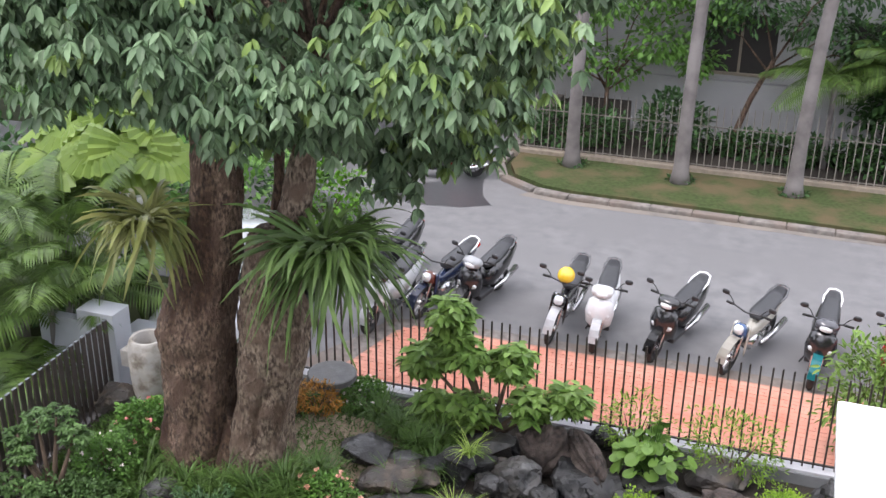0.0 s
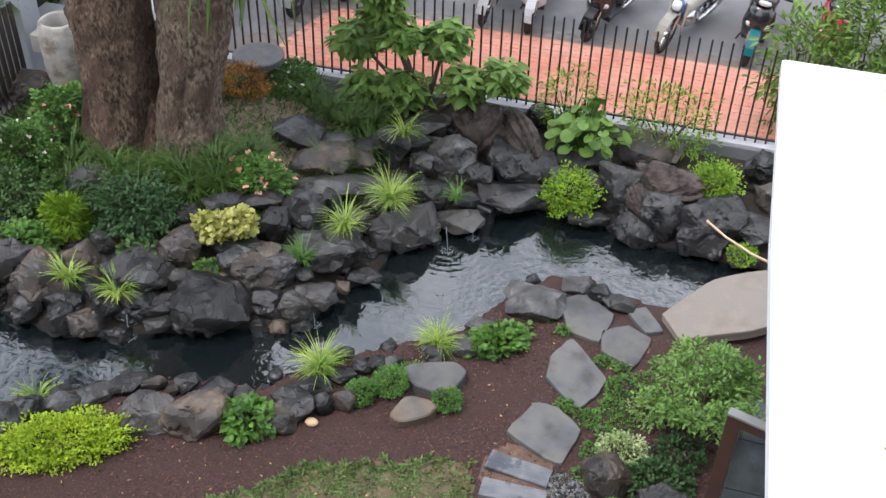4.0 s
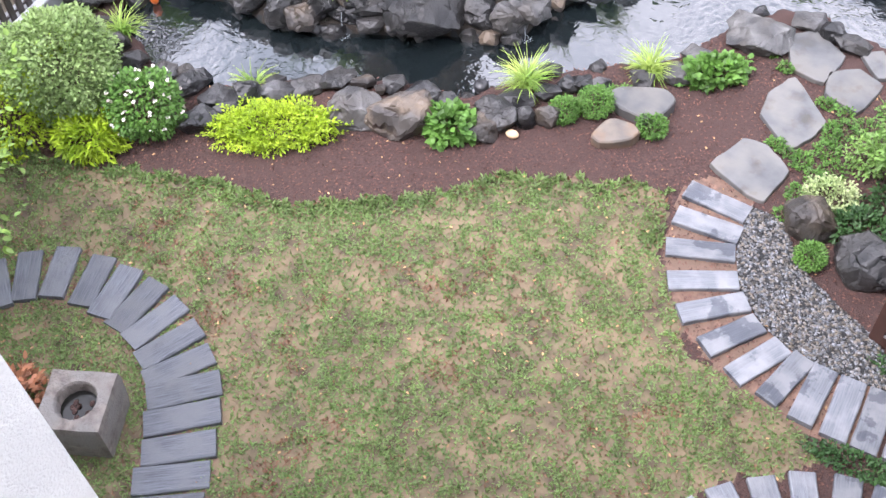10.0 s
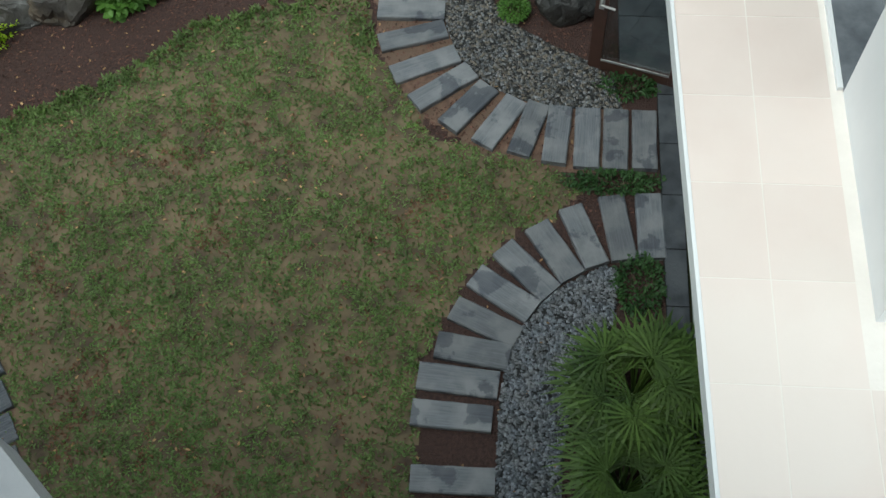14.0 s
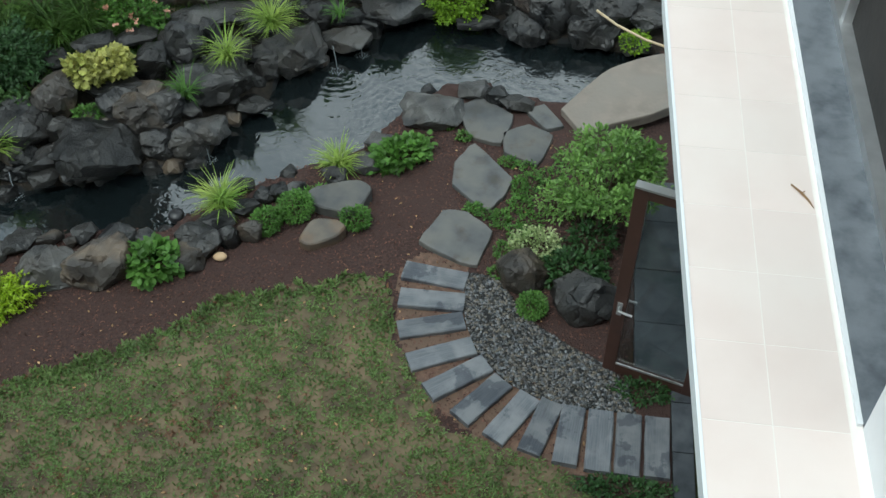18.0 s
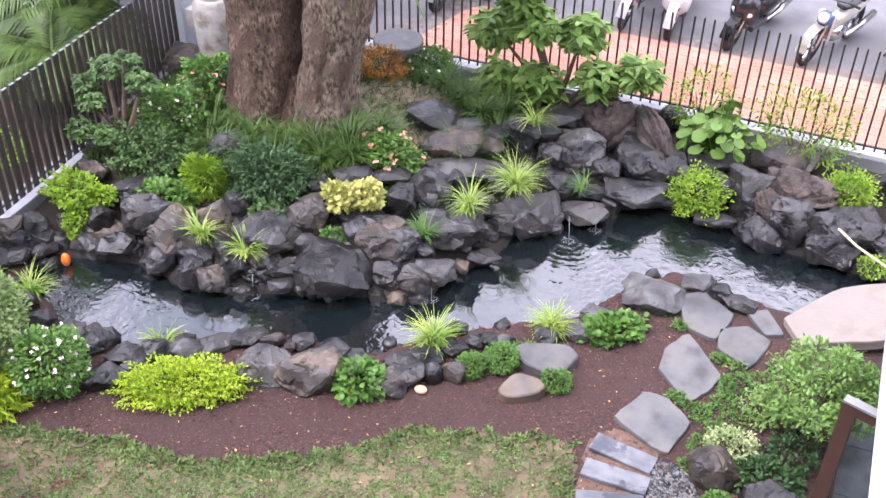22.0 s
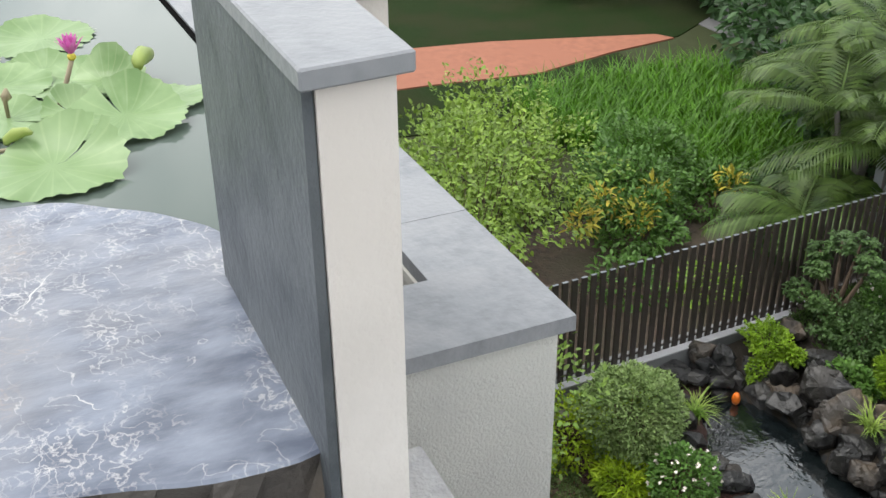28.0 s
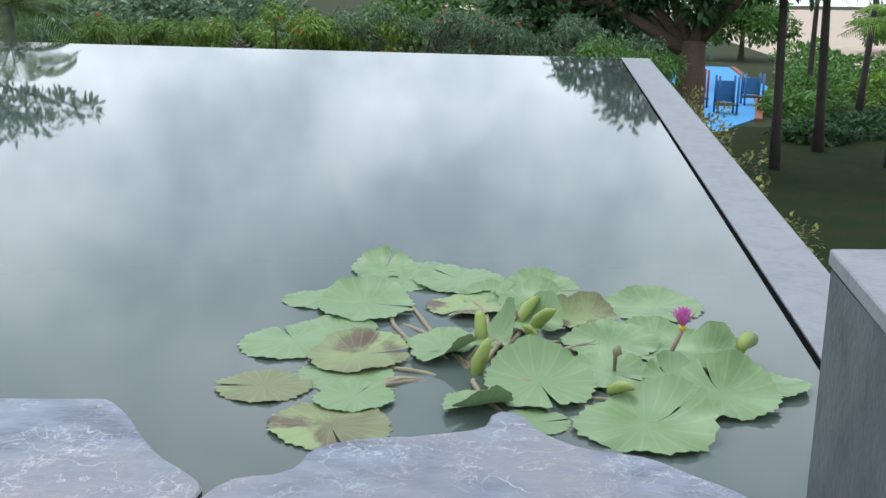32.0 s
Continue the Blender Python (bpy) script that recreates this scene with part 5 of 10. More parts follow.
def jar():
    base = empty("concrete_pipe", pose(-7.48, 10.22, 0.42), "upright pale concrete pipe with an open top", "pipe")
    bm = bmesh.new()
    n = 32
    rs = [[bm.verts.new((r * math.cos(2 * math.pi * i / n), r * math.sin(2 * math.pi * i / n), z)) for i in range(n)]
          for r, z in ((0.2, 0), (0.235, 0.15), (0.262, 0.45), (0.268, 0.75), (0.255, 0.92), (0.235, 0.985), (0.225, 0.995), (0.195, 0.995), (0.187, 0.98), (0.2, 0.3))]
    for a, b in zip(rs, rs[1:]):
        for i in range(n):
            bm.faces.new((a[i], a[(i + 1) % n], b[(i + 1) % n], b[i]))
    for v in bm.verts:
        v.co += noise.noise_vector(v.co * 5) * 0.008
    part("body", bm, M_clay, base, smooth=True)
    bm = bmesh.new()
    bmesh.ops.create_circle(bm, cap_ends=True, radius=0.21, segments=24, matrix=Matrix.Translation((0, 0, 0.5)))
    part("bottom", bm, M_dark, base, "dark bottom inside")
    box_part("socket", (-0.38, -0.24, -0.09, 0.09, 0.55, 0.78), M_clay, base, "square side socket", bevel=0.012)


jar()


M_spray = plain("falling_water", (0.26, 0.29, 0.31), 0.15)


def small_garden_things():
    bm = bmesh.new()
    lathe(bm, [(0.05, 0), (0.07, 0.02), (0.075, 0.07), (0.05, 0.1)], 14)
    ob = part("pond_light", bm, plain("black_plastic", (0.02, 0.02, 0.022), 0.35), None, m=pose(-3.43, 6.82, -0.05, 15, 0, 0), smooth=True)
    tagged(ob, "small black round pond light at the water's edge", "pond light")
    bm = bmesh.new()
    bmesh.ops.create_icosphere(bm, subdivisions=2, radius=0.05, matrix=Matrix.Diagonal((1.3, 1, 0.7, 1)))
    tagged(part("pebble", bm, plain("cream_stone", (0.6, 0.42, 0.25), 0.7), None, m=pose(-2.89, 6.34, 0.03), smooth=True), "cream rounded stone lying on the mulch", "pebble")
    bm = bmesh.new()
    bmesh.ops.create_icosphere(bm, subdivisions=2, radius=0.07, matrix=Matrix.Diagonal((0.7, 0.7, 1.2, 1)))
    tagged(part("orange_float", bm, plain("orange_plastic", (0.85, 0.2, 0.02), 0.4), None, m=pose(-7.08, 6.55, 0.02), smooth=True), "small orange float at the pond's end", "float")
    bm = bmesh.new()
    tube(bm, [(0.28, 9.95, 0.42), (0.5, 9.8, 0.36), (0.8, 9.62, 0.33), (1.15, 9.5, 0.3)], 0.014, 8)
    tagged(part("garden_hose", bm, plain("beige_hose", (0.6, 0.47, 0.3), 0.5), None, smooth=True), "short beige hose lying across the rocks", "hose")
    # spouts of water over the rocks
    for x, y, h in ((-2.39, 9.18, 0.24), (-2.18, 9.49, 0.2), (-5.03, 6.93, 0.22), (-3.36, 7.65, 0.12)):
        bm = bmesh.new()
        tube(bm, [(x - 0.06, y + 0.12, WATER_Z + h), (x - 0.03, y + 0.05, WATER_Z + h * 0.8), (x, y, WATER_Z)], [0.003, 0.004, 0.006], 6)
        for i in range(26):
            a, d = i * 2.4, 0.012 * math.sqrt(i)
            bmesh.ops.create_icosphere(bm, subdivisions=1, radius=0.004 + 0.002 * (i % 3), matrix=Matrix.Translation((x + d * 1.4 * math.cos(a), y + d * math.sin(a), WATER_Z + 0.001)) @ Matrix.Diagonal((1.3, 1.3, 0.4, 1)))
        tagged(part("water_spout", bm, M_spray, None, smooth=True), "thin spout of water splashing into the pond", "water")
    # the old root stumps among the rocks
    m_root = mat("dark_driftwood", (0.07, 0.05, 0.042), (0.018, 0.014, 0.012), rough=0.8, scale=16, bump=1.0, bscale=40, bdist=0.03, c3=(0.1, 0.078, 0.066), stain=5)
    for x, y, z, sx, sy, sz, ang, seed in ((-2.47, 10.95, 0.42, 0.62, 0.5, 0.66, 10, 3), (-1.98, 10.9, 0.5, 0.3, 0.85, 0.34, 35, 4), (-0.2, 10.5, 0.45, 0.72, 0.4, 0.34, -15, 5), (-0.45, 10.3, 0.3, 0.3, 0.6, 0.2, 30, 6)):
        # splintered wood: ridges run along the piece, with deep furrows between
        bm = bmesh.new()
        bmesh.ops.create_icosphere(bm, subdivisions=5, radius=0.5)
        for v in bm.verts:
            c = v.co.copy()
            a = math.atan2(c.z, c.x)
            r = noise.noise(Vector((math.cos(a) * 3.2 + seed, math.sin(a) * 3.2, c.y * 1.2)))
            r2 = 1 - abs(noise.noise(Vector((math.cos(a) * 7 + seed, math.sin(a) * 7, c.y * 2.0)))) * 2
            k = 1 + 0.42 * r + 0.16 * r2 + 0.1 * noise.noise(c * 9)
            v.co = Vector((c.x * k * sx, c.y * (1 + 0.35 * noise.noise(Vector((a * 2, seed, c.y)))) * sy, c.z * k * sz))
        ob = part("driftwood", bm, m_root, None, smooth=True, m=pose(x, y, z, 12, 0, ang))
        tagged(ob, "gnarled dark splintered driftwood among the rocks", "driftwood", "driftwood pieces")
    # round grey table top standing by the fence, on a dark foot
    base = empty("garden_table", pose(-5.2, 10.75, gz(-5.2, 10.75) - 0.04), "round grey stone garden table", "table")
    bm = bmesh.new()
    lathe(bm, [(0.28, 0.47), (0.31, 0.48), (0.31, 0.55), (0.29, 0.56)], 26)
    part("tabletop", bm, M_tabletop, base, "round grey stone top", smooth=False)
    bm = bmesh.new()
    lathe(bm, [(0.16, -0.05), (0.1, 0.15), (0.14, 0.5)], 14)
    part("pedestal", bm, M_plinth, base)


small_garden_things()


# ---- terrace edge: walls, coping, slate slabs ----
def terrace_walls():
    L6 = [(-0.71, 0.033), (-0.72, 0.178), (-1.04, 0.19), (-1.06, 0.305), (-1.39, 0.32), (-1.34, 0.04)]
    inner = [(-0.733, 0.058), (-0.74, 0.16), (-1.065, 0.172), (-1.085, 0.285), (-1.37, 0.297), (-1.325, 0.062)]
    base = empty("terrace_wall", label="rendered end wall with slate face and slate coping", category="wall", kind="structure")
    bm = bmesh.new()
    prism(bm, inner, 4.8, 6.806)
    part("core", bm, M_wall, base, "white rendered core with chipped edges")
    bm = bmesh.new()
    prism(bm, L6, 6.808, 6.836)
    bmesh.ops.bevel(bm, geom=bm.edges[:], offset=0.003, segments=1, affect="EDGES")
    part("coping", bm, M_coping, base, "grey slate coping slab")
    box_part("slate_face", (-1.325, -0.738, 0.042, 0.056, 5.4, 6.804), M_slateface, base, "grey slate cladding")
    base = empty("pool_edge", label="slate-capped ledge along the pool", category="wall", kind="structure")
    box_part("outer_wall", (-16.9, -1.05, 0.41, 0.585, -0.3, 6.145), M_wallg, base, "rough pale render")
    box_part("end_wall", (-1.2, -1.05, 0.17, 0.41, 4.0, 6.145), M_wallg, base, "rough pale render")
    bm = bmesh.new()
    prism(bm, [(-1.03, 0.2), (-1.03, 0.61), (-1.5, 0.61), (-1.5, 0.415), (-1.26, 0.415), (-1.26, 0.35), (-1.41, 0.35), (-1.41, 0.2)], 6.148, 6.18)
    part("end_coping", bm, M_coping, base, "grey slate coping with a notch")
    bm = bmesh.new()
    prism(bm, [(-1.502, 0.385), (-1.502, 0.61), (-16.95, 0.59), (-16.95, 0.155)], 6.148, 6.18)
    part("ledge_coping", bm, M_coping, base, "grey slate ledge coping")
    # No open slot here: a solid strip, painted black as its shade.
    bm = bmesh.new()
    prism(bm, [(-1.42, 0.367), (-1.42, 0.385), (-16.95, 0.155), (-16.95, 0.138)], 5.6, 6.1735)
    part("slot_shade_strip", bm, M_slotshade, base, "solid black strip for the shade in the overflow slot")
    base2 = empty("far_pool_edge", label="dark rim of the overflowing pool edge", category="wall", kind="structure")
    box_part("rim", (-17.0, -16.88, -16.0, 0.63, 5.0, 6.164), M_slate, base2)


terrace_walls()


def slate_slab(pts, z, seed, label):
    rnd = random.Random(seed)
    out = []
    for i, (ax, ay) in enumerate(pts):
        bx, by = pts[(i + 1) % len(pts)]
        n = max(1, int(math.hypot(bx - ax, by - ay) / 0.035))
        for k in range(n):
            f = k / n
            j = 0.007
            out.append((ax + (bx - ax) * f + rnd.uniform(-j, j), ay + (by - ay) * f + rnd.uniform(-j, j)))
    # worn corners, sides slightly bowed out
    for _ in range(1):
        out = [((p[0] + 2 * q[0] + r[0]) / 4, (p[1] + 2 * q[1] + r[1]) / 4) for p, q, r in zip(out[-1:] + out[:-1], out, out[1:] + out[:1])]
    bm = bmesh.new()
    top = prism(bm, out, z - 0.09, z)
    for v in bm.verts:
        if v.co.z < z - 0.05:
            v.co.x += rnd.uniform(-0.03, 0.025)
            v.co.y += rnd.uniform(-0.02, 0.02)
    bmesh.ops.bevel(bm, geom=[e for e in bm.edges if all(v in top for v in e.verts)], offset=0.005, segments=1, affect="EDGES")
    m = M_slab
    ob = part("slate_slab", bm, m, None)
    ob.data.materials.append(M_rockb)
    for p in ob.data.polygons:
        if abs(p.normal.z) < 0.5:
            p.material_index = 1
    return tagged(ob, label, "stone slab", group="slabs at the pool")


M_vein = mat("white_vein", (0.55, 0.54, 0.53), (0.4, 0.4, 0.42), rough=0.5, scale=20, bump=0.1)
M_slab = mat("polished_slate_slab", (0.185, 0.21, 0.265), (0.085, 0.1, 0.14), rough=0.33, scale=11, bump=0.5, bscale=30, c3=(0.19, 0.195, 0.215), stain=2.6, bdist=0.006, contrast=(0.36, 0.64))
grain(M_slab, (1.6, 0.75, 1.0))


def veins(sc, wd, am, detail=6.0, bend=1.2, patch=2.4, mask=(0.5, 0.66), col=(0.62, 0.6, 0.58)):
    n, l = M_slab.node_tree.nodes, M_slab.node_tree.links
    b = n["Principled BSDF"]
    src = b.inputs["Base Color"].links[0].from_socket
    g = n.new("ShaderNodeNewGeometry")
    t = n.new("ShaderNodeTexNoise")
    t.inputs["Scale"].default_value, t.inputs["Detail"].default_value, t.inputs["Distortion"].default_value = sc, detail, bend
    l.new(g.outputs["Position"], t.inputs["Vector"])
    s = n.new("ShaderNodeMath")
    s.operation = "SUBTRACT"
    s.inputs[1].default_value = 0.5
    a = n.new("ShaderNodeMath")
    a.operation = "ABSOLUTE"
    l.new(t.outputs["Fac"], s.inputs[0])
    l.new(s.outputs[0], a.inputs[0])
    r = n.new("ShaderNodeMapRange")
    r.inputs[1].default_value, r.inputs[2].default_value, r.inputs[3].default_value, r.inputs[4].default_value = 0.0, wd, am, 0.0
    l.new(a.outputs[0], r.inputs[0])
    t2 = n.new("ShaderNodeTexNoise")
    t2.inputs["Scale"].default_value = patch
    l.new(g.outputs["Position"], t2.inputs["Vector"])
    r2 = n.new("ShaderNodeMapRange")
    r2.inputs[1].default_value, r2.inputs[2].default_value = mask
    l.new(t2.outputs["Fac"], r2.inputs[0])
    mu = n.new("ShaderNodeMath")
    mu.operation = "MULTIPLY"
    l.new(r.outputs[0], mu.inputs[0])
    l.new(r2.outputs[0], mu.inputs[1])
    mx = n.new("ShaderNodeMix")
    mx.data_type = "RGBA"
    l.new(mu.outputs[0], mx.inputs[0])
    l.new(src, mx.inputs[6])
    mx.inputs[7].default_value = (*col, 1)
    l.new(mx.outputs[2], b.inputs["Base Color"])


veins(3.2, 0.003, 0.5, patch=6.0, mask=(0.5, 0.62))
veins(7.0, 0.007, 0.5, bend=0.7, patch=9.0, mask=(0.5, 0.62))
veins(15.0, 0.016, 0.5, bend=0.5, patch=4.0, mask=(0.5, 0.62))
veins(32.0, 0.03, 0.45, bend=0.4, patch=7.0, mask=(0.48, 0.64))
veins(18.0, 0.022, 0.45, bend=0.5, patch=2.6, mask=(0.52, 0.62), col=(0.33, 0.26, 0.21))
near_slab = slate_slab([(-0.775, 0.056), (-0.8, 0.056), (-1.34, 0.056), (-1.37, 0.1), (-1.497, 0.085), (-1.567, 0.038), (-1.642, -0.021), (-1.691, -0.1), (-1.734, -0.145), (-1.78, -0.205), (-1.781, -0.306), (-1.808, -0.369), (-1.888, -0.449), (-1.987, -0.49), (-1.985, -0.558),
            (-1.88, -0.56), (-1.826, -0.627), (-1.821, -0.691), (-1.78, -0.731), (-1.8, -0.765), (-1.753, -0.846), (-1.697, -0.932), (-1.585, -0.938), (-1.542, -0.98), (-1.524, -1.056), (-1.484, -1.085),
            (-1.389, -1.103), (-1.269, -1.127), (-1.178, -1.183), (-0.93, -1.265), (-0.7, -1.305), (-0.78, -0.9), (-0.85, -0.34), (-0.796, -0.18), (-0.772, -0.04)], 6.25, 1,
           "polished blue-grey slate slab with white veins")
slate_slab([(-1.48, -1.095), (-1.555, -1.171), (-1.598, -1.234), (-1.656, -1.291), (-1.769, -1.372), (-1.9, -1.49), (-1.874, -1.655), (-1.85, -1.78), (-1.859, -2.197), (-1.747, -3.006), (-0.764, -3.011), (-0.69, -1.32), (-0.93, -1.275), (-1.178, -1.192), (-1.269, -1.136), (-1.389, -1.112)], 6.245, 2,
           "polished blue-grey slate slab with a ragged edge")
for seed, (a, b) in enumerate((((-1.47, -0.734), (-1.176, -0.613)), ((-1.064, -0.261), (-1.007, -0.227)), ((-1.353, -0.313), (-1.46, -0.25)), ((-1.62, -0.52), (-1.55, -0.44)), ((-1.2, -0.9), (-1.1, -0.78)))):
    # a long pale vein
    rnd = random.Random(seed)
    a, b = Vector((*a, 6.2504)), Vector((*b, 6.2504))
    side = Vector((a.y - b.y, b.x - a.x, 0)).normalized()
    mid = [a.lerp(b, k / 10) + side * rnd.uniform(-0.004, 0.004) for k in range(11)]
    wid = [0.0004 + 0.0014 * math.sin(math.pi * k / 10) * rnd.uniform(0.5, 1) for k in range(11)]
    raw("vein", [p + side * w for p, w in zip(mid, wid)] + [p - side * w for p, w in zip(mid, wid)], [(k, k + 1, k + 12, k + 11) for k in range(10)], M_vein, near_slab, "thin white vein")
base = empty("slab_support", label="low masonry wall under the slate slabs", category="wall", kind="structure")
box_part("masonry", (-1.3, -0.98, -3.0, 0.0, 5.4, 6.155), M_rockb, base)


# ---- water lilies ----
def lily():
    base = empty("water_lily", pose(0, 0, 6.17), "water lily with round green pads and one pink flower", "water lily")
    rnd = random.Random(12)
    hub = Vector((-2.42, -0.66, -0.03))

    def pad(x, y, r, up=0.0, back=180, notch=None, z=0.006, spoilt=False, dip=0.0, stalk=True):
        """A pad: a slit to its middle, a toothed and wavy rim; up lifts the side towards back, dip pulls down the other."""
        notch = rnd.uniform(0, 360) if notch is None else notch
        b = radians(back - notch)
        bm = bmesh.new()
        n, seed = 60, rnd.uniform(0, 9)
        c = bm.verts.new((0, 0, 0.1 * r * dip))
        rings = []
        for q in (0.2, 0.45, 0.7, 0.88, 1.0):
            ring = []
            for i in range(n + 1):
                a = 0.07 * q + (2 * math.pi - 0.14 * q) * i / n
                rr = r * q * (1 + 0.05 * math.sin(2 * a + seed) + 0.025 * math.sin(3 * a + 2 * seed))
                if q == 1.0:
                    rr *= 1 + (0.034 if i % 2 else -0.026) + rnd.uniform(-0.025, 0.02)
                h = max(0.0, math.cos(a - b))
                lo = max(0.0, -math.cos(a - b))
                zz = r * (0.05 * q * q * math.sin(4 * a + seed) + 0.045 * q ** 3 * math.sin(9 * a + 3 * seed)) * (0.4 + 0.35 * up)
                zz += r * up * h ** 1.6 * q * q - r * 0.12 * dip * lo * q
                rr *= 1 - 0.22 * up * h ** 2 * q
                ring.append(bm.verts.new((rr * math.cos(a), rr * math.sin(a), zz)))
            rings.append(ring)
        for i in range(n):
            bm.faces.new((c, rings[0][i], rings[0][i + 1]))
            for s, t in zip(rings, rings[1:]):
                bm.faces.new((s[i], t[i], t[i + 1], s[i + 1]))
        part("pad", bm, L_lilyb if spoilt else L_lily, base, "browning lily pad" if spoilt else "", smooth=True, m=pose(x, y, z, 0, 0, notch))
        if stalk:
            way = Vector((x, y, 0)) - hub
            side = Vector((-way.y, way.x, 0)) * rnd.uniform(-0.22, 0.22)
            bm = bmesh.new()
            pts = [hub + Vector((rnd.uniform(-0.07, 0.07), rnd.uniform(-0.07, 0.07), 0)), hub + way * 0.25 + side * 0.7 + Vector((0, 0, rnd.choice([0.005, 0.02, 0.045]))), hub + way * 0.55 + side + Vector((0, 0, 0.02)), Vector((x, y, -0.03))]
            fine = []
            for p, q in zip(pts, pts[1:]):
                fine += [p.lerp(q, k / 4) for k in range(4)]
            fine = [fine[0]] + [(a + b + d) / 3 for a, b, d in zip(fine, fine[1:], fine[2:])] + [pts[-1]]
            tube(bm, fine, 0.0075, 8)
            part("leaf_stalk", bm, M_stalk, base, smooth=True)

    # the far side
    pad(-3.5, -1.11, 0.131, 0.45, 180)
    pad(-3.5, -0.94, 0.137)
    pad(-3.39, -0.8, 0.177, z=0.01)
    pad(-3.0, -1.08, 0.171, 0.32, 190, z=0.016)
    pad(-3.06, -1.25, 0.125, z=0.004)
    pad(-3.06, -0.74, 0.137, 0.15, 40, spoilt=True)
    pad(-3.28, -0.51, 0.15, 0.35, 180, z=0.012)
    pad(-3.1, -0.52, 0.12, 0.55, 160, 330, z=0.02)
    pad(-3.02, -0.33, 0.1, 0.6, 185, 60, z=0.015, spoilt=True)
    pad(-3.18, -0.1, 0.171, 0.2, 200)
    # the outer side
    pad(-2.6, -1.22, 0.165)
    pad(-2.5, -1.0, 0.148, 0.25, 180, z=0.014, spoilt=True)
    pad(-2.36, -1.0, 0.142, z=0.003)
    pad(-2.22, -1.2, 0.125, spoilt=True)
    pad(-1.99, -0.96, 0.154, spoilt=True)
    pad(-2.17, -0.94, 0.103, 0.1, z=0.012)
    # the middle and the side by the ledge
    pad(-2.65, -0.77, 0.103, 0.2, 150, z=0.014)
    pad(-2.34, -0.46, 0.160, 0.5, 185, 20, z=0.022, dip=0.4)
    pad(-2.16, -0.61, 0.097, 0.8, 30, z=0.02)
    pad(-2.1, -0.46, 0.091, z=0.003)
    pad(-2.74, -0.26, 0.142, 0.25, 170, z=0.014)
    pad(-2.48, -0.26, 0.137, 0.2, 180, z=0.01)
    pad(-2.7, -0.02, 0.160, 0.25, 150, z=0.008)
    pad(-2.34, 0.03, 0.154, 0.5, 170, 200, z=0.024, dip=0.5)
    pad(-2.47, 0.17, 0.114, 0.15, 60, z=0.006)
    pad(-2.45, -0.09, 0.085, 0.7, 180, z=0.016)
    pad(-2.11, -0.18, 0.171, 0.55, 140, 120, z=0.014, dip=0.3)
    pad(-2.4, -0.21, 0.080, z=0.004)
    # leaves that stand up at the heart, their undersides showing
    pad(-2.86, -0.5, 0.1, 0.9, 150, 20, z=0.03, stalk=False)
    pad(-2.95, -0.4, 0.08, 0.8, 200, 80, z=0.02, spoilt=True, stalk=False)
    pad(-2.7, -0.62, 0.085, 1.5, 120, 300, z=0.02)
    pad(-2.56, -0.75, 0.1, 0.7, 60, z=0.016)
    pad(-2.62, 0.02, 0.1, 0.9, 150, 0, z=0.03, stalk=False)
    pad(-3.2, -0.66, 0.12, 0.3, 180, z=0.004)
    pad(-2.86, -0.12, 0.12, 0.3, 190, z=0.004)
    pad(-2.76, -1.12, 0.12, 0.1, z=0.003)
    pad(-3.34, -1.0, 0.12, 0.15, z=0.004)
    # young leaves, still rolled
    for x, y, z, a, ln, tilt in ((-2.62, 0.13, 0.07, 160, 0.16, 10), (-2.24, -0.24, 0.045, 50, 0.09, -25), (-2.72, -0.66, 0.03, 200, 0.13, -70), (-2.45, -0.62, 0.03, 120, 0.14, -75), (-2.8, -0.47, 0.04, 60, 0.14, -50), (-2.66, -0.5, 0.03, 320, 0.12, -60), (-2.9, -0.52, 0.05, 150, 0.13, -30)):
        bm = bmesh.new()
        tube(bm, [(-ln / 2, 0, 0), (-ln * 0.35, 0, 0.012), (0, 0, 0.018), (ln * 0.35, 0, 0.012), (ln / 2, 0, 0.004)], [ln * 0.08, ln * 0.14, ln * 0.16, ln * 0.13, ln * 0.06], 14)
        for v in bm.verts:
            v.co += noise.noise_vector(v.co * 25) * 0.006
        part("rolled_leaf", bm, L_lilyy, base, "rolled young lily leaf", smooth=True, m=pose(x, y, z, 0, tilt, a))
    for x, y, h in ((-2.75, -0.56, 0.1), (-2.5, -0.25, 0.09)):
        bm = bmesh.new()
        tube(bm, [(x, y, -0.02), (x, y, h * 0.6), (x, y + 0.005, h * 0.75), (x, y + 0.008, h)], [0.005, 0.006, 0.015, 0.004], 10)
        part("bud", bm, M_stalk, base, "closed brown flower bud", smooth=True)
    bm = bmesh.new()
    tube(bm, [(-2.54, -0.12, 0), (-2.57, -0.09, 0.05), (-2.58, -0.06, 0.12)], 0.007, 8)
    part("flower_stalk", bm, M_stalk, base, smooth=True)
    bm = bmesh.new()
    bmesh.ops.create_icosphere(bm, subdivisions=2, radius=0.012)
    f = part("flower", bm, L_yellow, base, "pink water lily flower", m=pose(-2.58, -0.06, 0.125), smooth=True)
    for k in range(24):
        a, up = k * 2.4, 1.3 if k < 9 else (1.08 if k < 17 else 0.85)
        bm = bmesh.new()
        v = [bm.verts.new(p) for p in ((0, 0, 0), (0.025, 0.009, 0.004), (0.05, 0.006, 0.006), (0.066, 0, 0.004), (0.05, -0.006, 0.006), (0.025, -0.009, 0.004))]
        bm.faces.new(v)
        part("petal", bm, L_lilac, f, m=pose(0, 0, 0, 0, 0, math.degrees(a)) @ pose(0, 0, 0, 0, -math.degrees(up), 0))
    return base


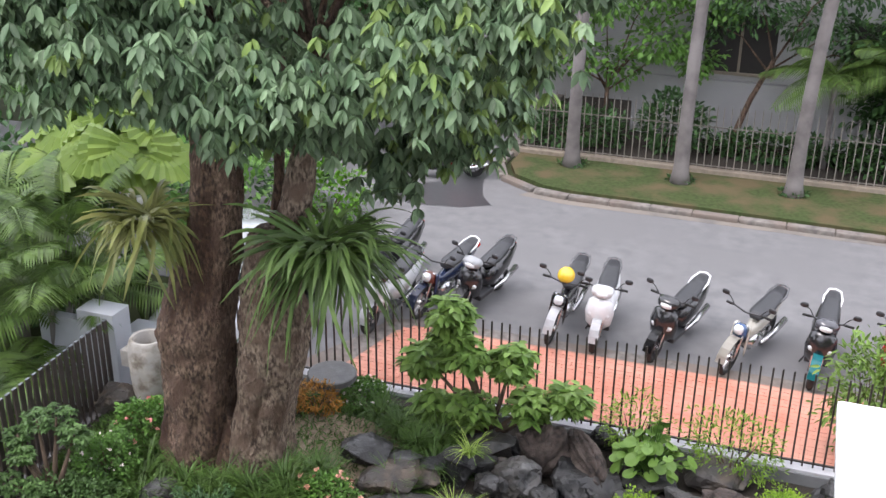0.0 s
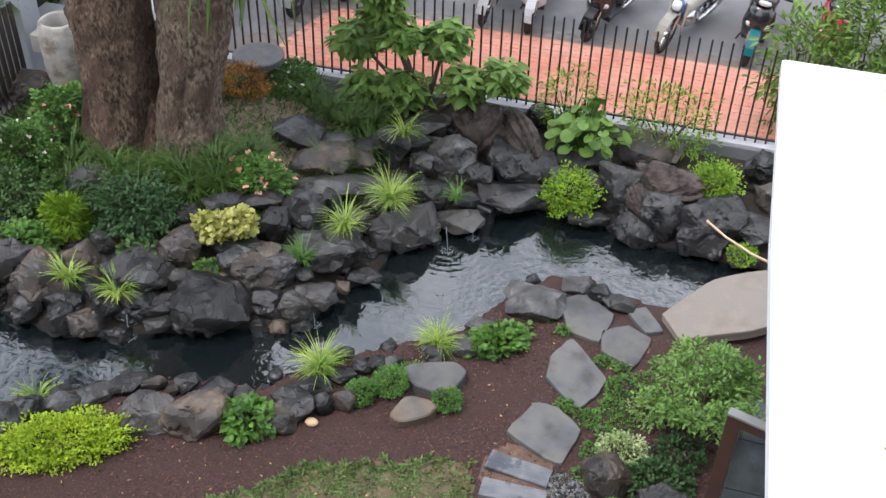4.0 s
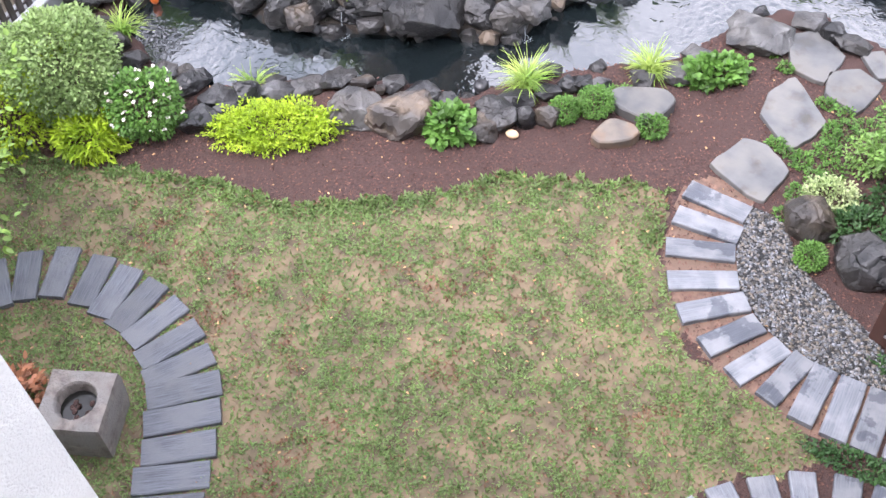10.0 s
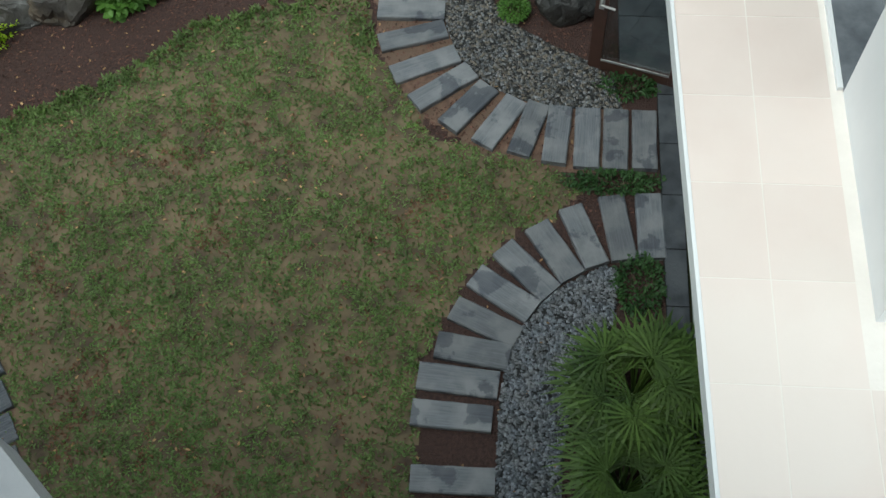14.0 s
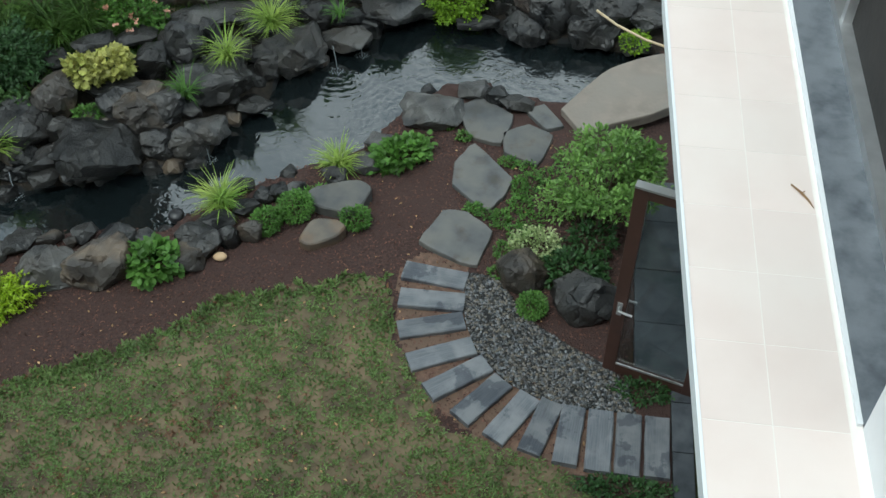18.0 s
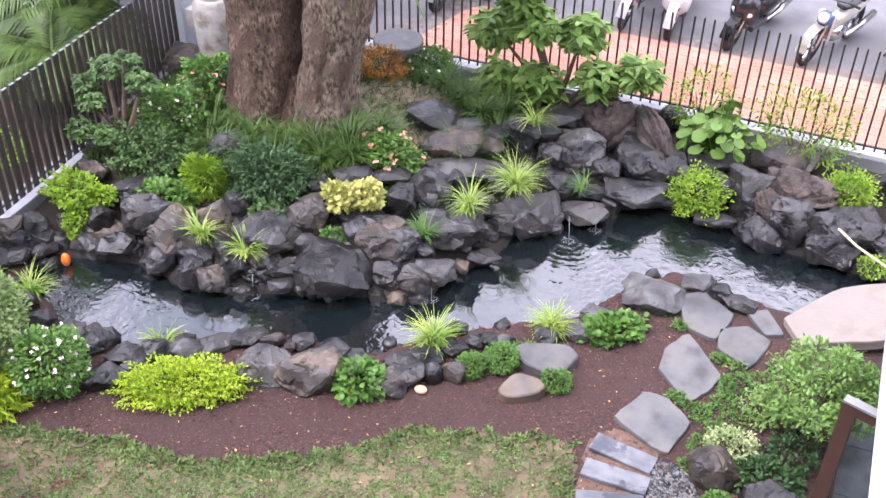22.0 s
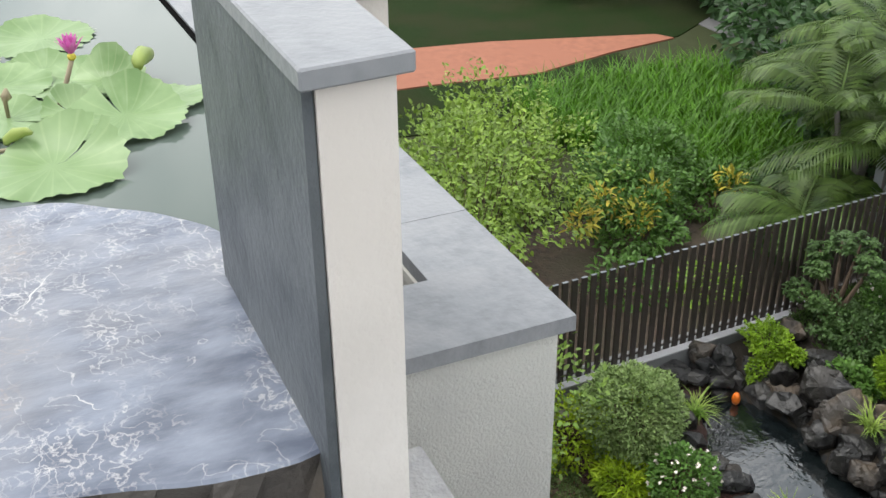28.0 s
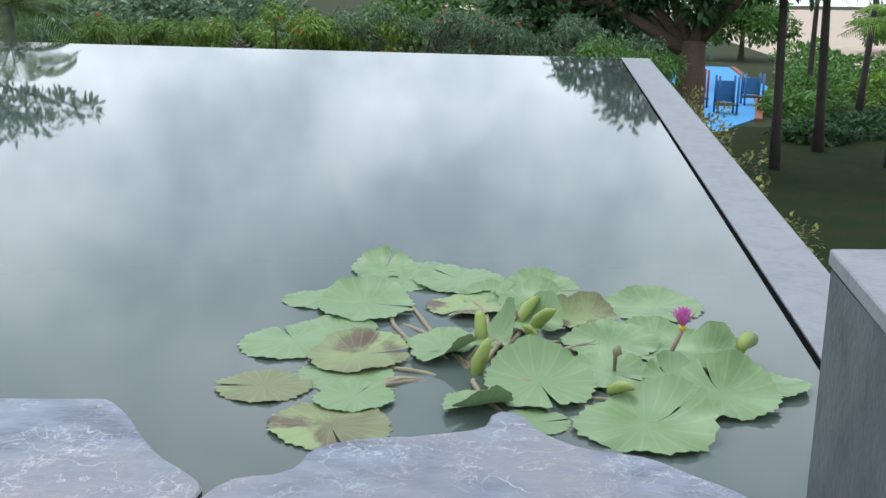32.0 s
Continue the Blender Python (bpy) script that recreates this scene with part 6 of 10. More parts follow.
def radial_veins(m):
    """Fine paler veins running out from each pad's middle."""
    n, l = m.node_tree.nodes, m.node_tree.links
    b = n["Principled BSDF"]
    src = b.inputs["Base Color"].links[0].from_socket
    co, sp = n.new("ShaderNodeTexCoord"), n.new("ShaderNodeSeparateXYZ")
    l.new(co.outputs["Object"], sp.inputs[0])
    at, k, sn = (n.new("ShaderNodeMath") for _ in range(3))
    at.operation, k.operation, sn.operation = "ARCTAN2", "MULTIPLY", "SINE"
    k.inputs[1].default_value = 19.0
    l.new(sp.outputs["Y"], at.inputs[0])
    l.new(sp.outputs["X"], at.inputs[1])
    l.new(at.outputs[0], k.inputs[0])
    l.new(k.outputs[0], sn.inputs[0])
    r = n.new("ShaderNodeMapRange")
    r.inputs[1].default_value, r.inputs[2].default_value, r.inputs[3].default_value, r.inputs[4].default_value = 0.8, 1.0, 0.0, 0.22
    l.new(sn.outputs[0], r.inputs[0])
    mx = n.new("ShaderNodeMix")
    mx.data_type = "RGBA"
    l.new(r.outputs[0], mx.inputs[0])
    l.new(src, mx.inputs[6])
    mx.inputs[7].default_value = (0.36, 0.45, 0.25, 1)
    l.new(mx.outputs[2], b.inputs["Base Color"])
    bp = n.new("ShaderNodeBump")
    bp.inputs["Strength"].default_value, bp.inputs["Distance"].default_value = 0.06, 0.003
    l.new(sn.outputs[0], bp.inputs["Height"])
    l.new(bp.outputs["Normal"], b.inputs["Normal"])


M_stalk = mat("lily_stalk", (0.3, 0.27, 0.16), (0.16, 0.12, 0.075), rough=0.5, scale=12, bump=0.1)
L_lily = leaf_mat("lily_pad", (0.21, 0.33, 0.165), (0.115, 0.215, 0.08), rough=0.38, trans=0.12, isl=0.1)
L_lily.node_tree.nodes["Noise Texture"].inputs["Scale"].default_value = 9.0
L_lilyy = leaf_mat("young_lily_leaf", (0.3, 0.4, 0.12), (0.22, 0.32, 0.08), rough=0.35, trans=0.2, isl=0.1)
L_lilyb = leaf_mat("browning_lily_pad", (0.23, 0.33, 0.14), (0.1, 0.075, 0.05), rough=0.5, trans=0.12, isl=0.1)
L_lilyb.node_tree.nodes["Color Ramp"].color_ramp.elements[0].position = 0.52
L_lilyb.node_tree.nodes["Color Ramp"].color_ramp.elements[1].position = 0.6
L_lilyb.node_tree.nodes["Noise Texture"].inputs["Scale"].default_value = 7.0
for m in (L_lily, L_lilyb):
    radial_veins(m)
L_lilac = leaf_mat("lilac_petal", (0.6, 0.2, 0.5), (0.5, 0.13, 0.42), isl=0.2)
lily()


# ---- plants ----
def leaves(name, pos, out, size, material, parent, rng, label="", aspect=0.45, droop=0.0, spread=0.7):
    """Leaf blades at pos, pointing along out with some scatter: ovals folded along the midrib."""
    n = len(pos)
    d = out + rng.normal(0, spread, (n, 3))
    d[:, 2] -= droop
    d /= np.linalg.norm(d, axis=1, keepdims=True) + 1e-9
    s = np.cross(d, np.array([0, 0, 1.0]) + rng.normal(0, 0.35, (n, 3)))
    s /= np.linalg.norm(s, axis=1, keepdims=True) + 1e-9
    up = np.cross(s, d)
    L = (size * rng.uniform(0.7, 1.3, n))[:, None]
    W = L * aspect * 0.5
    tip = pos + d * L - up * L * 0.14
    near, far = pos + d * L * 0.3 + up * L * 0.05, pos + d * L * 0.68
    v = np.stack([pos, near - s * W, far - s * W * 0.85, tip, far + s * W * 0.85, near + s * W], 1).reshape(-1, 3).astype(np.float32)
    me = bpy.data.meshes.new(name)
    me.vertices.add(6 * n)
    me.vertices.foreach_set("co", v.reshape(-1))
    o = np.arange(n)[:, None] * 6
    f = np.concatenate([o + np.array([[0, 1, 2, 3]]), o + np.array([[0, 3, 4, 5]])], 1).reshape(-1).astype(np.int32)
    me.loops.add(8 * n)
    me.loops.foreach_set("vertex_index", f)
    me.polygons.add(2 * n)
    me.polygons.foreach_set("loop_start", np.arange(0, 8 * n, 4, dtype=np.int32))
    me.update(calc_edges=True)
    return link(name, me, material, parent, label)


def blob_points(n, r, rng, lump=0.25, shell=0.55, k=4.0):
    """Points in a lumpy ellipsoid, thicker near its surface, and their outward ways."""
    d = rng.normal(0, 1, (n, 3))
    d /= np.linalg.norm(d, axis=1, keepdims=True)
    f = 1 + lump * np.sin(d[:, 0] * k + d[:, 1] * k * 1.3 + r[0] * 17) * np.cos(d[:, 2] * k * 1.1 + d[:, 1] * k + r[1] * 11)
    rad = (shell + (1 - shell) * rng.random(n) ** 0.5) * f
    return d * rad[:, None] * np.array(r), d


def shrub(name, x, y, r, n, size, material, label, category="shrub", z=None, aspect=0.5, lump=0.25, group="", flowers=None, fmat=None, fsize=0.03, stems=6, k=4.0, spread=0.7, lift=0.75, turn=0):
    """A bush: stems from the ground and a crown of separate leaves; flowers on top where it has them."""
    z = gz(x, y) if z is None else z
    rng = np.random.default_rng(abs(int(x * 1000)) + abs(int(y * 977)))
    if abs(x) < 8.5 and y < 11.6:
        n, size = int(n * 1.9), size * 0.68
    base = empty(name, pose(x, y, z, 0, 0, turn), label, category, group)
    bm = bmesh.new()
    for i in range(stems):
        a = i * 2.4
        tube(bm, [(0.03 * math.cos(a), 0.03 * math.sin(a), -0.03), (r[0] * 0.25 * math.cos(a), r[1] * 0.25 * math.sin(a), r[2] * lift * 0.6), (r[0] * 0.5 * math.cos(a), r[1] * 0.5 * math.sin(a), r[2] * lift * 1.3)],
             [0.014, 0.01, 0.004], 5)
    part("stem_base", bm, M_twig, base, "brown woody stems")
    p, d = blob_points(n, r, rng, lump, k=k)
    p[:, 2] += r[2] * lift
    p[:, 2] = np.maximum(p[:, 2], 0.01)
    leaves("foliage", p, d, size, material, base, rng, aspect=aspect, spread=spread)
    if flowers:
        p, d = blob_points(flowers, [v * 1.03 for v in r], rng, lump, shell=0.95, k=k)
        p[:, 2] += r[2] * lift
        keep = p[:, 2] > r[2] * 0.5
        p, d = p[keep], d[keep]
        q = np.repeat(p, 4, 0)
        leaves("blossom", q, np.repeat(d, 4, 0), fsize, fmat, base, rng, aspect=0.9, spread=1.2)
    return base


def tuft(x, y, r, n, material, label, category="grass tuft", z=None, w=0.0062, group="", up=1.5):
    """A clump of arching blades."""
    z = gz(x, y) if z is None else z
    rng = np.random.default_rng(abs(int(x * 1000)) + abs(int(y * 1013)) + 5)
    base = empty("grass_tuft", pose(x, y, z - 0.02), label, category, group)
    v, f = [], []
    for i in range(int(n * 1.7)):
        a, ln = rng.uniform(0, 6.28), r * rng.uniform(0.6, 1.2)
        c, s = math.cos(a), math.sin(a)
        rise, bend = rng.uniform(0.5, 1.1) * up, rng.uniform(0.5, 1.3)
        b0 = rng.normal(0, 0.025, 2)
        o = len(v)
        for j in range(5):
            t = j / 4
            h, u = ln * (rise * t - bend * 0.75 * t * t), ln * t * (0.35 + 0.6 * t)
            ww = w * (1 - t) ** 0.7 + 0.001
            px, py = b0[0] + c * u, b0[1] + s * u
            v += [(px - s * ww, py + c * ww, h + 0.02), (px + s * ww, py - c * ww, h + 0.02)]
            if j:
                f.append((o + 2 * j - 2, o + 2 * j - 1, o + 2 * j + 1, o + 2 * j))
    raw("leaf_clump", v, f, material, base)
    return base


def strap_plant(x, y, z, r, n, label, material, category="fern", tilt=0.0, w=0.028, hang=1.2, name="strap_leaf_plant", part_name="leaves"):
    """A big rosette of long arching strap leaves, as it clings to a trunk."""
    rng = np.random.default_rng(abs(int(x * 1000)) + 77)
    base = empty(name, pose(x, y, z), label, category)
    v, f = [], []
    for i in range(n):
        a, ln = rng.uniform(0, 6.28), r * rng.uniform(0.55, 1.15)
        c, s = math.cos(a), math.sin(a)
        off = rng.normal(0, 0.09 * r, 2)
        rise = rng.uniform(-0.1, 1.1)
        tw = rng.uniform(-0.8, 0.8)
        bend, drop = rng.uniform(-0.45, 0.45), hang * rng.uniform(0.65, 1.3)
        o = len(v)
        for j in range(7):
            t = j / 6
            u, h = ln * (t - 0.28 * t * t * (1 - rise * 0.5)), ln * (rise * t - drop * 0.75 * t * t)
            ww = w * (0.5 + 1.2 * t) * (1 - t) ** 0.6 + 0.002
            px, py = c * u - s * bend * ln * t * t + off[0], s * u + c * bend * ln * t * t + off[1]
            v += [(px - s * ww, py + c * ww, h + tw * ww), (px, py, h - ww * 0.35), (px + s * ww, py - c * ww, h - tw * ww)]
            if j:
                k = o + 3 * j
                f += [(k - 3, k - 2, k + 1, k), (k - 2, k - 1, k + 2, k + 1)]
    raw(part_name, v, f, material, base)
    return base


def frond(v, f, p, d, ln, rng, n=34, sag=0.6, lw=0.4):
    """One feather palm frond, added to v and f; lw: leaflet length over frond length."""
    d = Vector(d).normalized()
    side = d.cross(Vector((0, 0, 1))).normalized()
    pts = []
    for j in range(n + 1):
        t = j / n
        q = Vector(p) + d * ln * t + Vector((0, 0, -sag * ln * t * t))
        pts.append(q)
    for j in range(1, n):
        t = j / n
        ll = ln * lw * math.sin(math.pi * (0.12 + 0.82 * t)) * rng.uniform(0.85, 1.1)
        fwd = (pts[j + 1] - pts[j]).normalized()
        for s in (1, -1):
            w = (side * s * 0.85 + fwd * 0.55 + Vector((0, 0, -0.2))).normalized()
            o = len(v)
            q = pts[j]
            mid = q + w * ll * 0.5
            tip = q + w * ll + Vector((0, 0, -ll * 0.25))
            b = fwd * (0.018 + 0.012 * ln * 0.3)
            v += [tuple(q), tuple(mid + b), tuple(tip), tuple(mid - b)]
            f.append((o, o + 1, o + 2, o + 3))
    o = len(v)
    for j, q in enumerate(pts):
        w = 0.014 * (1 - j / (n + 1)) + 0.003
        v += [tuple(q + side * w), tuple(q - side * w)]
        if j:
            k = o + 2 * j
            f.append((k - 2, k - 1, k + 1, k))


def palm(x, y, z, h, fr, ln, label, seed, lean=(0, 0), trunk_r=0.06, stems=1, name="areca_palm", mat_trunk=None, material=None, lw=0.4):
    rng = np.random.default_rng(seed)
    base = empty(name, pose(x, y, z), label, "palm")
    for s in range(stems):
        a = 2 * math.pi * s / max(stems, 1) + seed
        off = 0.22 * math.sqrt(stems - 1)
        hh = h * (0.7 + 0.3 * rng.random()) if stems > 1 else h
        top = Vector((off * 1.8 * math.cos(a) + lean[0], off * 1.8 * math.sin(a) + lean[1], hh))
        bm = bmesh.new()
        b0 = Vector((off * math.cos(a), off * math.sin(a), -0.1))
        tube(bm, [b0, b0.lerp(top, 0.3), b0.lerp(top, 0.65), top], [trunk_r * 1.5, trunk_r * 1.1, trunk_r, trunk_r * 0.8], 10)
        part("trunk", bm, mat_trunk or M_barkpalm, base, smooth=True)
        v, f = [], []
        for k in range(fr):
            b = 2 * math.pi * k / fr + rng.uniform(-0.3, 0.3)
            el = rng.uniform(0.2, 1.1)
            frond(v, f, top, (math.cos(b) * math.cos(el), math.sin(b) * math.cos(el), math.sin(el)), ln * rng.uniform(0.8, 1.15), rng, sag=rng.uniform(0.35, 0.75), lw=lw)
        raw("frond_crown", v, f, material or L_palm, base)
    return base


# ---- lawn ----
def lawn():
    rng = np.random.default_rng(3)
    for name, material, n, lab, kind in (("lawn_grass", L_grass, 90000, "short broad-leaved green lawn grass", 0), ("dry_grass", L_dead, 36000, "dry brown thatch in the lawn", 1), ("lawn_clump", L_fresh, 30000, "fresh green clumps in the lawn", 2)):
        brown = kind == 1
        x, y = rng.uniform(-7.6, 0.5, n * 3), rng.uniform(0.7, 6.4, n * 3)
        dens = 0.5 + 0.5 * lattice(x, y, 1.1, 1) + 0.6 * lattice(x, y, 3.1, 2) + 0.9 * lattice(x, y, 8.3, 3) + 1.3 * lattice(x, y, 15.0, 4)
        edge = np.clip(1 - dist_poly(x, y, BORDER, closed=False) / 0.25, 0, 1)
        if brown:
            dens = 1.7 * (lattice(x, y, 10.0, 11) + 0.9 * lattice(x, y, 2.6, 12) - 0.62) - edge
        elif kind == 2:
            dens = (lattice(x, y, 13.0, 7) * 2.6 + lattice(x, y, 2.3, 8) * 1.6 - 0.75) * 1.3
        else:
            dens = dens + 0.9 * edge
        ok = inside(x + 0.05 * wob(x, y, 9, 1.0), y + 0.06 * wob(x, y, 8, 4.0), LAWN) & (rng.random(len(x)) < np.clip(dens, (0.24, 0.04, 0.0)[kind], 1))
        x, y, edge = x[ok][:n], y[ok][:n], edge[ok][:n]
        pos = np.stack([x, y, ground_z(x, y) + 0.004], 1)
        out = np.stack([rng.normal(0, 1, len(x)), rng.normal(0, 1, len(x)), rng.uniform(0.25, 0.9, len(x)) + 0.6 * edge], 1)
        size = (0.03, 0.032, 0.026)[kind] * (1 + 0.7 * edge)
        ob = leaves(name, pos, out, size, material, None, rng, aspect=0.38, spread=0.15)
        tagged(ob, lab, "grass", kind="stuff")
    n = 12000
    x, y = rng.uniform(-7.4, 0.8, n * 3), rng.uniform(4.0, 8.4, n * 3)
    ok = ~inside(x, y, LAWN) & ~inside(x, y, POND) & ~inside(x, y, ISLAND) & (y < 5.0 + 0.62 * (x + 6) + 1.0)
    x, y = x[ok][:n], y[ok][:n]
    pos = np.stack([x, y, ground_z(x, y) + 0.003], 1)
    out = np.stack([rng.normal(0, 1, len(x)), rng.normal(0, 1, len(x)), rng.uniform(0, 0.35, len(x))], 1)
    ob = leaves("mulch_chips", pos, out, 0.028, M_chip, None, rng, aspect=0.4, spread=0.1)
    tagged(ob, "reddish-brown bark chips of the mulch bed", "mulch", kind="stuff")
    n = 34000
    x, y = rng.uniform(-7.8, -3.2, n * 3), rng.uniform(7.1, 11.4, n * 3)
    dens = 0.55 + 0.6 * wob(x, y, 2.2, 7.0)
    sand = ((x + 4.75) / 0.85) ** 2 + ((y - 9.75) / 0.7) ** 2 < 1
    ok = inside(x, y, ISLAND) & (dist_poly(x, y, POND) > 0.9) & (rng.random(len(x)) < np.where(sand, 0.15, dens))
    x, y = x[ok][:n], y[ok][:n]
    pos = np.stack([x, y, ground_z(x, y)], 1)
    out = np.stack([rng.normal(0, 1, len(x)), rng.normal(0, 1, len(x)), rng.uniform(0.4, 1.6, len(x))], 1)
    ob = leaves("ground_cover", pos, out, 0.08, L_cover, None, rng, aspect=0.18, spread=0.2)
    tagged(ob, "green grassy ground cover under the tree", "ground cover", kind="stuff")


M_chip = mat("bark_chip", (0.13, 0.062, 0.046), (0.05, 0.024, 0.019), rough=0.95, scale=30, bump=0.2, isl=0.6)
lawn()

# ---- planting by the pond ----
L_mid2 = leaf_mat("glossy_leaf", (0.2, 0.37, 0.09), (0.1, 0.22, 0.05), rough=0.35)
L_pale = leaf_mat("pale_variegated_leaf", (0.42, 0.52, 0.28), (0.25, 0.38, 0.14))
L_rust2 = leaf_mat("bronze_leaf", (0.34, 0.17, 0.09), (0.2, 0.1, 0.055))
L_strap2 = leaf_mat("pale_strap_leaf", (0.24, 0.27, 0.09), (0.12, 0.17, 0.05))
G1 = "pond-side shrubs"
shrub("shrub", -6.85, 4.97, (0.57, 0.55, 0.52), 6500, 0.06, L_blue, "rounded grey-green clipped shrub by the pond", lump=0.12, lift=0.95, group=G1)
shrub("flowering_shrub", -6.0, 5.05, (0.36, 0.34, 0.32), 1700, 0.06, L_mid, "green bush sprinkled with small white flowers", lump=0.12, flowers=70, fmat=L_white, fsize=0.03, group=G1, lift=0.85)
shrub("shrub", -4.89, 5.46, (0.58, 0.29, 0.14), 4200, 0.045, L_lime, "low lime-green spreading shrub on the mulch", turn=27, lump=0.3, k=7.0, lift=0.7, group=G1)
shrub("fern", -6.35, 4.6, (0.34, 0.26, 0.18), 700, 0.12, L_lime, "low lime-green fern by the clipped shrub", "fern", aspect=0.25, group=G1)
shrub("shrub", -7.05, 4.35, (0.4, 0.5, 0.4), 1300, 0.065, L_lime, "bright yellow-green bush beside the fence", group=G1)
shrub("shrub", -7.5, 5.5, (0.22, 0.25, 0.2), 500, 0.06, L_lime, "small yellow-green bush on the fence plinth", group=G1)
tuft(-7.02, 5.96, 0.3, 60, L_varstrap, "tall pale green grass tuft at the water", group="grass tufts")
tuft(-5.46, 5.95, 0.23, 70, L_varstrap, "yellow-green striped grass tuft among rocks", group="grass tufts")
tuft(-3.04, 6.97, 0.29, 130, L_varstrap, "yellow-green striped grass tuft among rocks", group="grass tufts")
tuft(-2.07, 7.64, 0.26, 120, L_varstrap, "yellow-green striped grass tuft among rocks", group="grass tufts")
shrub("leafy_plant", -3.42, 6.14, (0.22, 0.2, 0.15), 340, 0.11, L_mid, "low bright green leafy plant beside boulders", aspect=0.7, group=G1)
shrub("ball_shrub", -2.57, 6.77, (0.14, 0.14, 0.12), 900, 0.035, L_mid, "small clipped green ball shrub", lump=0.05, lift=0.8, stems=3, group=G1)
shrub("ball_shrub", -2.34, 6.96, (0.17, 0.17, 0.14), 1100, 0.035, L_mid, "small clipped green ball shrub", lump=0.05, lift=0.8, stems=3, group=G1)
shrub("ball_shrub", -1.78, 6.92, (0.15, 0.13, 0.09), 500, 0.04, L_mid, "low green cushion plant on the mulch", lump=0.15, lift=0.8, stems=3, group=G1)
shrub("leafy_plant", -1.5, 7.82, (0.32, 0.17, 0.12), 420, 0.1, L_mid, "spreading green leafy plant at the pond edge", turn=40, aspect=0.7, group=G1)
shrub("ground_plant", -2.1, 7.2, (0.3, 0.12, 0.06), 260, 0.05, L_mid, "thin green ground plant between stones", group=G1, stems=2)
shrub("ground_plant", -0.22, 7.62, (0.1, 0.14, 0.05), 160, 0.036, L_mid, "thin green ground plant between flagstones", group=G1, stems=2)
shrub("ground_plant", -0.20, 7.10, (0.14, 0.12, 0.05), 190, 0.036, L_mid, "thin green ground plant between flagstones", group=G1, stems=2)
shrub("ground_plant", -0.05, 7.75, (0.14, 0.12, 0.05), 190, 0.036, L_mid, "thin green ground plant between flagstones", group=G1, stems=2)
shrub("ground_plant", -0.30, 6.98, (0.1, 0.1, 0.05), 130, 0.036, L_mid, "thin green ground plant between flagstones", group=G1, stems=2)
shrub("ground_plant", 0.10, 8.00, (0.14, 0.1, 0.05), 150, 0.036, L_mid, "thin green ground plant between flagstones", group=G1, stems=2)
shrub("ground_plant", -0.62, 7.16, (0.1, 0.05, 0.05), 90, 0.036, L_mid, "thin green ground plant between flagstones", group=G1, stems=2)
shrub("ground_plant", -0.28, 7.84, (0.07, 0.08, 0.05), 90, 0.036, L_mid, "thin green ground plant between flagstones", group=G1, stems=2)
shrub("ground_plant", 0.30, 7.90, (0.2, 0.14, 0.05), 190, 0.036, L_mid, "thin green ground plant between flagstones", group=G1, stems=2)
shrub("ground_plant", -0.93, 8.19, (0.07, 0.06, 0.045), 90, 0.042, L_mid, "thin green ground plant between flagstones", group=G1, stems=2)
shrub("ground_plant", -0.46, 7.90, (0.1, 0.06, 0.045), 120, 0.042, L_mid, "thin green ground plant between flagstones", group=G1, stems=2)
shrub("ground_plant", -0.33, 7.55, (0.07, 0.16, 0.045), 150, 0.042, L_mid, "thin green ground plant between flagstones", group=G1, stems=2)
shrub("ground_plant", -0.72, 7.22, (0.1, 0.05, 0.045), 110, 0.042, L_mid, "thin green ground plant between flagstones", group=G1, stems=2)
shrub("ground_plant", -0.47, 7.12, (0.09, 0.12, 0.045), 150, 0.042, L_mid, "thin green ground plant between flagstones", group=G1, stems=2)
shrub("ground_plant", -0.40, 6.72, (0.09, 0.14, 0.045), 170, 0.042, L_mid, "thin green ground plant between flagstones", group=G1, stems=2)
shrub("ground_plant", -0.30, 7.32, (0.12, 0.12, 0.045), 180, 0.042, L_mid, "thin green ground plant between flagstones", group=G1, stems=2)
shrub("ground_plant", -1.11, 8.36, (0.08, 0.07, 0.045), 90, 0.042, L_mid, "thin green ground plant between flagstones", group=G1, stems=2)
shrub("ground_plant", -0.44, 6.45, (0.08, 0.07, 0.045), 90, 0.042, L_mid, "thin green ground plant between flagstones", group=G1, stems=2)
shrub("ground_plant", -0.86, 8.93, (0.08, 0.06, 0.045), 80, 0.042, L_mid, "thin green ground plant between flagstones", group=G1, stems=2)
shrub("shrub", -7.3, 7.12, (0.3, 0.24, 0.2), 1710, 0.045, L_limeg, "lime-green leafy shrub hanging to the water", aspect=0.7, lump=0.45, z=0.32, group=G1, k=6.0)
shrub("shrub", -7.02, 7.22, (0.14, 0.12, 0.1), 418, 0.045, L_limeg, "lime-green leafy spray over the rocks", aspect=0.7, z=0.36, group=G1, stems=2)
shrub("shrub", -7.18, 6.9, (0.13, 0.12, 0.19), 570, 0.045, L_limeg, "lime-green leafy spray hanging over the water", aspect=0.7, z=0.04, group=G1, stems=2)
shrub("shrub", -6.98, 8.02, (0.5, 0.36, 0.26), 2000, 0.065, L_bons, "dense dark blue-green shrub below the little tree", aspect=0.6, lump=0.4, k=6.0, z=0.38, group=G1)
shrub("flowering_shrub", -6.95, 8.5, (0.38, 0.3, 0.24), 1300, 0.06, L_mid, "green bush with small white flowers", aspect=0.55, flowers=22, fmat=L_white, fsize=0.03, z=0.68, group=G1)
shrub("flowering_shrub", -6.9, 9.15, (0.36, 0.3, 0.3), 1300, 0.075, L_mid, "leafy bush with pink flower heads by the trunk", aspect=0.55, flowers=22, fmat=L_pink, fsize=0.06, group=G1)
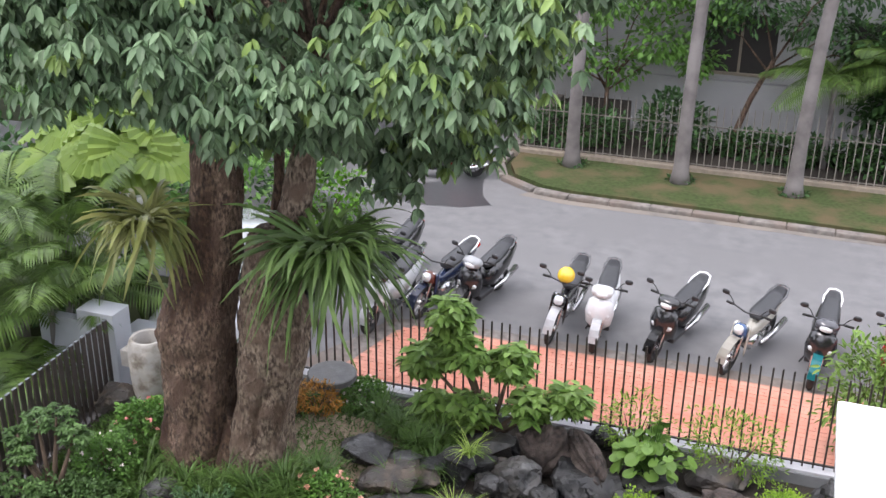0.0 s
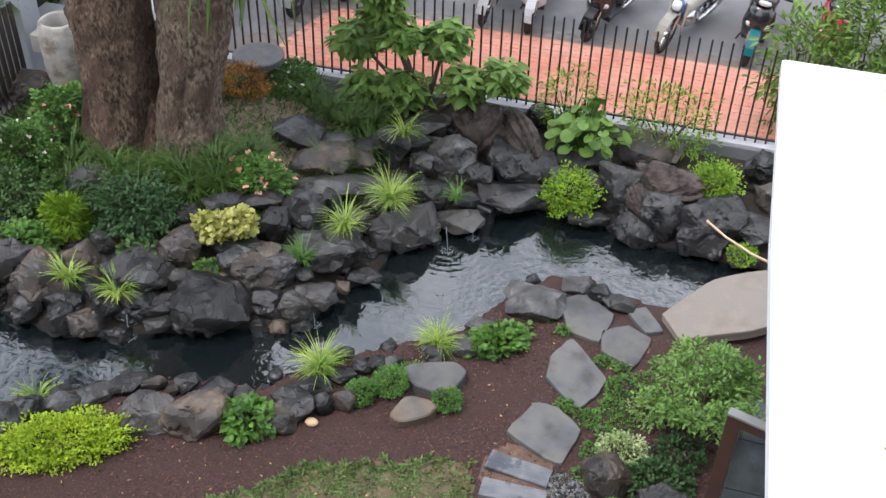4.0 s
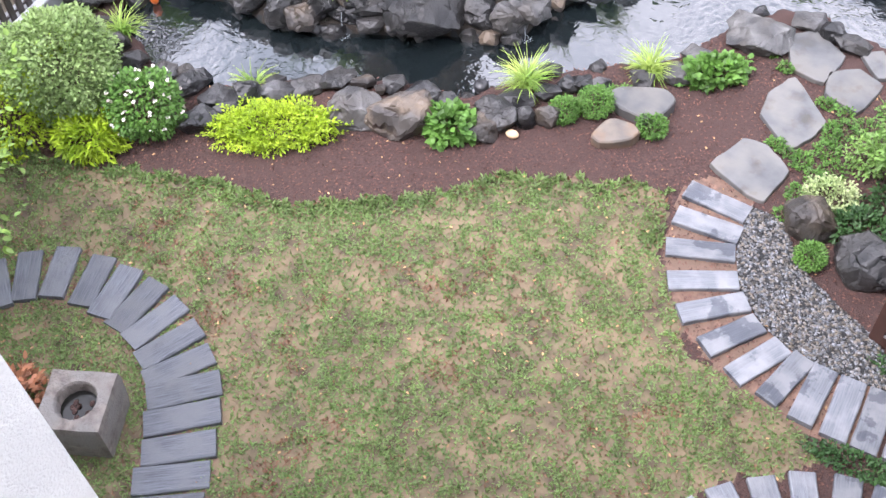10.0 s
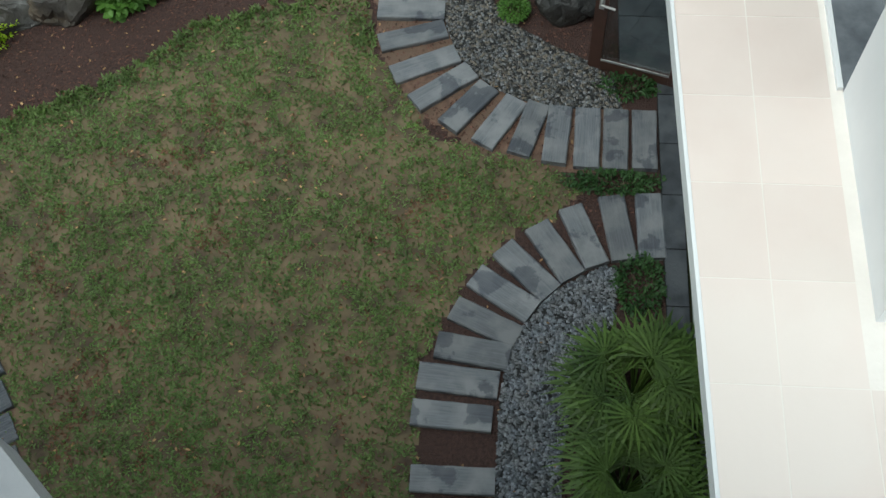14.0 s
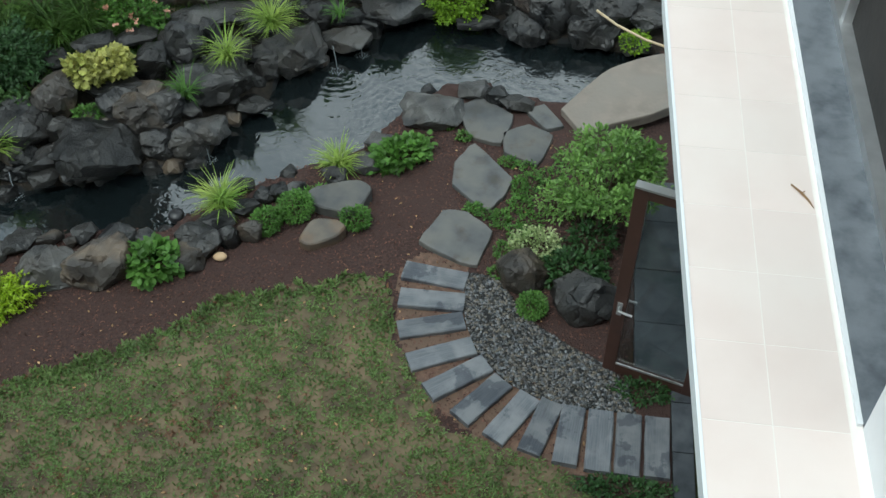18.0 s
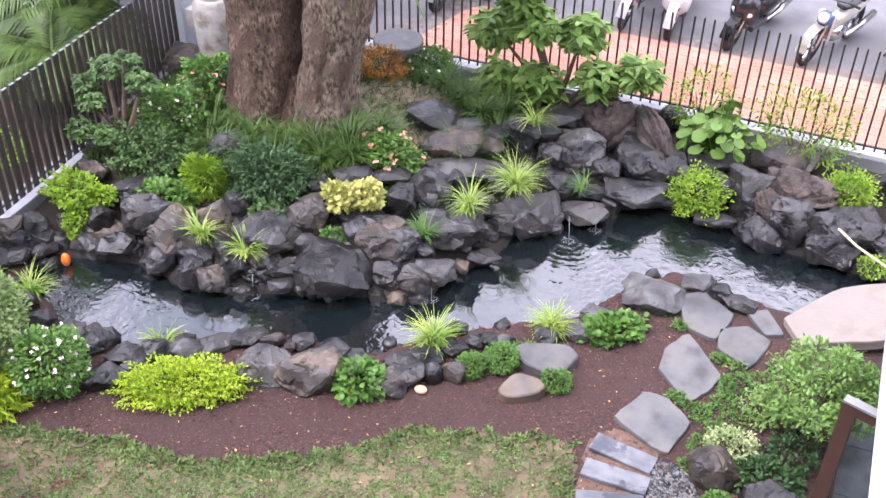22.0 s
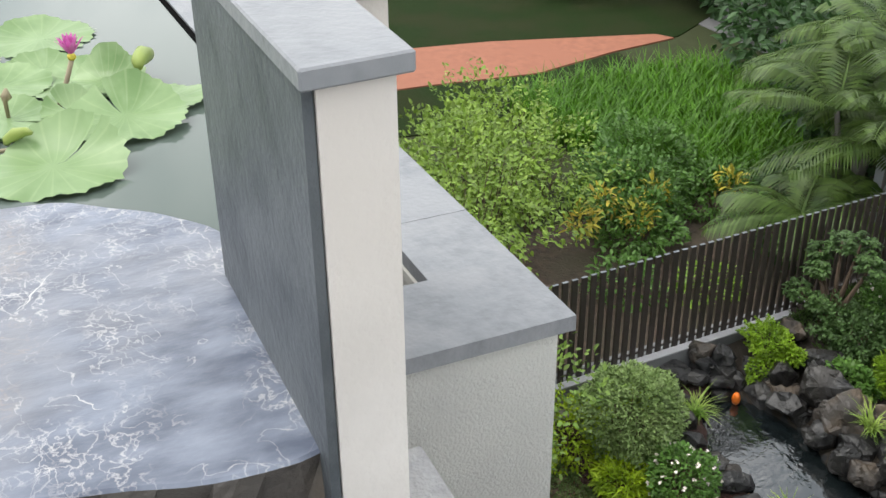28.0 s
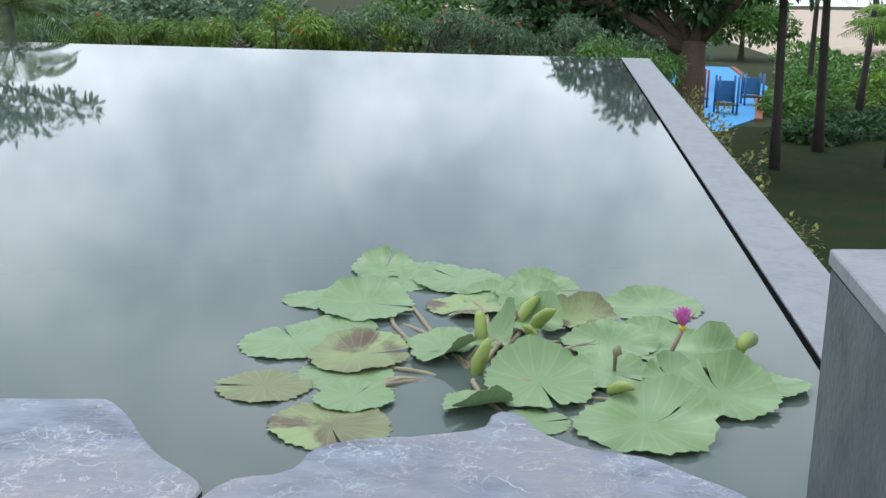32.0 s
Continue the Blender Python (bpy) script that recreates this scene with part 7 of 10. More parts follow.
shrub("fern", -6.15, 7.84, (0.22, 0.18, 0.26), 1500, 0.11, L_limeg, "bright lime-green feathery fern", "fern", aspect=0.15, spread=0.45, z=0.3, group=G1)
shrub("leafy_plant", -6.43, 7.5, (0.3, 0.22, 0.19), 620, 0.085, L_mid, "low green leafy plant above the rocks", aspect=0.7, z=0.25, group=G1)
shrub("shrub", -5.44, 8.06, (0.42, 0.34, 0.27), 1900, 0.07, L_deep, "dense dark green shrub above the rocks", aspect=0.5, lump=0.45, k=6.0, z=0.46, group=G1)
shrub("shrub", -5.24, 7.68, (0.22, 0.18, 0.2), 420, 0.08, L_bons, "dark green shrub spilling over the rocks", aspect=0.55, z=0.2, group=G1)
shrub("variegated_plant", -4.6, 8.02, (0.17, 0.15, 0.15), 260, 0.085, L_var, "cream and yellow variegated leafy plant", aspect=0.8, z=0.5, group=G1)
shrub("variegated_plant", -4.36, 8.18, (0.18, 0.15, 0.15), 280, 0.085, L_var, "cream and yellow variegated leafy plant", aspect=0.8, z=0.5, group=G1)
shrub("ground_plant", -4.52, 7.72, (0.14, 0.1, 0.07), 160, 0.06, L_mid, "small green fern in a gap of the rocks", z=0.28, group=G1, stems=2)
tuft(-5.71, 7.1, 0.25, 55, L_varstrap, "striped grass tuft hanging over a rock", z=0.38, group="grass tufts")
tuft(-5.2, 7.12, 0.26, 75, L_varstrap, "striped grass tuft hanging over a rock", z=0.3, group="grass tufts")
tuft(-3.68, 8.15, 0.24, 55, L_mid, "green grass tuft between rocks", z=0.3, group="grass tufts")
tuft(-3.36, 8.6, 0.31, 70, L_varstrap, "yellow striped grass tuft on a rock", z=0.45, group="grass tufts")
tuft(-3.03, 9.14, 0.33, 130, L_varstrap, "green and yellow grass tuft on a rock", z=0.48, group="grass tufts")
tuft(-3.19, 10.12, 0.3, 32, L_varstrap, "thin yellow-green grass tuft on the rocks", z=0.72, group="grass tufts")
tuft(-2.45, 9.66, 0.2, 28, L_mid, "green grass tuft low among the rocks", z=0.3, group="grass tufts")
shrub("flowering_shrub", -4.47, 9.0, (0.35, 0.26, 0.2), 1100, 0.065, L_mid, "low bush with salmon-pink flowers", flowers=38, fmat=L_salmon, fsize=0.05, z=0.5, group=G1)
shrub("flowering_shrub", -4.88, 10.88, (0.38, 0.34, 0.24), 2600, 0.055, L_mid, "rounded green bush dotted with white flowers", lump=0.1, flowers=34, fmat=L_white, fsize=0.03, group=G1)
shrub("rusty_shrub", -5.25, 10.4, (0.3, 0.22, 0.22), 620, 0.075, L_rust, "rust-orange leafy shrub round the garden table", aspect=0.3, group=G1)
shrub("shrub", -6.6, 10.4, (0.5, 0.4, 0.35), 900, 0.08, L_dark, "dark green shrub behind the trunk", group=G1)
for gx, gy in ((-6.2, 8.35), (-5.75, 8.5), (-5.3, 8.75), (-4.9, 8.95), (-6.5, 8.6), (-4.6, 9.2), (-3.9, 9.6), (-3.6, 10.1), (-3.9, 10.3), (-5.5, 8.25), (-6.4, 8.35), (-6.0, 8.6), (-5.9, 8.3), (-5.1, 8.6), (-4.85, 8.75), (-5.0, 9.0), (-6.6, 8.9), (-5.55, 8.62), (-4.75, 9.3), (-3.7, 10.55), (-4.2, 10.45), (-4.5, 10.6)):
    tuft(gx, gy, 0.34, 100, L_cover, "dark green grassy clump under the tree", z=gz(gx, gy), group="grass clumps", w=0.009)


L_orn = leaf_mat("ornamental_leaf", (0.21, 0.36, 0.085), (0.11, 0.23, 0.05))


def compound_tree(x, y, z, tops, label, material, n=46, size=0.2):
    """A small tree with whorls of big drooping leaves at its twig ends."""
    rng = np.random.default_rng(int(abs(x) * 100))
    base = empty("ornamental_tree", pose(x, y, z), label, "tree")
    bm = bmesh.new()
    pos, out = [], []
    for tx, ty, tz, r in tops:
        p = Vector((tx - x, ty - y, tz - z))
        tube(bm, [(0, 0, -0.05), p * 0.4 + Vector((0.05, 0, 0.08)), p], [0.05, 0.03, 0.012], 7)
        for k in range(n):
            d = Vector(rng.normal(0, 1, 3)).normalized()
            q = p + Vector((d.x * r, d.y * r, d.z * r * 0.8)) * rng.uniform(0.5, 1.0)
            for j in range(6):
                a = j * 1.05 + rng.uniform(0, 1)
                pos.append(q)
                out.append((math.cos(a), math.sin(a), -0.35 + 0.3 * rng.random()))
    part("branchwork", bm, M_twig, base, "thin brown limbs", smooth=True)
    leaves("crown", np.array([tuple(p) for p in pos]), np.array(out), size, material, base, rng, aspect=0.42, spread=0.2)


compound_tree(-3.3, 11.1, 0.3, [(-3.79, 11.1, 1.97, 0.28), (-4.08, 11.1, 1.3, 0.28), (-3.55, 11.1, 1.45, 0.25), (-3.92, 11.05, 0.7, 0.28), (-3.42, 11.0, 0.8, 0.29), (-2.98, 11.1, 1.49, 0.28), (-2.73, 11.05, 0.95, 0.28), (-2.25, 11.1, 1.12, 0.23), (-3.75, 11.1, 1.7, 0.22)],
              "small ornamental tree with palmate green leaves", L_orn, n=66, size=0.16)
compound_tree(-7.4, 8.0, 0.35, [(-7.78, 8.1, 1.2, 0.17), (-7.52, 8.15, 1.42, 0.19), (-7.25, 8.15, 1.5, 0.2), (-7.0, 8.1, 1.36, 0.17), (-7.62, 7.95, 1.05, 0.15), (-7.7, 7.8, 0.78, 0.18), (-7.45, 7.9, 0.72, 0.15)], "little bonsai-like tree with blue-green leaf pads", L_bons, n=64, size=0.06)


def big_leaf(x, y, z, r, n, size, label):
    """Round cupped leaves on long stalks."""
    rng = np.random.default_rng(9)
    base = empty("broad_leaf_plant", pose(x, y, z), label, "plant")
    p, d = blob_points(n, (r, r * 0.8, r * 0.8), rng, 0.3)
    p[:, 2] = np.abs(p[:, 2] + r * 0.75)
    for q, w in zip(p, d):
        q = Vector(q)
        bm = bmesh.new()
        tube(bm, [(0.03 * w[0], 0.03 * w[1], -0.03), q * 0.55 + Vector((0, 0, 0.05)), q], [0.009, 0.007, 0.005], 5)
        stalk = part("leaf_stalk", bm, L_mid, base)
        bm = bmesh.new()
        ll, seg = size * rng.uniform(0.6, 1.15), 14
        c = bm.verts.new((0, 0, -0.02 * ll))
        rings = []
        for f in (0.55, 1.0):
            ring = []
            for k in range(seg + 1):
                a = 0.22 + (2 * math.pi - 0.44) * k / seg
                rr = ll * 0.5 * f * (1 + 0.1 * math.cos(2 * a) - 0.05 * math.cos(a))
                ring.append(bm.verts.new((-rr * math.cos(a) + ll * 0.25 * f, rr * math.sin(a), ll * (0.07 * f * f + 0.035 * f * math.sin(4 * a + q.x * 20)))))
            rings.append(ring)
        for k in range(seg):
            bm.faces.new((c, rings[0][k], rings[0][k + 1]))
            bm.faces.new((rings[0][k], rings[1][k], rings[1][k + 1], rings[0][k + 1]))
        part("leaf", bm, L_broad, base, smooth=True, m=pose(*q, rng.uniform(-25, 25), rng.uniform(-5, 75), math.degrees(math.atan2(w[1], w[0])) + rng.uniform(-30, 30)))


L_broad = leaf_mat("broad_leaf", (0.16, 0.29, 0.06), (0.075, 0.165, 0.035), rough=0.35)
big_leaf(-1.25, 11.05, 0.3, 0.4, 95, 0.175, "broad-leaved fresh green plant by the rocks")
shrub("shrub", -1.25, 10.22, (0.3, 0.26, 0.26), 2090, 0.045, L_limeg, "bright lime-green shrub overhanging the pond", aspect=0.6, lump=0.4, k=7.0, z=0.06, group=G1)
shrub("shrub", 0.3, 10.62, (0.26, 0.22, 0.24), 1520, 0.045, L_limeg, "yellow-green shrub among dark rocks", aspect=0.6, lump=0.4, k=7.0, z=0.3, group=G1)
shrub("shrub", 0.72, 9.85, (0.16, 0.13, 0.1), 494, 0.045, L_limeg, "small yellow-green plant beside the rocks", aspect=0.6, z=0.05, group=G1)
shrub("airy_shrub", -1.5, 11.4, (0.4, 0.2, 0.5), 420, 0.09, L_lime2, "airy light green shrub at the fence", z=0.35, aspect=0.3, group=G1)
shrub("airy_shrub", -0.35, 11.4, (0.6, 0.22, 0.5), 700, 0.09, L_lime2, "airy light green shrub at the fence", z=0.3, aspect=0.3, group=G1)
def door_shrub():
    """Upright stems, each with a loose head of small glossy leaves."""
    rng = np.random.default_rng(44)
    base = empty("shrub", pose(0.36, 7.2, 0), "loose glossy light green shrub beside the open door", "shrub", G1)
    pos, out = [], []
    for i in range(46):
        a, q = rng.uniform(0, 6.28), math.sqrt(rng.uniform(0, 1))
        top = np.array((0.46 * q * math.cos(a) + 0.1, 0.5 * q * math.sin(a) + 0.12, rng.uniform(0.5, 0.9) * (1 - 0.35 * q * q)))
        bm = bmesh.new()
        foot = (0.12 * math.cos(a) * q, 0.2 * math.sin(a) * q)
        tube(bm, [(foot[0], foot[1], -0.05), ((foot[0] + top[0]) / 2 + 0.03, (foot[1] + top[1]) / 2, top[2] * 0.5), tuple(top)], [0.009, 0.007, 0.004], 5)
        part("stem", bm, M_twig, base, smooth=True)
        n = int(rng.uniform(60, 110))
        p, d = blob_points(n, (0.11, 0.11, 0.1), rng, 0.3, shell=0.25, k=4.0)
        pos.append(p + top)
        d[:, 2] += 0.35
        out.append(d)
        low = rng.uniform(0.35, 0.8, (10, 1))
        pos.append(low * top + rng.normal(0, 0.03, (10, 3)))
        out.append(rng.normal(0, 1, (10, 3)) + [0, 0, 0.4])
    leaves("foliage", np.concatenate(pos), np.concatenate(out), 0.048, L_mid2, base, rng, aspect=0.45, spread=0.5)


door_shrub()
shrub("shrub", 0.05, 7.3, (0.2, 0.18, 0.18), 330, 0.055, L_mid2, "low glossy green shrub beside flagstones", aspect=0.45, lump=0.4, k=6.0, group=G1)
shrub("shrub", 0.35, 6.85, (0.22, 0.2, 0.16), 330, 0.06, L_dark, "dark green undergrowth beside the open door", aspect=0.5, lump=0.3, group=G1)
shrub("variegated_plant", -0.14, 6.74, (0.24, 0.17, 0.16), 900, 0.04, L_pale, "pale grey-green variegated low shrub", aspect=0.6, group=G1)
shrub("shrub", 0.2, 6.5, (0.3, 0.2, 0.15), 500, 0.07, L_dark, "low dark green plant by the boulders", group=G1)
shrub("ball_shrub", -0.12, 6.08, (0.13, 0.13, 0.11), 700, 0.035, L_mid, "small clipped green ball shrub by the gravel", lump=0.05, stems=3, group=G1)
shrub("ground_plant", 0.68, 4.45, (0.35, 0.1, 0.05), 420, 0.05, L_dark, "low dark ground plant between the paths", group=G1, stems=2)
shrub("ground_plant", 0.85, 3.6, (0.18, 0.25, 0.06), 420, 0.05, L_dark, "low dark ground plant by the wall", group=G1, stems=2)
shrub("ground_plant", 0.8, 5.35, (0.25, 0.12, 0.05), 300, 0.05, L_dark, "low dark ground plant by the door", group=G1, stems=2)
shrub("red_leaf_plant", -5.1, 2.2, (0.26, 0.24, 0.18), 240, 0.11, L_rust2, "bronze-red leafy plant beside the stone basin", aspect=0.45, group=G1)


def fan_palm(x, y, z, n, r, label, seed, lean=0.7):
    """Leaves like open fans on thin stalks."""
    rng = np.random.default_rng(seed)
    base = empty("fan_palm", pose(x, y, z), label, "palm")
    bm = bmesh.new()
    v, f = [], []
    for i in range(n):
        a, el = rng.uniform(0, 6.28), rng.uniform(0.5, 1.3)
        d = Vector((math.cos(a) * math.cos(el), math.sin(a) * math.cos(el), math.sin(el)))
        p = d * r * rng.uniform(0.7, 1.3)
        tube(bm, [(0, 0, -0.02), tuple(p * 0.5), tuple(p)], 0.008, 5)
        side = d.cross(Vector((0, 0, 1))).normalized()
        fwd = (d * lean + Vector((math.cos(a), math.sin(a), -0.5))).normalized()
        for k in range(17):
            b = (k / 16 - 0.5) * 4.2
            w = fwd * math.cos(b) + side * math.sin(b)
            ln = r * 0.75 * rng.uniform(0.85, 1.1)
            q = fwd.cross(side)
            o = len(v)
            u = (side * math.cos(b) - fwd * math.sin(b)) * 0.012 * (r / 0.5)
            m = p + w * ln * 0.55
            e = p + w * ln + Vector((0, 0, -ln * 0.2))
            v += [tuple(p), tuple(m + u), tuple(e), tuple(m - u)]
            f.append((o, o + 1, o + 2, o + 3))
    part("stalk_clump", bm, L_palm, base)
    raw("fan_crown", v, f, L_palm, base)


fan_palm(0.78, 2.75, 0.0, 62, 0.42, "low green fan palm beside the gravel", 3)
fan_palm(0.7, 2.1, 0.0, 40, 0.4, "low green fan palm beside the gravel", 4)


# ---- the great tree ----
def great_tree():
    base = empty("great_tree", pose(-5.75, 9.3, 0.55), "old twin-trunked tree with mottled bark and hanging leaves", "tree")
    O = Vector((-5.75, 9.3, 0.55))

    def trunk(pts, radii, seed, name="trunk", label="", n=56, bark=None):
        bm = bmesh.new()
        rings = []
        pts = [Vector(p) - O for p in pts]
        # refine along the line
        fine, rr = [], []
        for i in range(len(pts) - 1):
            for k in range(12):
                t = k / 12
                fine.append(pts[i].lerp(pts[i + 1], t))
                rr.append(radii[i] * (1 - t) + radii[i + 1] * t)
        fine.append(pts[-1])
        rr.append(radii[-1])
        for i, p in enumerate(fine):
            ring = []
            for k in range(n):
                a = 2 * math.pi * k / n
                flare = max(0, 1 - p.z / 0.8) * 0.22 * (0.5 + 0.5 * math.sin(5 * a + seed))
                q = Vector((math.cos(a), math.sin(a), 0))
                w = rr[i] * (1 + flare + 0.13 * noise.noise(Vector((q.x * 1.6 + seed, q.y * 1.6, p.z * 0.9))) + 0.1 * noise.noise(Vector((q.x * 3.4, q.y * 3.4 + seed, p.z * 2.6))) + 0.08 * noise.noise(Vector((q.x * 7, q.y * 7 + seed, p.z * 6))) + 0.03 * noise.noise(Vector((q.x * 15, q.y * 15 + seed, p.z * 13))))
                ring.append(bm.verts.new(p + q * w))
            rings.append(ring)
        for s, t in zip(rings, rings[1:]):
            for k in range(n):
                bm.faces.new((s[k], s[(k + 1) % n], t[(k + 1) % n], t[k]))
        bm.faces.new(rings[-1])
        part(name, bm, bark or M_bark, base, label, smooth=True)

    trunk([(-6.24, 9.2, 0.3), (-6.2, 9.2, 0.65), (-6.13, 9.2, 1.2), (-6.08, 9.2, 1.75), (-6.07, 9.2, 2.35), (-5.94, 9.22, 2.9), (-5.79, 9.25, 3.5), (-5.7, 9.25, 4.2), (-5.7, 9.3, 5.6)],
          [0.46, 0.43, 0.4, 0.41, 0.43, 0.35, 0.28, 0.26, 0.23], 1.0, label="thick mottled brown and grey trunk with a bulge")
    trunk([(-5.5, 9.3, 0.3), (-5.47, 9.3, 0.65), (-5.42, 9.3, 1.05), (-5.33, 9.3, 1.5), (-5.22, 9.3, 2.1), (-5.18, 9.32, 2.55), (-5.2, 9.35, 3.05), (-5.2, 9.38, 3.45), (-5.2, 9.4, 3.55)],
          [0.4, 0.365, 0.345, 0.335, 0.375, 0.355, 0.3, 0.24, 0.12], 5.0, label="broken-topped mottled grey-brown trunk", bark=M_bark2)
    trunk([(-5.06, 9.4, 3.3), (-4.86, 9.4, 4.0), (-4.79, 9.45, 4.5), (-4.6, 9.6, 5.6)], [0.19, 0.165, 0.125, 0.1], 7.0, name="limb", n=20, bark=M_bark2)
    trunk([(-5.22, 9.45, 3.3), (-5.13, 9.5, 4.05), (-5.1, 9.6, 5.3)], [0.07, 0.055, 0.045], 3.0, name="limb", n=12)
    trunk([(-5.75, 9.05, 0.3), (-5.74, 9.08, 0.75), (-5.72, 9.12, 1.25)], [0.22, 0.15, 0.05], 9.0, name="root_buttress", n=20)
    rng = np.random.default_rng(21)
    tips = []
    bm = bmesh.new()
    for i in range(18):
        a = 2.4 * i
        r = rng.uniform(0.6, 2.3)
        e = Vector((-5.2 + r * math.cos(a), 9.4 + 0.7 * r * math.sin(a), 6.5 + rng.uniform(0, 0.9) - 0.1 * r))
        s = Vector((-5.7 if i % 2 else -4.6, 9.4, 5.5))
        tube(bm, [s - O, (s.lerp(e, 0.5) + Vector((0, 0, 0.4))) - O, e - O], [0.045, 0.025, 0.01], 6)
        tips.append(e)
    part("branchwork", bm, M_bark, base, "spreading limbs", smooth=True)
    pos = []
    boughs = [(-8.0, 8.6, 5.5, 0.9), (-7.2, 8.4, 5.3, 0.9), (-6.6, 8.4, 5.2, 0.8), (-6.3, 8.3, 5.6, 0.8), (-5.6, 8.3, 5.3, 0.8), (-5.1, 8.4, 5.05, 0.7), (-4.6, 8.5, 4.95, 0.65), (-4.0, 8.7, 4.95, 0.7), (-3.5, 8.8, 5.1, 0.75), (-2.9, 9.0, 5.3, 0.65),
              (-2.5, 9.2, 5.7, 0.6), (-2.3, 9.3, 6.1, 0.6), (-8.6, 9.2, 5.9, 0.8), (-7.5, 9.6, 5.0, 0.7), (-6.8, 9.9, 5.2, 0.8), (-4.2, 10.2, 4.5, 0.7), (-3.7, 10.6, 4.4, 0.65), (-3.2, 10.5, 4.8, 0.6), (-5.0, 10.4, 4.9, 0.7), (-6.0, 10.5, 5.3, 0.8),
              (-5.5, 9.0, 5.9, 0.9), (-4.5, 9.2, 5.9, 0.9), (-3.6, 9.5, 5.9, 0.8), (-6.5, 9.3, 6.0, 0.9), (-7.5, 8.9, 6.1, 0.9), (-4.4, 9.0, 4.75, 0.4), (-5.0, 9.1, 4.7, 0.35),
              (-9.3, 9.8, 6.4, 1.0), (-8.4, 10.6, 6.6, 1.1), (-9.8, 11.2, 7.2, 1.1), (-7.4, 10.9, 7.2, 1.1), (-6.0, 10.2, 7.2, 1.2), (-4.8, 10.0, 7.3, 1.2), (-8.6, 9.2, 7.4, 1.1), (-7.0, 8.8, 7.6, 1.1), (-5.6, 8.8, 7.6, 1.1), (-4.2, 9.2, 7.2, 1.0), (-3.4, 10.2, 6.8, 0.9), (-5.4, 11.2, 6.6, 1.0), (-8.0, 11.8, 6.6, 1.0)]
    young = []
    for bx, by, bz, r in boughs:
        lift = (0.5 if bx < -5.9 else 0.25) if by < 9.7 and bz < 6.2 else 0.0
        for c in range(10):
            # a leafy twig end
            d = rng.normal(0, 1, 3)
            d /= np.linalg.norm(d)
            tip = np.array((bx, by, bz + lift)) + d * r * rng.uniform(0.45, 1.05) * np.array((1, 0.8, 0.75)) - np.array(O)
            for k in range(17):
                q = tip + rng.normal(0, 1, 3) * np.array((0.2, 0.2, 0.16)) * r
                # a whorl of leaves hanging from one point
                a0, rows = rng.uniform(0, 6.28), young if rng.random() < (0.2 if bx > -4.0 else 0.04) else pos
                for j in range(7):
                    a = a0 + j * 0.9
                    rows.append((*(q + rng.normal(0, 0.008, 3)), 0.62 * math.cos(a), 0.62 * math.sin(a), -0.8 + rng.uniform(-0.2, 0.35)))
    for name, rows, material, label in (("crown", pos, L_tree, "drooping bright and dark green leaves"), ("young_leaves", young, L_young, "fresh yellow-green young leaves")):
        rows = np.array(rows)
        leaves(name, rows[:, :3], rows[:, 3:], 0.165, material, base, rng, label=label, aspect=0.37, spread=0.1)


great_tree()
strap_plant(-6.36, 8.85, 3.62, 0.78, 170, "pale strap-leaved fern clinging to the trunk", L_strap2, w=0.032, hang=1.0)
strap_plant(-4.42, 9.1, 3.5, 1.02, 340, "dark green strap-leaved fern clinging to the trunk", L_strap, w=0.032, hang=1.1)


# ---- the garden beyond the side fence ----
M_bedsoil = mat("brown_border_soil", (0.085, 0.058, 0.042), (0.04, 0.028, 0.022), rough=0.95, scale=8, bump=1.0, bscale=30, c3=(0.06, 0.05, 0.032), bdist=0.02)
slab("soil_bed", [(-7.95, 3.6), (-8.35, 11.2), (-11.4, 11.2), (-11.6, 5.0), (-9.0, 3.4)], -0.1, 0.02, M_bedsoil, "bare brown soil of the border beyond the fence", "flower bed")
slab("garden_path", [(-17.8, 5.9), (-17.7, 7.4), (-17.4, 9.7), (-17.9, 11.8), (-18.1, 13.4), (-18.5, 13.2), (-19.6, 9.7), (-19.9, 8.0), (-20.1, 6.7), (-20.8, 3.0), (-21.5, 0.8), (-19.0, 0.8), (-18.3, 3.0)], -0.05, 0.012, M_path, "curved terracotta garden path", "path")
slab("turf", [(-60, 0.7), (-19.1, 0.7), (-18.45, 3.0), (-17.95, 5.9), (-17.85, 7.4), (-17.55, 9.7), (-18.0, 11.8), (-18.2, 13.6), (-22, 20), (-60, 40)], -0.05, 0.004, M_turfshade, "clipped lawn beyond the path, coloured dark for tree shade", "lawn")
slab("turf", [(-17.75, 5.9), (-17.65, 7.4), (-17.35, 9.7), (-17.8, 11.8), (-15.2, 11.8), (-15.0, 9.0), (-15.6, 6.0), (-16.0, 0.7), (-18.8, 0.7), (-18.2, 3.0)], -0.05, 0.004, M_turfshade, "clipped lawn beside the path, coloured dark for tree shade", "lawn")


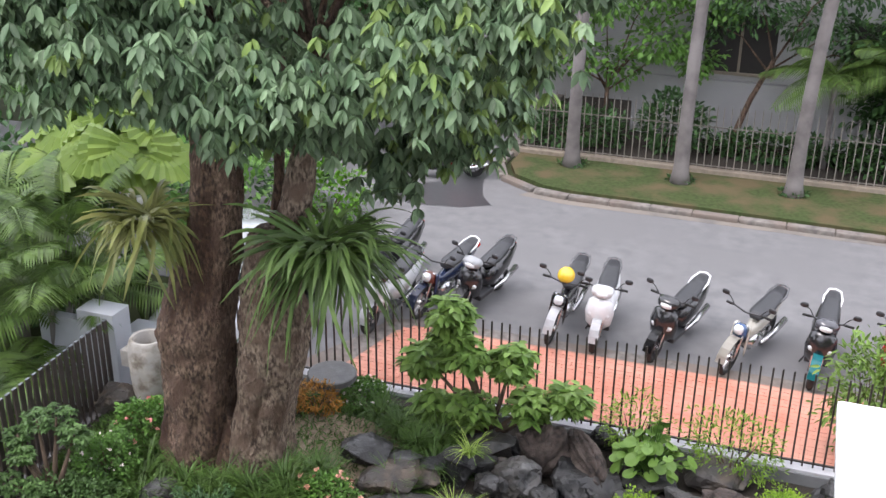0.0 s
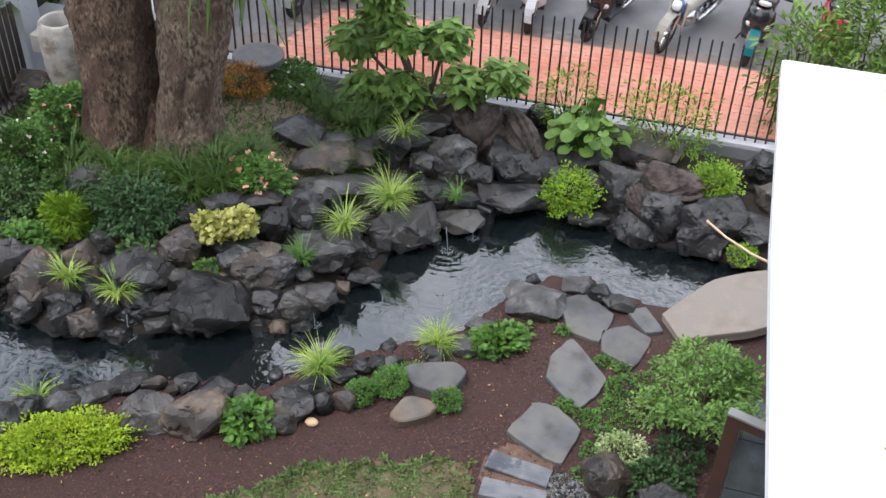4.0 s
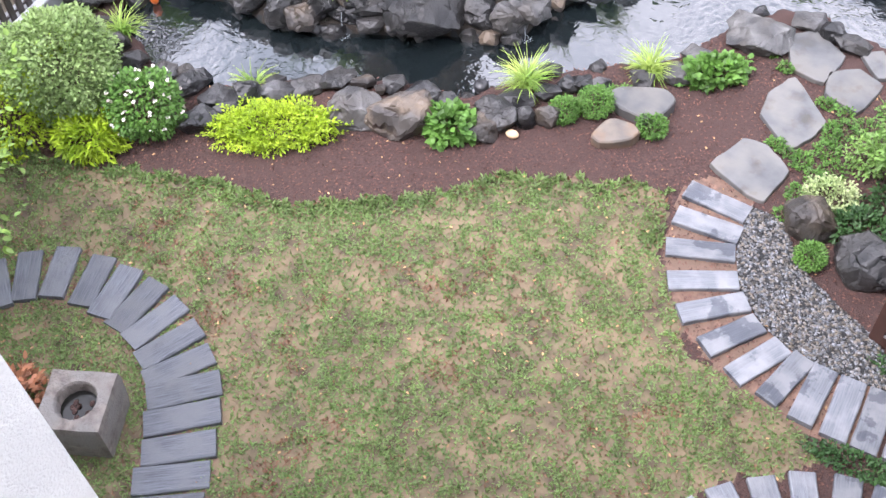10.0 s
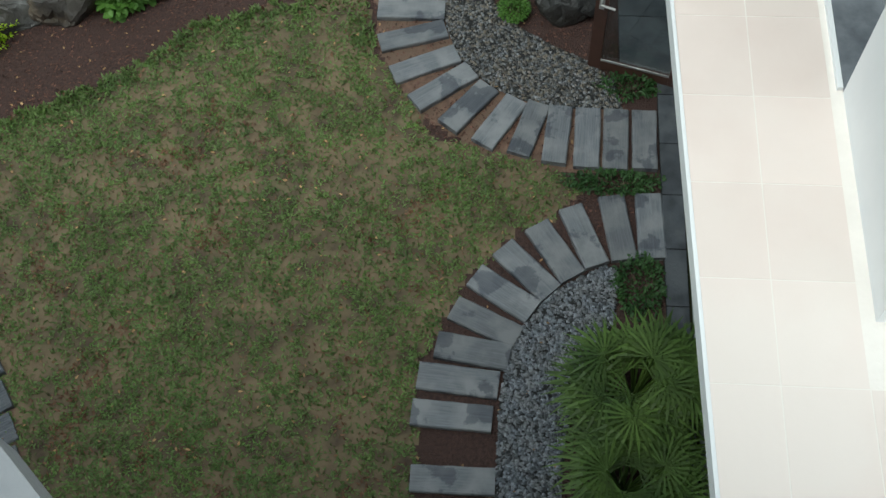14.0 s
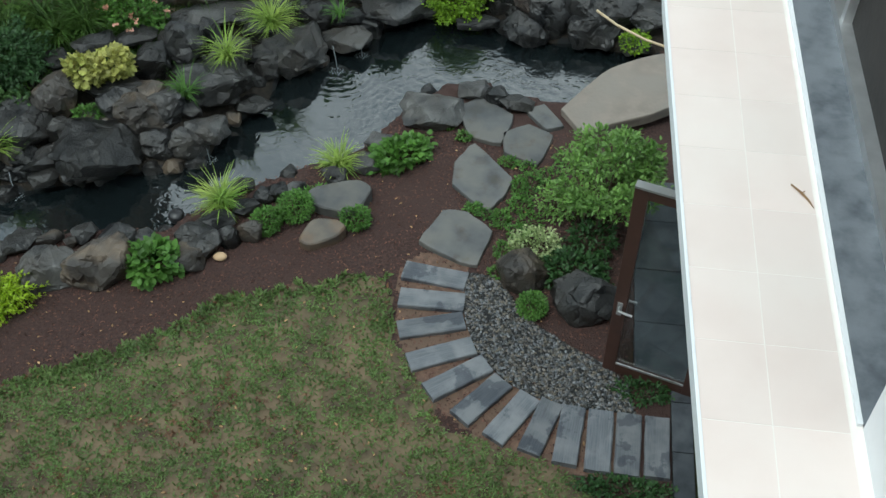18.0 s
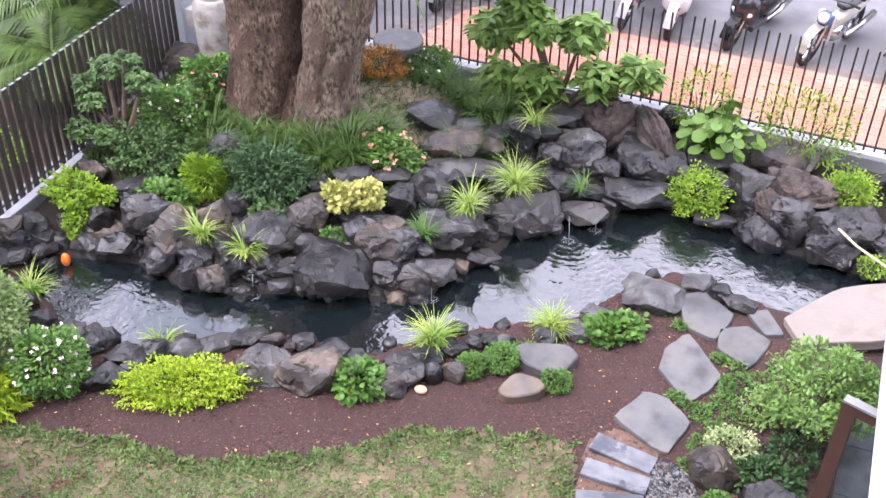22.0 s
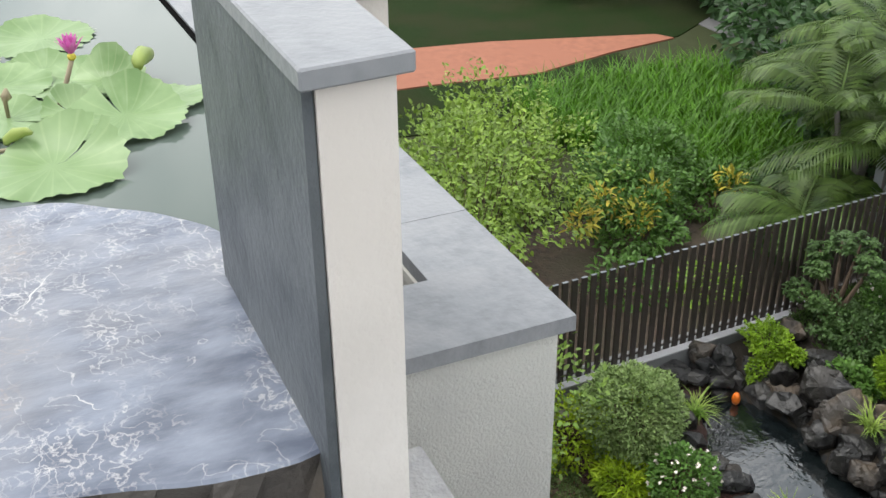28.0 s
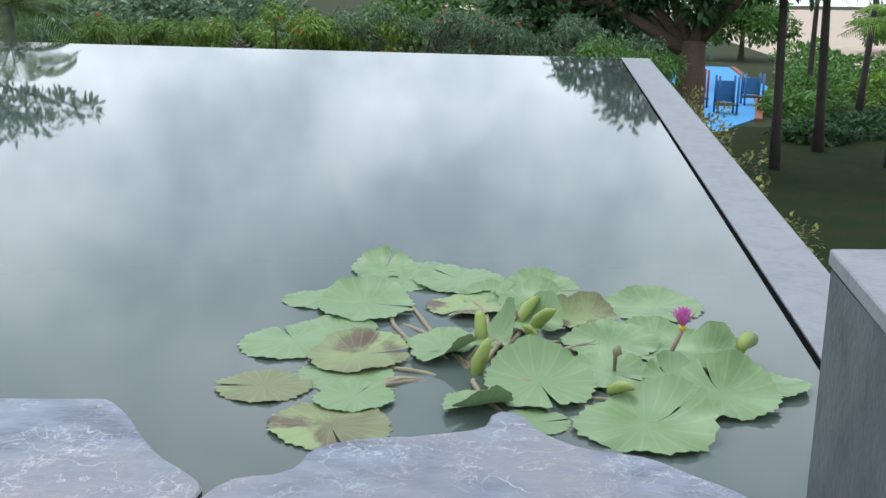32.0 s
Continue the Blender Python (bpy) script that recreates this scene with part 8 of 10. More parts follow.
def blade_bed():
    rng = np.random.default_rng(8)
    v, f = [], []
    for i in range(7000):
        x, y = rng.uniform(-16.0, -11.4), rng.uniform(8.2, 12.6)
        if y < 8.2 + 0.5 * max(0, x + 14.0) or rng.random() < 0.15:
            continue
        a, ln = rng.uniform(0, 6.28), rng.uniform(0.5, 0.95)
        c, s = math.cos(a), math.sin(a)
        o = len(v)
        for j in range(4):
            t = j / 3
            u, h, w = ln * 0.45 * t * t, ln * (t - 0.28 * t * t), 0.022 * (1 - t) + 0.002
            v += [(x + c * u - s * w, y + s * u + c * w, h), (x + c * u + s * w, y + s * u - c * w, h)]
            if j:
                f.append((o + 2 * j - 2, o + 2 * j - 1, o + 2 * j + 1, o + 2 * j))
    tagged(raw("lily_bed", v, f, L_bright), "tall bright green strap-leaved lily bed", "plants", kind="stuff")


L_bright = leaf_mat("bright_blade", (0.1, 0.27, 0.015), (0.05, 0.15, 0.01), trans=0.3)
blade_bed()
G2 = "shrubs beyond the fence"
for x, y, r, n, s, m, lab in (
        (-11.6, 8.0, (1.0, 0.8, 0.5), 4600, 0.085, L_mid, "low dense green shrub in the border"), (-12.4, 8.9, (1.0, 0.8, 0.5), 3800, 0.085, L_mid, "low dense green shrub in the border"),
        (-10.6, 7.5, (0.7, 0.6, 0.42), 2100, 0.08, L_mid, "low dense green shrub in the border"), (-11.0, 9.2, (0.7, 0.6, 0.4), 1900, 0.085, L_mid, "low dense green shrub in the border"),
        (-9.5, 6.6, (0.5, 0.5, 0.3), 420, 0.1, L_mid, "small green shrub on bare soil"), (-9.0, 7.6, (0.4, 0.5, 0.25), 300, 0.1, L_lime2, "small green shrub on bare soil"),
        (-12.8, 6.2, (1.1, 1.0, 0.8), 1800, 0.12, L_hedge, "pale green bushy shrub"),
        (-9.4, 9.2, (0.5, 0.5, 0.4), 420, 0.12, L_dark, "dark green shrub under the palm"), (-10.4, 10.2, (0.7, 0.6, 0.5), 700, 0.14, L_dark, "dark green shrub under the palm"),
        (-12.0, 12.6, (1.6, 1.2, 1.3), 2000, 0.2, L_dark, "dark green shrub mass behind the palm"), (-14.5, 14.0, (2.2, 1.5, 1.4), 2200, 0.22, L_dark, "dark green shrub mass"),
        (-18.5, 16.0, (2.8, 1.6, 1.3), 2200, 0.25, L_dark, "dark green shrub mass beyond the lawn"), (-23.5, 14.5, (2.6, 2.4, 1.3), 2200, 0.25, L_dark, "dark green shrub mass beyond the lawn"),
        (-9.2, 15.5, (1.6, 1.2, 1.3), 1600, 0.16, L_mid, "green shrubs at the street corner"), (-8.7, 18.0, (0.9, 0.8, 0.6), 900, 0.14, L_bright, "bright green shrub by the driveway"),
        (-11.5, 18.0, (2.4, 1.8, 1.8), 2200, 0.22, L_dark, "dark green shrub mass by the driveway")):
    shrub("garden_shrub", x, y, r, n, s, m, lab, z=0.0, group=G2, aspect=0.45, lump=0.3)
for x, y in ((-10.55, 6.6), (-10.85, 7.95), (-10.7, 9.15), (-10.95, 7.2), (-10.4, 7.4)):
    shrub("croton", x, y, (0.2, 0.2, 0.18), 80, 0.13, L_yellow, "yellow-leaved croton in the border", z=0.45, aspect=0.3, group="yellow crotons", stems=3)
# the tall light-green shrub beside the house
for x, y, z, r, n in ((-6.95, 3.0, 0.9, (0.8, 0.75, 0.75), 1500), (-8.2, 3.3, 0.9, (1.0, 0.9, 1.0), 2000), (-9.6, 4.3, 0.7, (1.2, 1.1, 1.0), 2300), (-10.8, 5.2, 0.3, (1.2, 1.0, 0.9), 1800), (-6.3, 2.4, 1.0, (0.7, 0.7, 0.7), 900), (-8.35, 4.0, 0.1, (0.6, 0.6, 0.65), 900), (-11.3, 6.2, 0.3, (1.2, 0.9, 0.75), 1700), (-13.2, 6.6, 0.2, (1.2, 0.9, 0.7), 1500)):
    shrub("tall_shrub", x, y, r, n, 0.075, L_hedge, "tall airy light green shrub beside the house", z=z * 0.6, aspect=0.5, lump=0.4, k=6.0, group="tall shrubs beside the house", lift=1.35, stems=9)
palm(-9.6, 10.9, 0, 1.9, 8, 2.0, "feathery green areca palm clump by the fence", 3, stems=5, trunk_r=0.045, lw=0.26)
palm(-10.9, 11.9, 0, 2.2, 8, 2.1, "feathery green areca palm clump in the border", 7, stems=4, trunk_r=0.045, lw=0.26)
palm(-9.2, 9.4, 0, 0.9, 7, 1.3, "young feathery areca palm by the fence", 5, stems=2, trunk_r=0.04)


def licuala(x, y, z, n, seed):
    """A fan palm with wide undivided pleated leaves."""
    rng = np.random.default_rng(seed)
    base = empty("ruffled_fan_palm", pose(x, y, 0), "ruffled fan palm with wide pleated green leaves", "palm")
    for i in range(n):
        a = 2.4 * i + rng.uniform(-0.3, 0.3)
        el = rng.uniform(0.5, 1.2)
        p = Vector((math.cos(a) * math.cos(el) * 0.9, math.sin(a) * math.cos(el) * 0.9, z + math.sin(el) * 0.9 - 0.5))
        bm = bmesh.new()
        tube(bm, [(0, 0, 0), (p.x * 0.4, p.y * 0.4, p.z * 0.6), tuple(p)], 0.018, 6)
        part("stalk", bm, L_palm, base)
        bm = bmesh.new()
        c = bm.verts.new((0, 0, 0))
        last, N, r = None, 36, rng.uniform(0.5, 0.68)
        for k in range(N + 1):
            b = (k / N - 0.5) * 5.0
            zz = 0.03 * (1 if k % 2 else -1)
            m = bm.verts.new((r * 0.6 * math.cos(b), r * 0.6 * math.sin(b), zz * 0.6 + 0.04))
            e = bm.verts.new((r * math.cos(b), r * math.sin(b), zz - 0.05))
            if last:
                bm.faces.new((c, last[0], m))
                bm.faces.new((last[0], last[1], e, m))
            last = (m, e)
        part("leaf", bm, L_bright2, base, m=pose(*p, 0, rng.uniform(20, 60), math.degrees(a)))


L_bright2 = leaf_mat("pleated_leaf", (0.2, 0.32, 0.06), (0.12, 0.22, 0.04))
licuala(-9.5, 12.9, 2.8, 11, 2)
licuala(-10.8, 13.8, 2.6, 9, 5)


def garden_lamp():
    base = empty("garden_lamp", pose(-9.05, 12.5, 0), "white globe garden lamp on a dark post", "lamp")
    bm = bmesh.new()
    tube(bm, [(0, 0, 0), (0, 0, 2.2)], 0.035, 10)
    part("post", bm, M_fence, base, smooth=True)
    bm = bmesh.new()
    bmesh.ops.create_uvsphere(bm, u_segments=20, v_segments=12, radius=0.17, matrix=Matrix.Translation((0, 0, 2.45)))
    part("globe", bm, plain("opal_glass", (0.85, 0.86, 0.88), 0.25), base, "white opal globe", smooth=True)
    bm = bmesh.new()
    lathe(bm, [(0.06, 2.18), (0.1, 2.22), (0.1, 2.3), (0.07, 2.32)], 16)
    part("collar", bm, plain("white_collar", (0.8, 0.8, 0.8), 0.4), base, smooth=True)


garden_lamp()

# ---- the parked motorbikes ----
M_tyre = plain("black_rubber", (0.02, 0.02, 0.02), 0.8)
M_seat = plain("black_seat_vinyl", (0.035, 0.036, 0.04), 0.45)
M_chrome = plain("chrome", (0.65, 0.65, 0.66), 0.2, metal=0.9)
M_blackp = plain("black_painted_metal", (0.03, 0.03, 0.033), 0.4)
M_lens = plain("headlight_lens", (0.75, 0.78, 0.8), 0.1, coat=0.8)
M_red = plain("red_lens", (0.5, 0.03, 0.02), 0.2)


def paint(name, col):
    return plain(name, col, 0.25, coat=0.7)


def wheel(parent, y, r, scooter, w=0.05):
    bm = bmesh.new()
    n, m = 24, 8
    rings = []
    for i in range(n):
        a = 2 * math.pi * i / n
        rings.append([bm.verts.new(((w * math.sin(2 * math.pi * j / m)), (r - w + w * math.cos(2 * math.pi * j / m)) * math.cos(a), (r - w + w * math.cos(2 * math.pi * j / m)) * math.sin(a))) for j in range(m)])
    for i in range(n):
        for j in range(m):
            bm.faces.new((rings[i][j], rings[i][(j + 1) % m], rings[(i + 1) % n][(j + 1) % m], rings[(i + 1) % n][j]))
    wh = part("wheel", bm, M_tyre, parent, "black tyre with a metal rim", smooth=True, m=pose(0, y, r))
    bm = bmesh.new()
    for i in range(5 if scooter else 16):
        a = 2 * math.pi * i / (5 if scooter else 16)
        tube(bm, [(0, 0, 0), (0, (r - w) * math.cos(a), (r - w) * math.sin(a))], 0.016 if scooter else 0.004, 5)
    part("spokes", bm, M_blackp if scooter else M_chrome, wh)
    bm = bmesh.new()
    lathe(bm, [(0.05, -0.06), (0.055, -0.02), (0.055, 0.02), (0.05, 0.06)], 12)
    part("hub", bm, M_chrome, wh, m=pose(0, 0, 0, 0, 90, 0))
    bm = bmesh.new()
    rr = r - w * 1.3
    for i in range(n):
        a, b = 2 * math.pi * i / n, 2 * math.pi * (i + 1) / n
        vs = [bm.verts.new((x, q * math.cos(t), q * math.sin(t))) for x, q, t in ((-0.02, rr, a), (0.02, rr, a), (0.02, rr, b), (-0.02, rr, b))]
        bm.faces.new(vs)
    part("rim", bm, M_chrome, wh)
    return wh


def shell(bm, sections, n=10):
    """A closed skin over oval sections (y, z, half width, half height)."""
    rings = []
    for y, z, w, h in sections:
        rings.append([bm.verts.new((w * math.copysign(abs(math.cos(a)) ** 0.75, math.cos(a)), y, z + h * math.copysign(abs(math.sin(a)) ** 0.75, math.sin(a)))) for a in [2 * math.pi * k / n for k in range(n)]])
    for s, t in zip(rings, rings[1:]):
        for k in range(n):
            bm.faces.new((s[k], t[k], t[(k + 1) % n], s[(k + 1) % n]))
    bm.faces.new(rings[0])
    bm.faces.new(rings[-1][::-1])
    bmesh.ops.recalc_face_normals(bm, faces=bm.faces)


def motorbike(m, label, col, trim, scooter=True, seat_trim=(0.08, 0.08, 0.085), helmet=None, mirrors=True, fender=None, group="parked motorbikes"):
    """A small motorbike: its front wheel touches the ground at the origin, and it points towards -y."""
    base = empty("motorbike", m, label, "motorbike", group)
    P, T = paint("paint_%d" % random.randrange(10 ** 6), col), paint("trim_%d" % random.randrange(10 ** 6), trim)
    r = 0.25 if scooter else 0.285
    wheel(base, 0, r, scooter, 0.055 if scooter else 0.04)
    wheel(base, 1.25, r, scooter, 0.06 if scooter else 0.045)
    bm = bmesh.new()
    for s in (0.07, -0.07):
        tube(bm, [(s, 0, r), (s, 0.12, r + 0.34), (s * 0.9, 0.2, 0.78)], 0.02, 8)
    part("fork", bm, M_chrome, base, smooth=True)
    bm = bmesh.new()
    N = 9
    rows = []
    for i in range(N):
        a = math.radians(-25 + 160 * i / (N - 1))
        rr = r + 0.045
        rows.append([bm.verts.new((x, rr * math.cos(math.pi / 2 + a - 0.9) * 1.0, r + rr * math.sin(math.pi / 2 + a - 0.9))) for x in (-0.07, -0.04, 0.04, 0.07)])
    for p, q in zip(rows, rows[1:]):
        for k in range(3):
            bm.faces.new((p[k], q[k], q[k + 1], p[k + 1]))
    bmesh.ops.solidify(bm, geom=bm.faces[:], thickness=0.012)
    part("mudguard", bm, paint("guard_%d" % random.randrange(10 ** 6), fender) if fender else P, base)
    if scooter:
        bm = bmesh.new()
        shell(bm, [(0.02, 0.62, 0.06, 0.08), (0.08, 0.62, 0.17, 0.2), (0.15, 0.6, 0.22, 0.28), (0.23, 0.55, 0.2, 0.28), (0.28, 0.5, 0.14, 0.22)])
        ff = part("front_fairing", bm, P, base, smooth=True)
        for s in (1, -1):
            bm = bmesh.new()
            shell(bm, [(-0.01, 0, 0.03, 0.035), (0.02, 0.01, 0.06, 0.05), (0.06, 0.02, 0.05, 0.05)], 8)
            part("indicator", bm, M_lens, ff, "clear lamp lens", m=pose(s * 0.11, 0.06, 0.58), smooth=True)
        bm = bmesh.new()
        shell(bm, [(0.06, 0.93, 0.06, 0.05), (0.12, 0.93, 0.16, 0.08), (0.2, 0.95, 0.18, 0.08), (0.27, 0.94, 0.12, 0.06)])
        cw = part("handlebar_cowl", bm, T, base, smooth=True)
        bm = bmesh.new()
        shell(bm, [(0.04, 0.92, 0.05, 0.03), (0.075, 0.92, 0.09, 0.05), (0.12, 0.92, 0.09, 0.05)], 10)
        part("headlight", bm, M_lens, cw, "clear headlight", smooth=True)
        box_part("footboard", (-0.17, 0.17, 0.28, 0.72, 0.24, 0.32), M_blackp, base, bevel=0.02)
        bm = bmesh.new()
        shell(bm, [(0.62, 0.45, 0.12, 0.12), (0.75, 0.5, 0.18, 0.2), (1.0, 0.55, 0.2, 0.2), (1.3, 0.62, 0.17, 0.16), (1.58, 0.72, 0.1, 0.09)])
        part("body", bm, P, base, smooth=True)
    else:
        bm = bmesh.new()
        shell(bm, [(0.06, 0.7, 0.05, 0.06), (0.12, 0.68, 0.1, 0.12), (0.22, 0.62, 0.12, 0.16)])
        part("headlight_shell", bm, T, base, smooth=True)
        bm = bmesh.new()
        shell(bm, [(0.02, 0.72, 0.03, 0.03), (0.05, 0.72, 0.07, 0.07), (0.1, 0.72, 0.075, 0.075)])
        part("headlight", bm, M_lens, base, "round headlight", smooth=True)
        for s in (1, -1):
            bm = bmesh.new()
            shell(bm, [(0.18, 0.56, 0.012, 0.2), (0.26, 0.5, 0.02, 0.27), (0.34, 0.42, 0.012, 0.24)], 8)
            part("leg_shield", bm, P, base, m=pose(s * 0.16, 0, 0, 0, 0, s * 12), smooth=True)
        bm = bmesh.new()
        shell(bm, [(0.22, 0.6, 0.07, 0.1), (0.5, 0.5, 0.08, 0.1), (0.8, 0.55, 0.12, 0.13), (1.15, 0.62, 0.13, 0.11), (1.5, 0.7, 0.07, 0.06)])
        part("body", bm, P, base, smooth=True)
        bm = bmesh.new()
        shell(bm, [(0.5, 0.32, 0.12, 0.1), (0.65, 0.33, 0.14, 0.13), (0.85, 0.32, 0.12, 0.11)])
        part("engine", bm, M_chrome, base, smooth=True)
    bm = bmesh.new()
    shell(bm, [(0.6, 0.72, 0.08, 0.04), (0.72, 0.74, 0.14, 0.05), (0.95, 0.76, 0.15, 0.05), (1.25, 0.82, 0.13, 0.05), (1.5, 0.86, 0.09, 0.04)])
    part("seat", bm, M_seat, base, "black vinyl seat", smooth=True)
    bm = bmesh.new()
    tube(bm, [(-0.12, 1.15, 0.79), (-0.135, 1.35, 0.85), (-0.09, 1.52, 0.9), (0, 1.56, 0.91), (0.09, 1.52, 0.9), (0.135, 1.35, 0.85), (0.12, 1.15, 0.79)], 0.016, 8)
    part("grab_rail", bm, paint("rail_%d" % random.randrange(10 ** 6), seat_trim), base, smooth=True)
    bm = bmesh.new()
    shell(bm, [(1.55, 0.76, 0.08, 0.04), (1.62, 0.76, 0.07, 0.035)])
    part("tail_light", bm, M_red, base, "red tail light", smooth=True)
    bm = bmesh.new()
    tube(bm, [(-0.34, 0.3, 0.95), (-0.2, 0.24, 0.98), (0, 0.2, 0.96), (0.2, 0.24, 0.98), (0.34, 0.3, 0.95)], 0.013, 8)
    hb = part("handlebar", bm, M_blackp, base, smooth=True)
    for s in (1, -1):
        bm = bmesh.new()
        tube(bm, [(s * 0.23, 0.255, 0.975), (s * 0.35, 0.305, 0.948)], 0.02, 8)
        part("grip", bm, M_tyre, hb, smooth=True)
        if mirrors:
            bm = bmesh.new()
            tube(bm, [(s * 0.2, 0.24, 0.98), (s * 0.27, 0.2, 1.1), (s * 0.33, 0.2, 1.13)], 0.007, 6)
            shell2 = bmesh.new()
            shell(shell2, [(-0.015, 0, 0.045, 0.03), (0.0, 0, 0.06, 0.042), (0.015, 0, 0.05, 0.034)], 12)
            part("mirror_stalk", bm, M_blackp, hb, smooth=True)
            part("mirror", shell2, M_blackp, hb, "round black mirror", m=pose(s * 0.36, 0.19, 1.15), smooth=True)
    bm = bmesh.new()
    tube(bm, [(0.13, 0.8, 0.25), (0.15, 1.15, 0.28), (0.15, 1.55, 0.38)], [0.03, 0.045, 0.05], 10)
    part("exhaust", bm, M_chrome, base, smooth=True)
    bm = bmesh.new()
    tube(bm, [(-0.1, 0.75, 0.25), (-0.22, 0.7, 0.0)], 0.014, 6)
    part("side_stand", bm, M_blackp, base)
    if helmet:
        bm = bmesh.new()
        bmesh.ops.create_uvsphere(bm, u_segments=18, v_segments=12, radius=0.145, matrix=pose(0, 0, 0) @ Matrix.Diagonal((0.92, 1.08, 0.92, 1)))
        for v in [v for v in bm.verts if v.co.z < -0.06]:
            v.co.z = -0.06
        hm = part("helmet", bm, paint("helmet_yellow", helmet), None, smooth=True, m=m @ pose(0, 0.28, 1.06))
        tagged(hm, "yellow helmet resting on a motorbike's handlebar", "helmet")
    return base


def bike(fx, fy, sx, sy, lean, label, *a, **k):
    """Placed by its front wheel and the way to its seat."""
    ang = math.degrees(math.atan2(sy - fy, sx - fx)) - 90
    motorbike(pose(fx, fy + 0.02, 0, 0, 0, ang) @ pose(0, 0, 0, 0, lean, 0), label, *a, **k)


K, SIL, WH = (0.015, 0.015, 0.017), (0.3, 0.31, 0.32), (0.75, 0.76, 0.78)
bike(-6.5, 15.1, -6.34, 16.44, 6, "black scooter parked at the roadside", K, K)
bike(-6.0, 13.75, -5.85, 15.1, 6, "pale grey scooter parked behind the tree", (0.55, 0.56, 0.57), K)
bike(-5.45, 14.5, -5.21, 15.52, 7, "dark blue underbone motorbike with a white grab rail", (0.02, 0.03, 0.07), (0.12, 0.03, 0.02), scooter=False, seat_trim=WH)
bike(-4.83, 14.75, -4.58, 16.01, 6, "black and silver scooter with mirrors", K, SIL)
bike(-3.3, 14.4, -3.27, 15.36, 8, "old black motorbike with a white mudguard", K, K, scooter=False, helmet=(0.75, 0.5, 0.02), fender=WH)
bike(-2.61, 14.38, -2.68, 15.68, 4, "white scooter with wide black mirrors", WH, (0.7, 0.71, 0.73))
bike(-1.73, 14.4, -1.38, 15.60, 7, "black scooter with a white grab rail", K, K, seat_trim=WH)
bike(-0.66, 14.4, -0.24, 15.52, 7, "cream and blue underbone motorbike", (0.5, 0.48, 0.42), (0.05, 0.1, 0.22), scooter=False)
bike(0.51, 14.4, 0.62, 15.82, 6, "dark motorbike with a teal mudguard", K, (0.05, 0.05, 0.06), seat_trim=WH, fender=(0.02, 0.25, 0.28))
bike(1.5, 14.45, 1.65, 15.8, 6, "red and black scooter half hidden by leaves", (0.35, 0.02, 0.02), K)
bike(2.45, 14.45, 2.6, 15.8, 6, "grey scooter parked beside the forecourt", (0.15, 0.16, 0.17), K)
bike(-7.9, 20.9, -6.75, 21.3, 6, "red scooter parked across the street", (0.4, 0.02, 0.02), K, group="")


# ---- across the street ----
M_palewall = mat("pale_grey_house_wall", (0.34, 0.34, 0.34), (0.28, 0.28, 0.285), rough=0.85, scale=1.5, bump=0.2, stain=0.6, c3=(0.31, 0.31, 0.31))
M_farfence = mat("pale_brown_picket", (0.22, 0.2, 0.175), (0.15, 0.135, 0.12), rough=0.7, scale=10, bump=0.2, obj=0.2)
M_palebase = mat("pale_kerb_base", (0.26, 0.22, 0.17), (0.18, 0.15, 0.12), rough=0.9, scale=8, bump=0.4)


def far_fence():
    base = empty("far_fence", label="pale brown metal picket fence across the street", category="fence")
    box_part("fence_base", (-6.6, 14.0, 23.1, 23.3, -0.1, 0.2), M_palebase, base, "low pale stone base", bevel=0.02)
    bm = bmesh.new()
    tube(bm, [(0, 0, 0), (0, 0, 1.34), (0, 0, 1.42)], [0.012, 0.011, 0.004], 6)
    me = bpy.data.meshes.new("picket")
    bm.to_mesh(me)
    bm.free()
    for i in range(127):
        link("picket", me, M_farfence, base, m=pose(-6.5 + i * 0.16, 23.2, 0.2, random.uniform(-0.6, 0.6), random.uniform(-0.6, 0.6), 0))
    for z in (0.24, 1.12):
        box_part("rail", (-6.6, 14.0, 23.215, 23.235, z, z + 0.022), M_farfence, base)


far_fence()
slab("far_bed", [(-6.2, 23.3), (14, 23.3), (14, 40), (-6.2, 40)], -0.05, 0.115, M_soil, "dark planted soil behind the fence", "flower bed")


def far_house():
    base = empty("far_house", label="pale grey rendered house behind the far fence", category="house")
    box_part("wall", (-4.1, 16.0, 25.7, 26.0, 0.0, 1.55), M_palewall, base, "pale grey lower wall")
    box_part("upper_wall", (-4.1, 16.0, 25.9, 26.0, 1.55, 6.0), M_palewall, base, "pale grey upper wall")
    box_part("wing_wall", (-9.0, -4.1, 28.5, 28.8, 0.0, 6.0), M_palewall, base, "set-back pale wall")
    box_part("roof", (-9.4, 16.4, 25.3, 36.0, 6.0, 6.25), M_palewall, base, "flat roof slab")
    for x in (-2.5, 0.6, 3.7, 6.8):
        w = box_part("window", (x, x + 1.6, 25.87, 25.93, 1.75, 3.1), M_dark, base, "dark window")
        box_part("window_sill", (x - 0.06, x + 1.66, 25.82, 25.9, 1.68, 1.75), M_palebase, w)
        box_part("window_frame", (x + 0.77, x + 0.83, 25.84, 25.87, 1.75, 3.1), M_palebase, w)


far_house()


